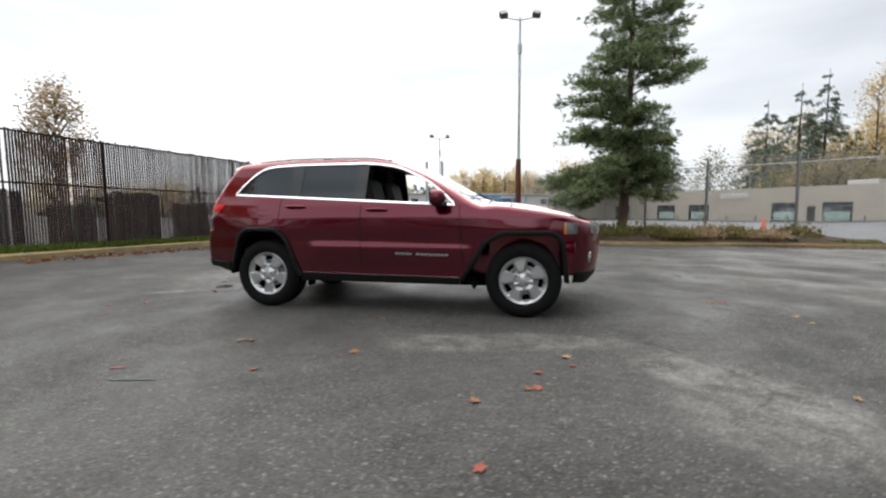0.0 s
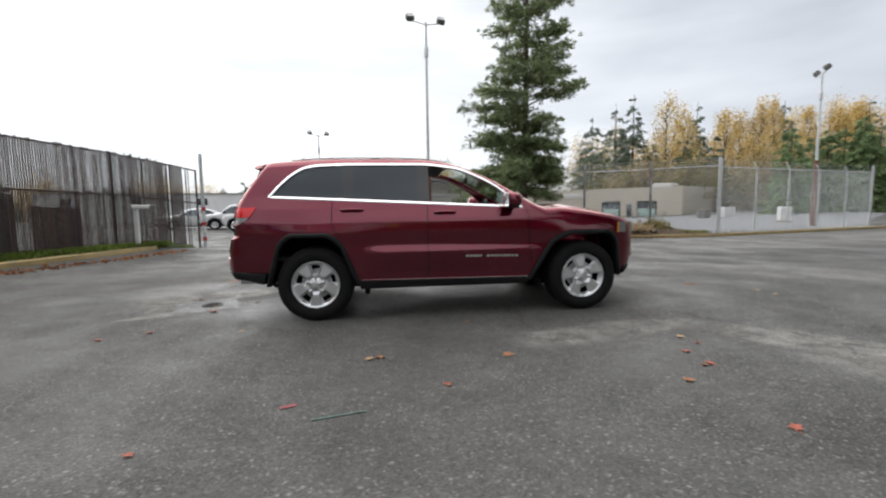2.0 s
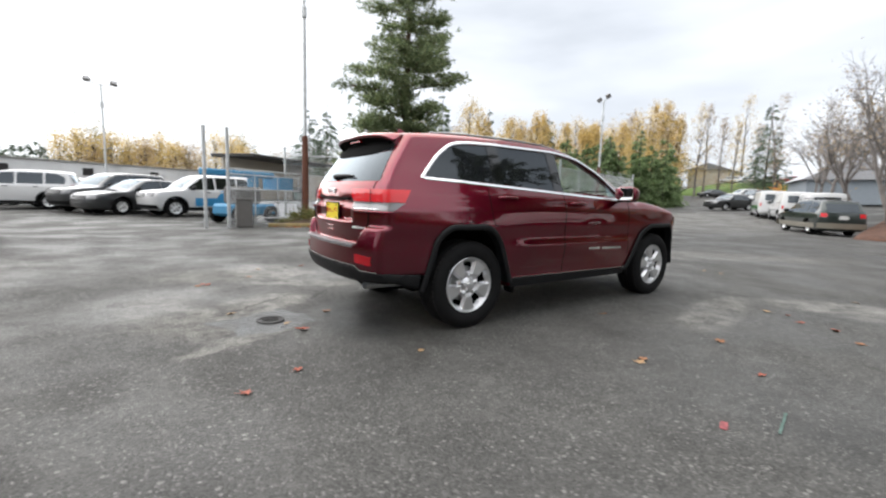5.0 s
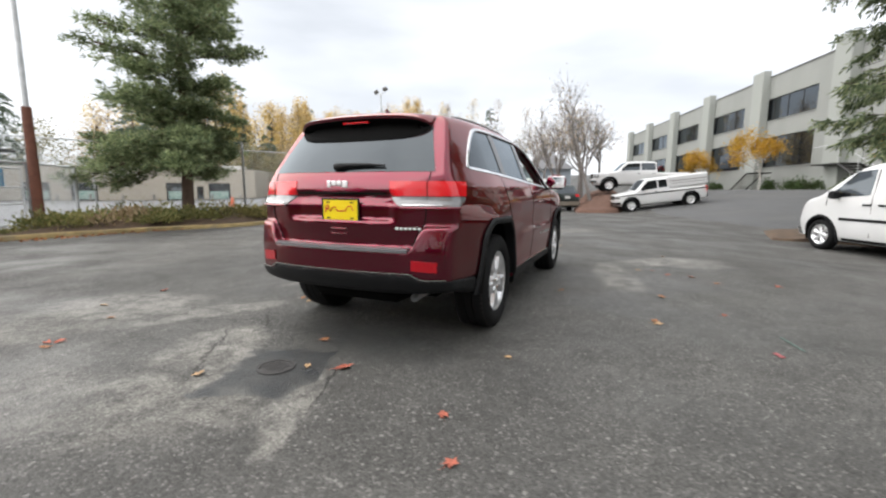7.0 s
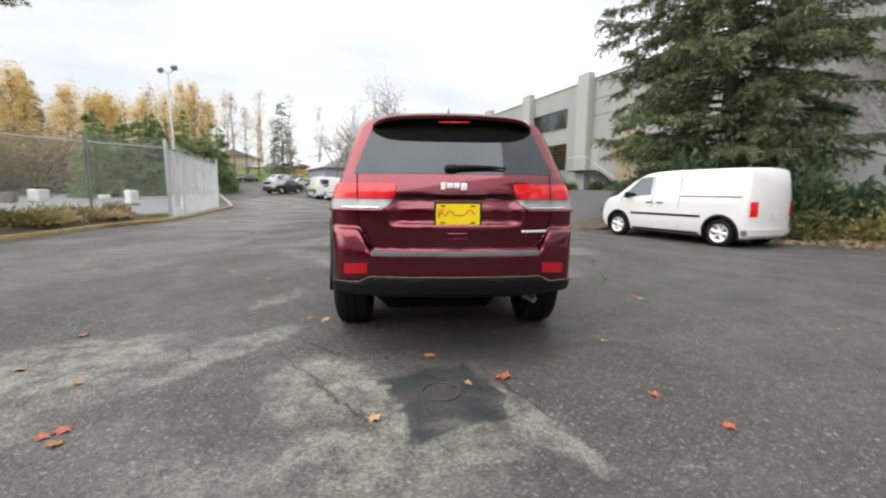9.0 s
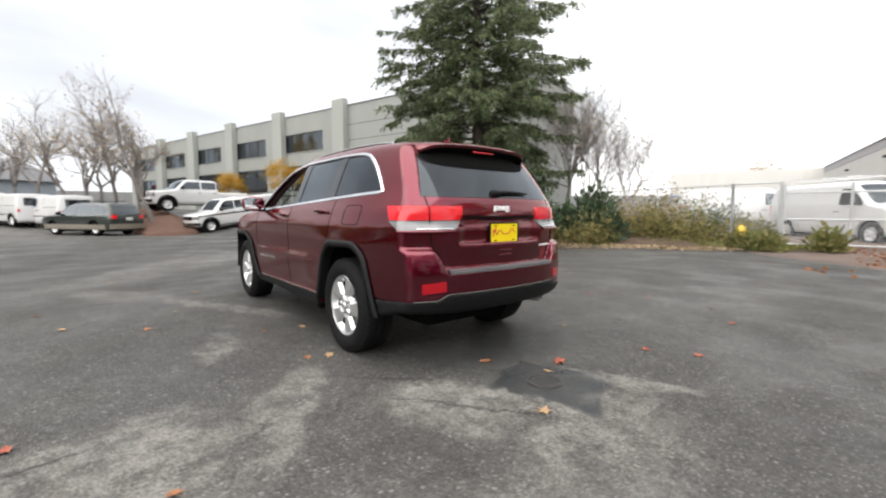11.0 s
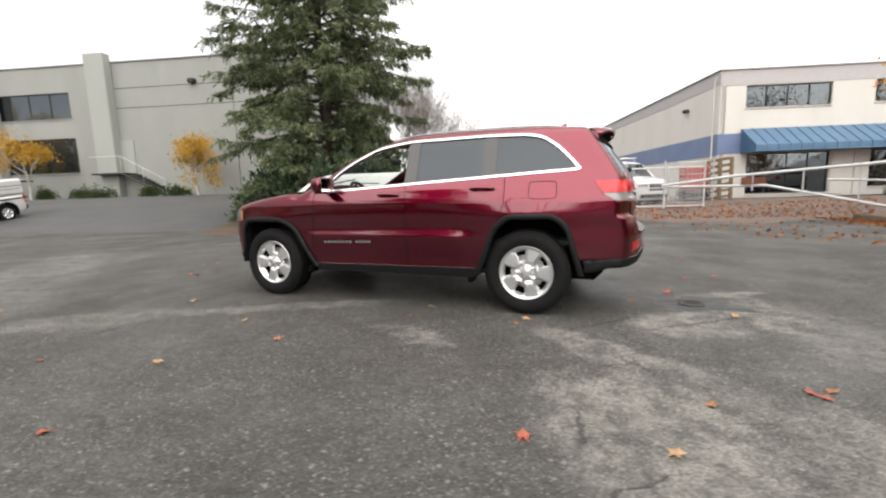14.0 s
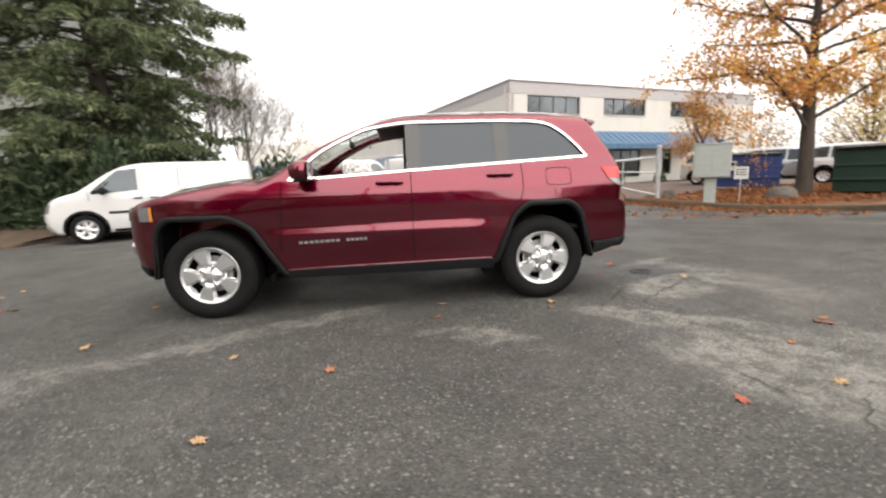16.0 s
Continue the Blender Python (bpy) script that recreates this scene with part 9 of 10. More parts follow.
FIRS = [(29.5, 55.0, 14.2, 4.5), (31.5, 52.1, 15.2, 4.1), (33.0, 50.2, 16.0, 3.6), (35.0, 48.7, 9.3, 3.2), (48.4, 57.8, 16.4, 3.2), (56.5, 50.6, 14.6, 2.9), (65.4, 46.5, 13.6, 3.2), (18.5, 67.3, 14.6, 4.5), (20.5, 64.7, 14.9, 4.1), (37.3, 45.8, 9.1, 3.5), (39.6, 43.3, 9.0, 2.3), (91.4, 28.4, 17.4, 4.4)]
YOUNG = [(32.6, 26.4, 7.6, 2.0), (36.5, 28.0, 6.6, 1.5), (35.6, 26.0, 7.1, 1.6), (35.5, 24.6, 6.9, 1.7), (35.4, 23.1, 7.0, 1.7), (35.9, 22.4, 6.6, 1.5), (36.0, 23.6, 7.6, 1.9), (37.6, 21.1, 5.9, 1.7), (38.6, 20.4, 6.2, 1.7), (40.8, 20.2, 7.4, 2.2), (43.0, 21.0, 5.6, 1.8), (40.0, 26.5, 8.0, 1.9), (43.0, 24.5, 8.5, 2.0)]
BROWN = [(80.0, 35.4, 16.6, 1.9), (83.2, 35.5, 16.5, 1.8), (87.0, 34.3, 14.6, 1.6), (87.9, 32.4, 15.0, 1.6), (95.6, 31.7, 13.9, 2.0), (88.2, 25.7, 17.6, 2.2), (104, 37, 21, 2.4), (116, 26, 20, 2.6)]
for i, (x, y, h, r) in enumerate(GOLD):
    tall_tree("tall golden cottonwood in autumn", x, y, h, r, L_GOLD, 300 + i, 2600, group="cottonwoods on the slope", low=0.10, size=0.45)
for i, (x, y, h, r) in enumerate(FIRS):
    fir_tree("tall dark fir on the wooded slope", x, y, h, r, L_DARKFIR, 330 + i, 5200, group="dark firs on the slope", size=0.6)
for i, (x, y, h, r) in enumerate(YOUNG):
    fir_tree("bushy green fir near the road", x, y, h, r, L_YOUNGFIR, 360 + i, 3800, group="young firs near the road", size=0.5)
for i, (x, y, h, r) in enumerate(BROWN):
    tall_tree("tall thinning brown cottonwood", x, y, h, r, L_BROWNISH if i % 3 else L_GOLD, 390 + i, 900, group="thinning cottonwoods on the slope", thin=0.8, low=0.12, size=0.45)
for i in range(16):
    a = radians(34 + 26 * i / 15)
    d = 54 + rs_w.uniform(-4, 8)
    tall_tree("dull green and brown undergrowth along the slope", d * math.cos(a), d * math.sin(a), rs_w.uniform(4.0, 6.0), 2.6, L_SHRUB if i % 2 else L_BROWNISH, 420 + i, 1300, name="undergrowth_tree", group="undergrowth on the slope", size=0.5, low=0.02)
for i in range(34):
    a = radians(27 + 37 * i / 33)
    d = 92 + rs_w.uniform(-6, 8)
    tall_tree("pale golden tree far up the slope", d * math.cos(a), d * math.sin(a), rs_w.uniform(11.5, 16.0), 3.1, L_GOLD if i % 4 else L_BROWNISH, 450 + i, 1300, group="far trees on the slope", size=0.6, low=0.05)
for i in range(34):
    g_ = 82 + 64 * i / 33 + rs_w.uniform(-0.8, 0.8)
    a, d = radians(g_), rs_w.uniform(88, 108)
    x, y, top = d * math.cos(a), d * math.sin(a), tri_interp(g_, [82, 90, 96, 104, 146], [13.0, 10.5, 8.3, 6.6, 6.4]) * rs_w.uniform(0.78, 1.08)
    if rs_w.rand() < (0.2 if g_ < 98 else 0.55):
        fir_tree("dark fir on the skyline", x, y, top, 2.2, L_DARKFIR, 500 + i, 1100, group="skyline trees", z=0.0, size=0.8)
    else:
        tall_tree("rounded golden tree on the skyline", x, y, top, 3.9, L_GOLD, 500 + i, 1700, group="skyline trees", z=0.0, size=0.6, low=0.05)
for i in range(9):
    g_ = radians(100.5 + 8.5 * i / 8)
    fir_tree("dark clipped conifer above the white wall", 76 * math.cos(g_), 76 * math.sin(g_), rs_w.uniform(5.6, 7.2), 2.0, L_DARKFIR, 560 + i, 900, group="conifers above the wall", z=0.0, size=0.8)
for i in range(9):
    g_ = radians(88.5 + 11.5 * i / 8)
    tall_tree("rounded golden tree above the white wall", 77 * math.cos(g_), 77 * math.sin(g_), rs_w.uniform(7.2, 8.9), 2.7, L_GOLD if i % 3 else L_BROWNISH, 580 + i, 1500, group="golden trees above the wall", z=0.0, size=0.5, low=0.05)
tall_tree("half-bare brown tree behind the brown fence", -22.5, 12.5, 7.3, 1.6, L_BROWNISH, 901, 1800, z=0, size=0.4)
fir_tree("dark fir behind the brown fence", -26, 9.5, 5.8, 2.4, L_DARKFIR, 902, 1200, z=0)
for i in range(16):
    a = radians(27 + 69 * i / 15)
    d = 118 + rs_w.uniform(-8, 8)
    tall_tree("brownish trees massed on the hillside", d * math.cos(a), d * math.sin(a), rs_w.uniform(9, 13), 5.5, L_BROWNISH if i % 3 else L_SHRUB, 700 + i, 1300, group="hillside trees", size=1.0, low=0.03, z=0.0 if a > 1.2 else None)
for i in range(10):
    a = radians(-150 + 8 * i)
    d = 95
    tall_tree("grey autumn trees beyond the yard", d * math.cos(a), d * math.sin(a), rs_w.uniform(8, 11), 5, L_BROWNISH, 800 + i, 1000, group="trees beyond the yard", size=1.0, z=0.0)
for i, (x, y) in enumerate(((-24, -8), (-27, -14), (-26, -3), (-30, -20))):
    tall_tree("autumn tree behind the parked cars", x, y, 8.5, 3.8, L_GOLD if i % 2 else L_SHRUB, 850 + i, 1800, group="trees behind the parked cars", size=0.4, low=0.05)


# ---- yard furniture and small things ----
M_BLUEBIN = mat("blue_painted_steel", (0.025, 0.06, 0.24), 0.55, vary=0.15, scale=2, stain=(0.05, 0.07, 0.16), stain_scale=2)
M_GREENBIN = mat("dark_green_painted_steel", (0.012, 0.045, 0.03), 0.6, vary=0.15, scale=2)
M_MAILBOX = mat("pale_grey_green_enamel", (0.42, 0.45, 0.42), 0.5, 0.1, vary=0.06)
M_ROCK = mat("grey_brown_rock", (0.14, 0.125, 0.11), 0.95, vary=0.4, scale=4, fine=30, bump=0.8)
M_WOODPALLET = mat("weathered_pallet_wood", (0.26, 0.19, 0.12), 0.9, vary=0.3, scale=3, fine=30)
M_REDTANK = mat("red_plastic", (0.40, 0.05, 0.03), 0.5, vary=0.15)
M_HYDRANT = mat("yellow_hydrant_paint", (0.62, 0.42, 0.03), 0.5, vary=0.15)
M_LIFTBLUE = mat("blue_machine_paint", (0.04, 0.26, 0.48), 0.5, vary=0.12)

mbx = thing("mailbox_cluster", "pale grey cluster mailbox on a square pedestal", "mailbox", at=(-9.12, -6.92, 0.05), rz=145)
part("pedestal", Geo().box((0, 0, 0.40), (0.30, 0.22, 0.80), 0.02), M_MAILBOX, mbx)
part("base_plate", Geo().box((0, 0, 0.02), (0.42, 0.34, 0.05), 0.01), M_CONCRETE, mbx)
cab = part("cabinet", Geo().box((0, 0, 1.25), (0.92, 0.48, 0.92), 0.02), M_MAILBOX, mbx)
part("cabinet_cap", Geo().box((0, 0, 1.725), (0.98, 0.54, 0.04), 0.015), M_MAILBOX, cab)
for face_y in (-0.244, 0.244):
    for i in range(2):
        for j in range(6):
            d = part("box_door", Geo().box((-0.22 + 0.44 * i, face_y, 0.90 + 0.14 * j), (0.41, 0.014, 0.125), 0.004), M_MAILBOX, cab)
            part("lock", Geo().lathe([(0.0, 0.0), (0.011, 0.0), (0.012, 0.008)], 8, "y", (-0.06 + 0.44 * i, face_y + (0.008 if face_y > 0 else -0.016), 0.90 + 0.14 * j)), M_STEEL, d)
notice = thing("notice_sheet", "white notice sheet fixed beside the mailboxes", "notice", at=(-9.75, -6.55, 0.0), rz=145)
part("sheet", Geo().box((0, 0, 0.95), (0.34, 0.012, 0.34), 0.002), M_WHITEWOOD, notice)
part("stake", Geo().tube([(0, 0.012, 0), (0, 0.012, 0.9)], 0.015, 6), M_STEEL, notice)
for k in range(3):
    part("text_bar", Geo().box((0, -0.009, 1.04 - 0.07 * k), (0.24, 0.004, 0.025)), M_WINFRAME, notice)


def rock(label, x, y, z, s, seed):
    rs = np.random.RandomState(seed)
    bm = bmesh.new()
    bmesh.ops.create_icosphere(bm, subdivisions=3, radius=1.0)
    for v in bm.verts:
        k = 1 + 0.22 * noise.noise(v.co * 1.4 + Vector((seed, 0, 0))) + 0.08 * noise.noise(v.co * 4)
        v.co = Vector((v.co.x * s[0] * k, v.co.y * s[1] * k, max(-0.3, v.co.z) * s[2] * k))
    me = bpy.data.meshes.new("rock")
    bm.to_mesh(me)
    bm.free()
    ob = part("rock", me, M_ROCK)
    ob.matrix_world = pose(x, y, z, 0, 0, seed * 40)
    return tagged(ob, label, "rock", "rocks on the leaf bed")


rock("rounded grey boulder among fallen leaves", -11.0, -6.5, 0.24, (0.42, 0.30, 0.30), 3)
rock("small rounded dark boulder by the gate post", -9.85, -9.9, 0.17, (0.26, 0.24, 0.24), 5)
rock("small flat stone in the leaves", -9.3, -10.3, 0.1, (0.16, 0.12, 0.10), 6)
for i, (x, y) in enumerate(((9.3, 9.55), (8.7, 9.6), (8.9, 9.9))):
    rock("pale rubble stone by the kerb", x, y, 0.22, (0.16, 0.12, 0.1), 11 + i)

# pipe gate swung open at the yard
gt = thing("pipe_gate", "galvanised pipe gate with a long slanted brace and red plate", "gate")
part("post", Geo().tube([(-9.35, -9.8, 0.0), (-9.35, -9.8, 1.92)], 0.075, 12), M_STEEL, gt)
part("post_cap", Geo().lathe([(0.078, 1.9), (0.08, 1.93), (0.0, 1.97)], 12, "z", (-9.35, -9.8, 0)), M_STEEL, gt)
part("top_bar", Geo().tube([(-9.35, -9.85, 1.55), (-5.5, -10.9, 1.28), (-3.6, -11.3, 1.05)], 0.04, 8), M_STEEL, gt)
part("brace", Geo().tube([(-9.3, -9.85, 0.22), (-6.3, -10.75, 0.98), (-3.7, -11.3, 1.0)], 0.04, 8), M_STEEL, gt)
part("middle_bar", Geo().tube([(-9.35, -9.85, 1.0), (-7.6, -10.4, 1.1)], 0.03, 8), M_STEEL, gt)
for q in (0.25, 0.5, 0.75):
    part("upright", Geo().tube([(-9.35 + 4.5 * q, -9.85 - 1.2 * q, 0.35 + 0.62 * q), (-9.35 + 4.5 * q, -9.85 - 1.2 * q, 1.55 - 0.36 * q)], 0.022, 6), M_STEEL, gt)
part("red_plate", Geo().box((-6.0, -10.75, 1.12), (0.7, 0.02, 0.22), 0.005, rz=15), M_RUST, gt, "rusty red plate")
for i in range(2):
    part("hinge", Geo().tube([(-9.35, -9.8, 0.5 + 0.9 * i), (-9.28, -9.86, 0.5 + 0.9 * i)], 0.05, 8), M_STEEL, gt)
yf = thing("yard_gate", "galvanised tube and mesh gate across the yard", "gate")
for z in (0.25, 0.95, 1.7):
    part("rail", Geo().tube([(-1.2, -12.8, z), (-5.3, -14.2, z)], 0.025, 8), M_STEEL, yf)
for q in (0.0, 0.33, 0.66, 1.0):
    part("upright", Geo().tube([(-1.2 - 4.1 * q, -12.8 - 1.4 * q, 0.05), (-1.2 - 4.1 * q, -12.8 - 1.4 * q, 1.95)], 0.035, 8), M_STEEL, yf)
link_panel(yf, (-1.2, -12.8), (-5.3, -14.2), 0.2, 1.65)

cg = thing("stock_cage", "galvanised cage trolley with red crates and stacked pallets", "cage trolley", at=(-5.4, -18.2, 0.22), rz=16)
for sx in (-0.75, 0.75):
    for sy in (-0.5, 0.5):
        part("corner_post", Geo().tube([(sx, sy, 0.05), (sx, sy, 1.9)], 0.02, 6), M_STEEL, cg)
for k in range(7):
    z = 0.2 + 0.27 * k
    part("wire", Geo().tube([(-0.75, -0.5, z), (0.75, -0.5, z), (0.75, 0.5, z), (-0.75, 0.5, z), (-0.75, -0.5, z)], 0.008, 4), M_STEEL, cg)
for k in range(9):
    s = -0.75 + 1.5 * k / 8
    part("wire", Geo().tube([(s, 0.5, 0.1), (s, 0.5, 1.85)], 0.006, 4), M_STEEL, cg)
crate = thing("red_crate_stack", "red plastic crates inside the cage", "crate", at=(-5.4, -18.2, 0.22), rz=16)
for k in range(3):
    part("crate", Geo().box((-0.1, 0, 0.75 + 0.36 * k), (1.0, 0.8, 0.33), 0.03), M_REDTANK, crate)
part("base_crate", Geo().box((-0.1, 0, 0.33), (1.1, 0.85, 0.45), 0.03), M_WINFRAME, crate)
pal = thing("pallet_stack", "wooden pallets leaning against the wall", "pallets", at=(-6.9, -19.2, 0.24), rz=16)
for k in range(4):
    lean = Matrix.Translation((0.1 * k, 0.16 * k - 0.3, 0.0)) @ Matrix.Rotation(radians(-14), 4, "X") @ Matrix.Rotation(radians(8), 4, "Y")
    one = part("pallet", Geo().box((0, 0.05, 1.0), (0.09, 0.09, 2.0), 0.003).moved(lean), M_WOODPALLET, pal)
    for j in (-0.5, 0.5):
        part("bearer", Geo().box((j, 0.05, 1.0), (0.09, 0.09, 2.0), 0.003).moved(lean), M_WOODPALLET, one)
    for j in range(7):
        part("plank", Geo().box((0, -0.006, 0.15 + 0.3 * j), (1.1, 0.02, 0.11), 0.003).moved(lean), M_WOODPALLET, one)

hyd = thing("fire_hydrant", "yellow fire hydrant among weeds", "hydrant", at=(-0.35, -12.3, 0.05))
part("barrel", Geo().lathe([(0.0, 0.0), (0.17, 0.0), (0.17, 0.05), (0.11, 0.07), (0.11, 0.5), (0.15, 0.52), (0.15, 0.56), (0.12, 0.62), (0.06, 0.7), (0.03, 0.71), (0.03, 0.77), (0.0, 0.77)], 20).mesh("barrel", 40), M_HYDRANT, hyd)
for a in (0, 120, 240):
    c = Geo().lathe([(0.055, 0.08), (0.06, 0.14), (0.075, 0.15), (0.075, 0.19), (0.0, 0.2)], 14, "x", (0, 0, 0.42))
    part("outlet", c.moved(pose(0, 0, 0, 0, 0, a)), M_HYDRANT, hyd)
mk = thing("utility_marker", "pale grey utility pedestal beside the shrubs", "utility box", at=(5.0, -13.2, 0.2), rz=20)
part("body", Geo().box((0, 0, 0.45), (0.22, 0.2, 0.9), 0.02), M_MAILBOX, mk)
part("cap", Geo().box((0, 0, 0.92), (0.25, 0.23, 0.05), 0.015), M_MAILBOX, mk)


def dumpster(label, x, y, rz, m, w=1.9, d=1.4, h=1.35, lid=M_BLACKPLASTIC):
    th = thing("dumpster", label, "dumpster", "dumpsters by the tree", at=(x, y, 0.22), rz=rz)
    v = [(-w / 2, -d / 2 + 0.1, 0.1), (w / 2, -d / 2 + 0.1, 0.1), (w / 2, d / 2 - 0.1, 0.1), (-w / 2, d / 2 - 0.1, 0.1), (-w / 2, -d / 2, h * 0.86), (w / 2, -d / 2, h * 0.86), (w / 2, d / 2, h), (-w / 2, d / 2, h)]
    part("bin", Geo().add(v, [(0, 3, 2, 1), (0, 1, 5, 4), (1, 2, 6, 5), (2, 3, 7, 6), (3, 0, 4, 7)]), m, th)
    for s in (-0.25, 0.25):
        part("lid", Geo().box((s * w, 0, h * 0.95), (w * 0.48, d * 1.02, 0.05), 0.015).moved(Matrix.Rotation(radians(4), 4, "X")), lid, th)
    for z in (0.45, 0.85):
        part("rib", Geo().box((0, -d / 2 + 0.02, z), (w, 0.06, 0.07), 0.01).box((-w / 2, 0, z), (0.06, d * 0.9, 0.07), 0.01).box((w / 2, 0, z), (0.06, d * 0.9, 0.07), 0.01), m, th)
    for s in (-1, 1):
        part("lift_pocket", Geo().box((s * (w / 2 + 0.06), 0, 0.75), (0.12, 0.8, 0.16), 0.01), m, th)
    return th


dumpster("blue steel dumpster heaped under fallen leaves", -14.2, -11.6, 150, M_BLUEBIN, w=2.1, h=1.45)
dumpster("long dark green dumpster on the leafy bed", -14.2, -5.6, 112, M_GREENBIN, w=3.2, d=1.7, h=1.45)
sg = thing("bin_sign", "white sign plate with a dark mark on the dumpster", "sign", at=(-13.2, -11.2, 0.2), rz=150)
part("plate", Geo().box((0, -0.05, 0.95), (0.5, 0.02, 0.36), 0.004), M_WHITEWOOD, sg)
part("mark", Geo().box((0, -0.065, 1.0), (0.3, 0.008, 0.12), 0.002), M_WINFRAME, sg)

# blue boom machine behind the gate
lift = thing("boom_lift", "blue boom lift parked behind the pipe gate", "machine", at=(-0.9, 12.6, 0.0), rz=30)
part("chassis", Geo().box((0, 0, 0.45), (1.9, 1.0, 0.4), 0.08), M_LIFTBLUE, lift)
part("turret", Geo().box((-0.1, 0, 0.95), (1.0, 0.8, 0.6), 0.08), M_GREYTRIM, lift)
part("mast", Geo().box((0.35, 0, 1.1), (0.3, 0.3, 1.3), 0.04), M_LIFTBLUE, lift)
part("boom", Geo().box((-0.2, 0, 1.68), (2.9, 0.25, 0.22), 0.04), M_LIFTBLUE, lift)
part("basket", Geo().box((1.5, 0, 1.4), (0.7, 0.9, 0.5), 0.04), M_LIFTBLUE, lift)
for sx in (-0.65, 0.65):
    for sy in (-0.55, 0.55):
        part("tyre", Geo().lathe([(0.1, -0.1), (0.28, -0.1), (0.3, -0.06), (0.3, 0.06), (0.28, 0.1), (0.1, 0.1)], 24, "y", (sx, sy, 0.3)), M_TYRE, lift)
cone = thing("traffic_barrel", "orange cone standing on the fenced lot", "traffic cone", at=(13.0, 19.2, 0.0))
part("cone", Geo().lathe([(0.16, 0.0), (0.15, 0.05), (0.05, 0.7), (0.03, 0.72), (0.0, 0.72)], 16).mesh("cone", 40), mat("orange_plastic", (0.75, 0.13, 0.03), 0.5), cone)
part("foot", Geo().box((0, 0, 0.02), (0.42, 0.42, 0.05), 0.01), M_BLACKPLASTIC, cone)
for i, (x, y, s, m) in enumerate(((27.5, 27.0, (1.0, 0.8, 0.9), M_WHITEWOOD), (25.9, 27.6, (0.9, 0.7, 0.7), M_GREYTRIM), (30.5, 24.6, (0.8, 0.7, 0.5), M_WHITEWOOD), (24.2, 18.6, (0.6, 0.6, 0.9), M_WHITEWOOD))):
    ct = thing("storage_crate", "pale wrapped pallet load in the fenced lot", "crate", "loads in the fenced lot", at=(x, y, 0.0), rz=23 * i)
    part("load", Geo().box((0, 0, s[2] / 2 + 0.12), s, 0.06), m, ct)
    part("pallet", Geo().box((0, 0, 0.06), (s[0] * 1.05, s[1] * 1.05, 0.12), 0.01), M_WOODPALLET, ct)
far = thing("grey_house", "grey pitched-roof building far up the road", "building", at=(62, 11.5, float(ground_z(62, 11.5))), rz=25)
part("wall", Geo().box((0, 0, 1.3), (11, 7, 2.6)), mat("blue_grey_siding", (0.32, 0.36, 0.40), 0.8, vary=0.1), far)
part("roof", Geo().add([(-6, -4, 2.55), (6, -4, 2.55), (6, 4, 2.55), (-6, 4, 2.55), (-6, 0, 4.9), (6, 0, 4.9)], [(0, 1, 5, 4), (2, 3, 4, 5), (0, 4, 3), (1, 2, 5), (0, 3, 2, 1)]), mat("grey_shingle_roof", (0.45, 0.45, 0.47), 0.9, vary=0.15), far)
for i in range(4):
    part("window", Geo().box((-4 + 2.6 * i, -3.52, 1.5), (1.3, 0.08, 1.0), 0.02), M_OFFICE, far)
far2 = thing("distant_house", "pale house on the hill above the road", "house", at=(108, 44, float(ground_z(108, 44)) + 2.6), rz=10)
part("wall", Geo().box((0, 0, -0.25), (14, 8, 5.9)), M_BEIGE, far2)
part("roof", Geo().add([(-7.5, -4.5, 2.6), (7.5, -4.5, 2.6), (7.5, 4.5, 2.6), (-7.5, 4.5, 2.6), (-7.5, 0, 4.2), (7.5, 0, 4.2)], [(0, 1, 5, 4), (2, 3, 4, 5), (0, 4, 3), (1, 2, 5), (0, 3, 2, 1)]), M_ROOF, far2)
for i in range(3):
    part("window", Geo().box((-4 + 4 * i, -4.02, 1.4), (1.4, 0.08, 1.1), 0.02), M_OFFICE, far2)
shrub("orange_hedge", "rust-orange autumn hedge up the road", 70, 20, 3.0, 2.0, 2.2, 1800, L_ORANGE, 333, 0.45)


# fallen leaves
def maple_leaf(size, seed):
    """One dry leaf with five curled lobes and a stalk."""
    rs = np.random.RandomState(seed)
    pts = []
    for i in range(25):
        a = 2 * math.pi * i / 25
        r = (0.34 + 0.20 * max(0, math.cos(5 * a)) ** 1.0 + 0.05 * math.cos(15 * a)) * (1 - 0.25 * (abs(a - math.pi) < 0.3))
        pts.append((r * math.cos(a) * size, r * math.sin(a) * size * 0.85, (0.05 + 0.11 * abs(math.sin(2 * a + seed)) * rs.uniform(0.3, 1)) * size))
    v = [(0, 0, 0.025 * size)] + pts
    f = [(0, 1 + i, 1 + (i + 1) % 25) for i in range(25)]
    g = Geo().add(v, f)
    g.tube([(-0.3 * size, 0, 0.03 * size), (-0.6 * size, 0.05 * size, 0.05 * size), (-0.8 * size, 0.12 * size, 0.03 * size)], 0.012 * size, 4)
    return g


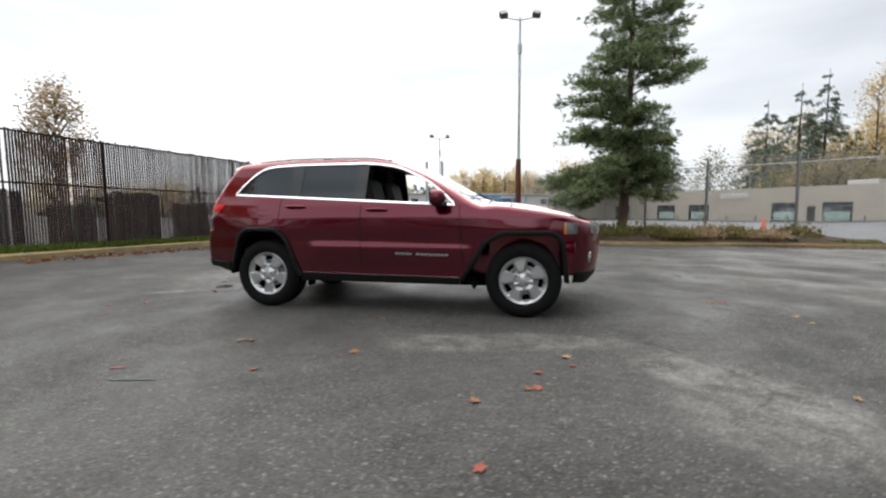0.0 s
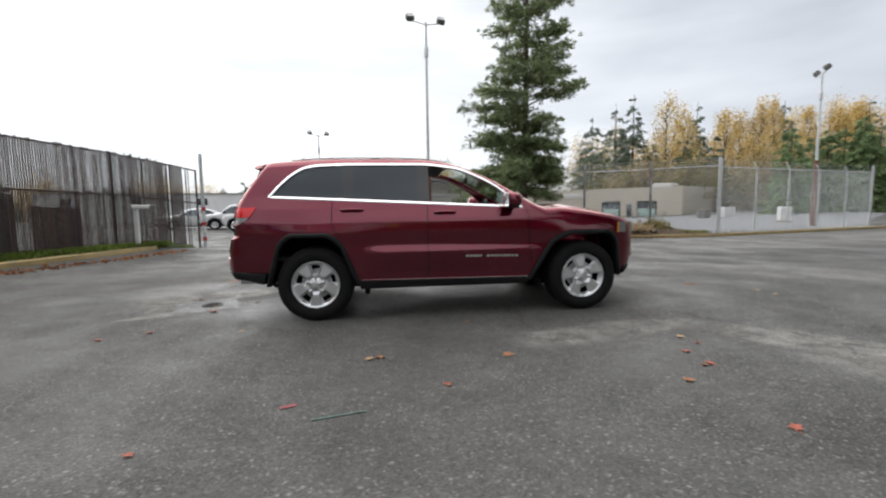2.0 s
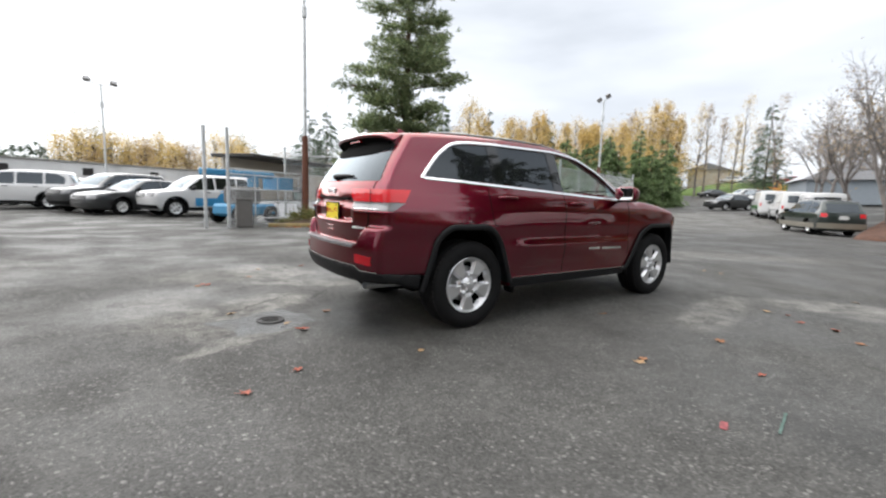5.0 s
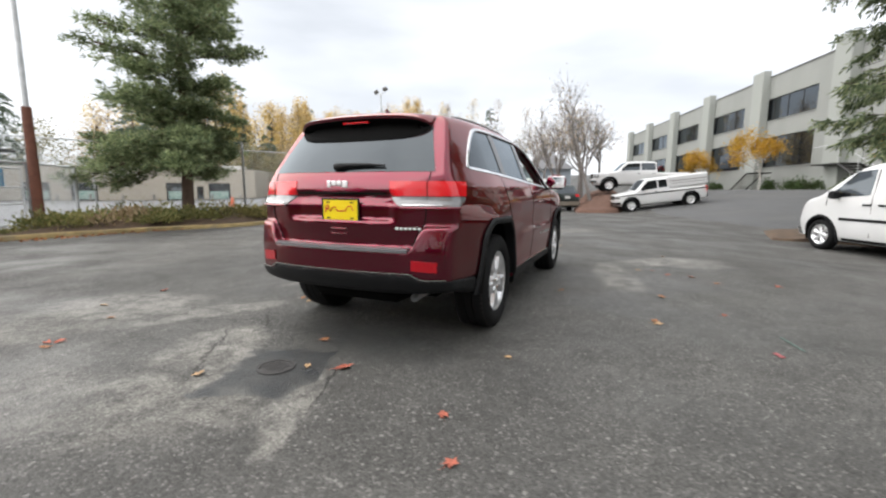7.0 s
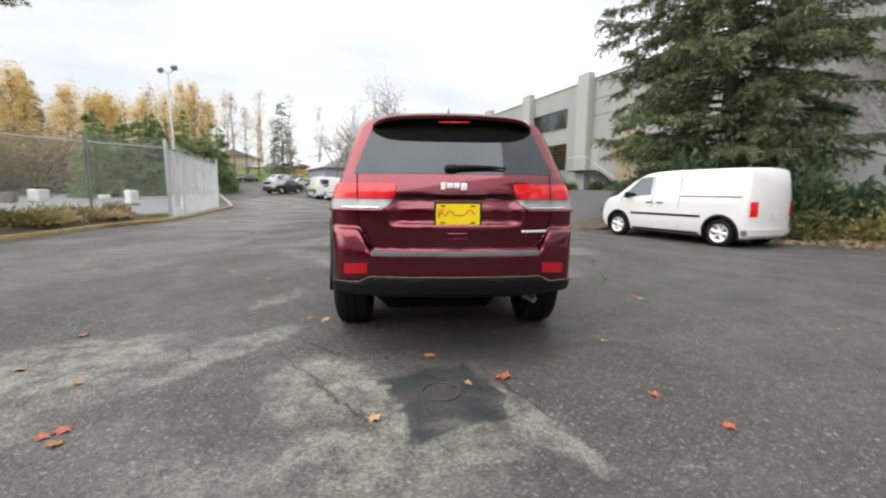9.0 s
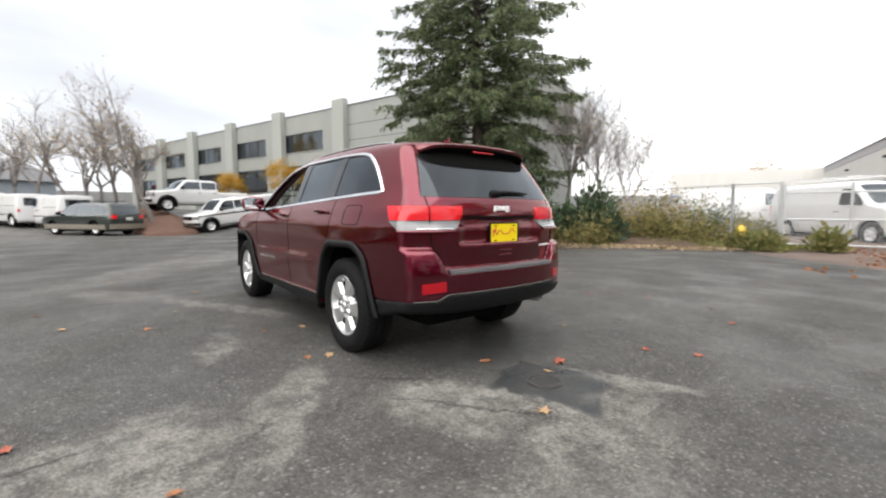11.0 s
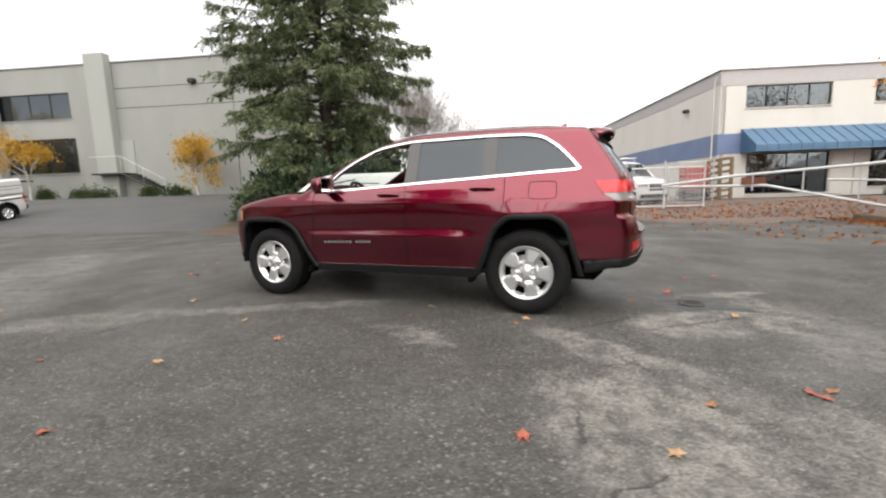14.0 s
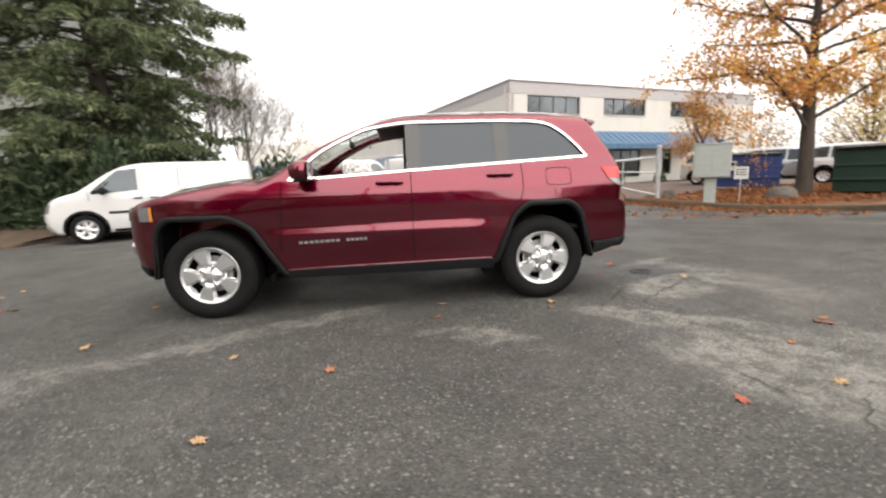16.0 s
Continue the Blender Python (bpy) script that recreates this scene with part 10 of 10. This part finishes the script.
M_LEAFRED = mat("red_orange_leaf", (0.36, 0.095, 0.055), 0.7, vary=0.25, scale=20, fine=90)
M_LEAFTAN = mat("tan_leaf", (0.42, 0.27, 0.14), 0.7, vary=0.25, scale=20, fine=90)
M_LEAFBROWN = mat("brown_leaf", (0.32, 0.14, 0.06), 0.75, vary=0.3, scale=20, fine=90)
LEAVES = [(1.6, -2.41, "r"), (1.84, -2.23, "r"), (1.59, -2.67, "r"), (1.23, -2.92, "b"), (0.06, -1.22, "b"), (-0.87, -2.16, "t"), (3.40, -2.46, "t"), (1.34, -3.56, "r"), (4.2, -0.34, "t"), (3.61, 0.23, "b"), (-6.38, 1.3, "r"),
          (-3.14, -2.6, "r"), (-2.77, -3.16, "r"), (-1.95, -3.3, "r"), (-2.99, -1.08, "r"), (-3.33, -1.26, "r"), (-2.12, -1.18, "t"), (1.53, -2.69, "b"), (-3.16, 0.48, "t"), (-2.79, -0.04, "t"), (-2.72, -0.27, "r"), (-0.79, -2.14, "b"),
          (-3.19, 1.93, "r"), (-3.24, 1.98, "r"), (-1.82, 2.83, "r"), (0.04, -4.42, "t"), (0.79, 2.76, "t"), (0.98, 1.81, "t"), (-2.36, 0.17, "b"), (-1.49, 1.05, "t"), (-1.43, 1.2, "b"), (1.68, 3.02, "r"), (0.45, 3.58, "r"), (-3.3, 1.88, "b"), (-2.46, 2.75, "t"),
          (2.16, 1.42, "t"), (3.75, 0.23, "r"), (4.19, -0.62, "t"), (0.3, 2.12, "b"), (-0.45, 1.25, "b"), (2.2, 0.43, "b"), (-0.52, 0.91, "t"), (3.9, 2.35, "t"), (0.2, -2.25, "b"), (-2.68, 2.24, "b"), (1.81, -2.05, "t"), (-0.34, -2.73, "r")]
rl = random.Random(9)
for i, (x, y, c) in enumerate(LEAVES):
    s = rl.uniform(0.062, 0.098) * (1.35 if (x, y) in ((-2.72, -0.27), (-1.82, 2.83)) else 1)
    m = {"r": M_LEAFRED, "t": M_LEAFTAN, "b": M_LEAFBROWN}[c]
    lf = part("fallen_leaf", maple_leaf(s, i), m)
    lf.matrix_world = pose(x, y, 0.004 + float(ground_z(x, y)), rl.uniform(-10, 10), rl.uniform(-10, 10), rl.uniform(0, 360))
    tagged(lf, {"r": "curled red-orange leaf lying on the asphalt", "t": "dry tan leaf lying on the asphalt", "b": "small brown leaf lying on the asphalt"}[c], "leaf", "fallen leaves")


def litter(name, label, count, area, size, material, seed, lift=0.012, heap=None):
    """Countless leaves strewn over an area given by corners of a four-sided field."""
    rs = np.random.RandomState(seed)
    a, b, c, d = (np.array(p, float) for p in area)
    u, v = rs.rand(count, 1), rs.rand(count, 1)
    p = (a * (1 - u) + b * u) * (1 - v) + (d * (1 - u) + c * u) * v
    z = ground_z(p[:, 0], p[:, 1]) + lift + rs.uniform(0, 0.02, count) + (heap(p) if heap else 0)
    pos = np.c_[p, z]
    way = rs.normal(size=(count, 3)) * np.array([1, 1, 0.22])
    vv, ff = blades(pos, way, rs.uniform(0.7, 1.3, count) * size, rs.uniform(0.5, 0.9, count) * size, rs, 0.05)
    side = rs.normal(size=(count, 3)) * np.array([1, 1, 0.12])
    ob = leaf_part(name, vv, ff, material, None)
    return tagged(ob, label, "leaves", kind="stuff")


oak_heap = lambda p: 0.05 + 0.16 * np.clip((-(p[:, 0]) - 8.9 + 0.28 * (p[:, 1] + 7.0)) / 2.2, 0, 1)
litter("leaf_litter", "thick orange leaf litter under the autumn tree", 9000, [(-8.9, -10.2), (-9.6, -4.4), (-20, -4), (-20, -12.5)], 0.10, L_LITTER, 1, 0.03, oak_heap)
litter("leaf_litter", "orange leaves strewn along the timber edging", 1500, [(-7.4, -10.6), (-8.6, -3.5), (-9.7, -3.5), (-8.7, -10.4)], 0.10, L_LITTER, 2, 0.01)
litter("leaf_litter", "scattered leaves on the brown paving", 1500, [(-3.2, -9.8), (-9.0, -11), (-12, -18), (-2.5, -14)], 0.085, L_LITTER, 3, 0.03)
litter("leaf_litter", "leaves scattered thinly over the asphalt near the bed", 260, [(-2, -8.6), (-6.6, -4), (-9, -2), (-8.2, -10)], 0.10, L_LITTER, 4, 0.008)
litter("leaf_litter", "brown needles and leaves along the spruce bed", 2500, [(9.8, -5.8), (-0.6, -11.2), (-0.6, -12.6), (11, -8)], 0.09, L_BROWNISH, 5, 0.05)
litter("leaf_litter", "fallen leaves along the western kerb", 400, [(-6.3, 6.6), (-7.6, 0.5), (-7.2, 0.5), (-5.9, 6.6)], 0.08, L_LITTER, 6, 0.01)
litter("leaf_litter", "fallen leaves and litter along the yellow kerb", 350, [(-0.5, 10.3), (10.5, 8.85), (10.5, 8.6), (-0.5, 9.9)], 0.08, L_LITTER, 7, 0.01)


def grass(name, label, count, area, h, seed, lift=0.1, material=None):
    rs = np.random.RandomState(seed)
    a, b, c, d = (np.array(p, float) for p in area)
    u, v = rs.rand(count, 1), rs.rand(count, 1)
    p = (a * (1 - u) + b * u) * (1 - v) + (d * (1 - u) + c * u) * v
    z = ground_z(p[:, 0], p[:, 1]) + lift
    way = rs.normal(size=(count, 3)) * np.array([0.5, 0.5, 0.1]) + np.array([0, 0, 1.0])
    ln = rs.uniform(0.5, 1.3, count) * h
    vv, ff = blades(np.c_[p, z], way, ln, 0.012 + 0.06 * ln, rs, 0.5)
    return tagged(leaf_part(name, vv, ff, material or L_WEED, None), label, "grass", kind="stuff")


L_LAWN = leaf_mat("fresh_grass_blades", (0.06, 0.11, 0.015), (0.20, 0.24, 0.05), (0.11, 0.17, 0.025))
grass("verge_grass", "rough grass blades on the narrow verge", 9000, [(-6.75, 7.6), (-8.2, -1.0), (-9.0, -1.0), (-7.2, 7.8)], 0.17, 21, 0.08, L_LAWN)
grass("bank_grass", "grass and weeds along the kerb by the pine", 6000, [(-0.4, 10.75), (11.4, 9.25), (11.6, 9.9), (0.2, 11.8)], 0.16, 22, 0.10)
grass("yard_grass", "dry grass along the overgrown fence", 3500, [(4.5, -11.6), (-1.5, -11.6), (-2.2, -12.6), (4.0, -13.2)], 0.22, 23, 0.05)

# spray-paint marks
for lab, x, y, ang, w_, h_, c in (("short green spray-paint line on the asphalt", -1.0, -3.05, 12, 0.30, 0.013, (0.10, 0.165, 0.14)), ("small red spray-paint dash on the asphalt", -1.31, -2.89, 20, 0.09, 0.035, (0.30, 0.08, 0.085))):
    mk = part("paint_mark", Geo().box((0, 0, 0.003), (w_, h_, 0.003), 0.001), mat("spray_paint_" + lab.split()[1], c, 0.8, vary=0.4, scale=25))
    mk.matrix_world = pose(x, y, 0.002, 0, 0, ang)
    tagged(mk, lab, "paint mark")
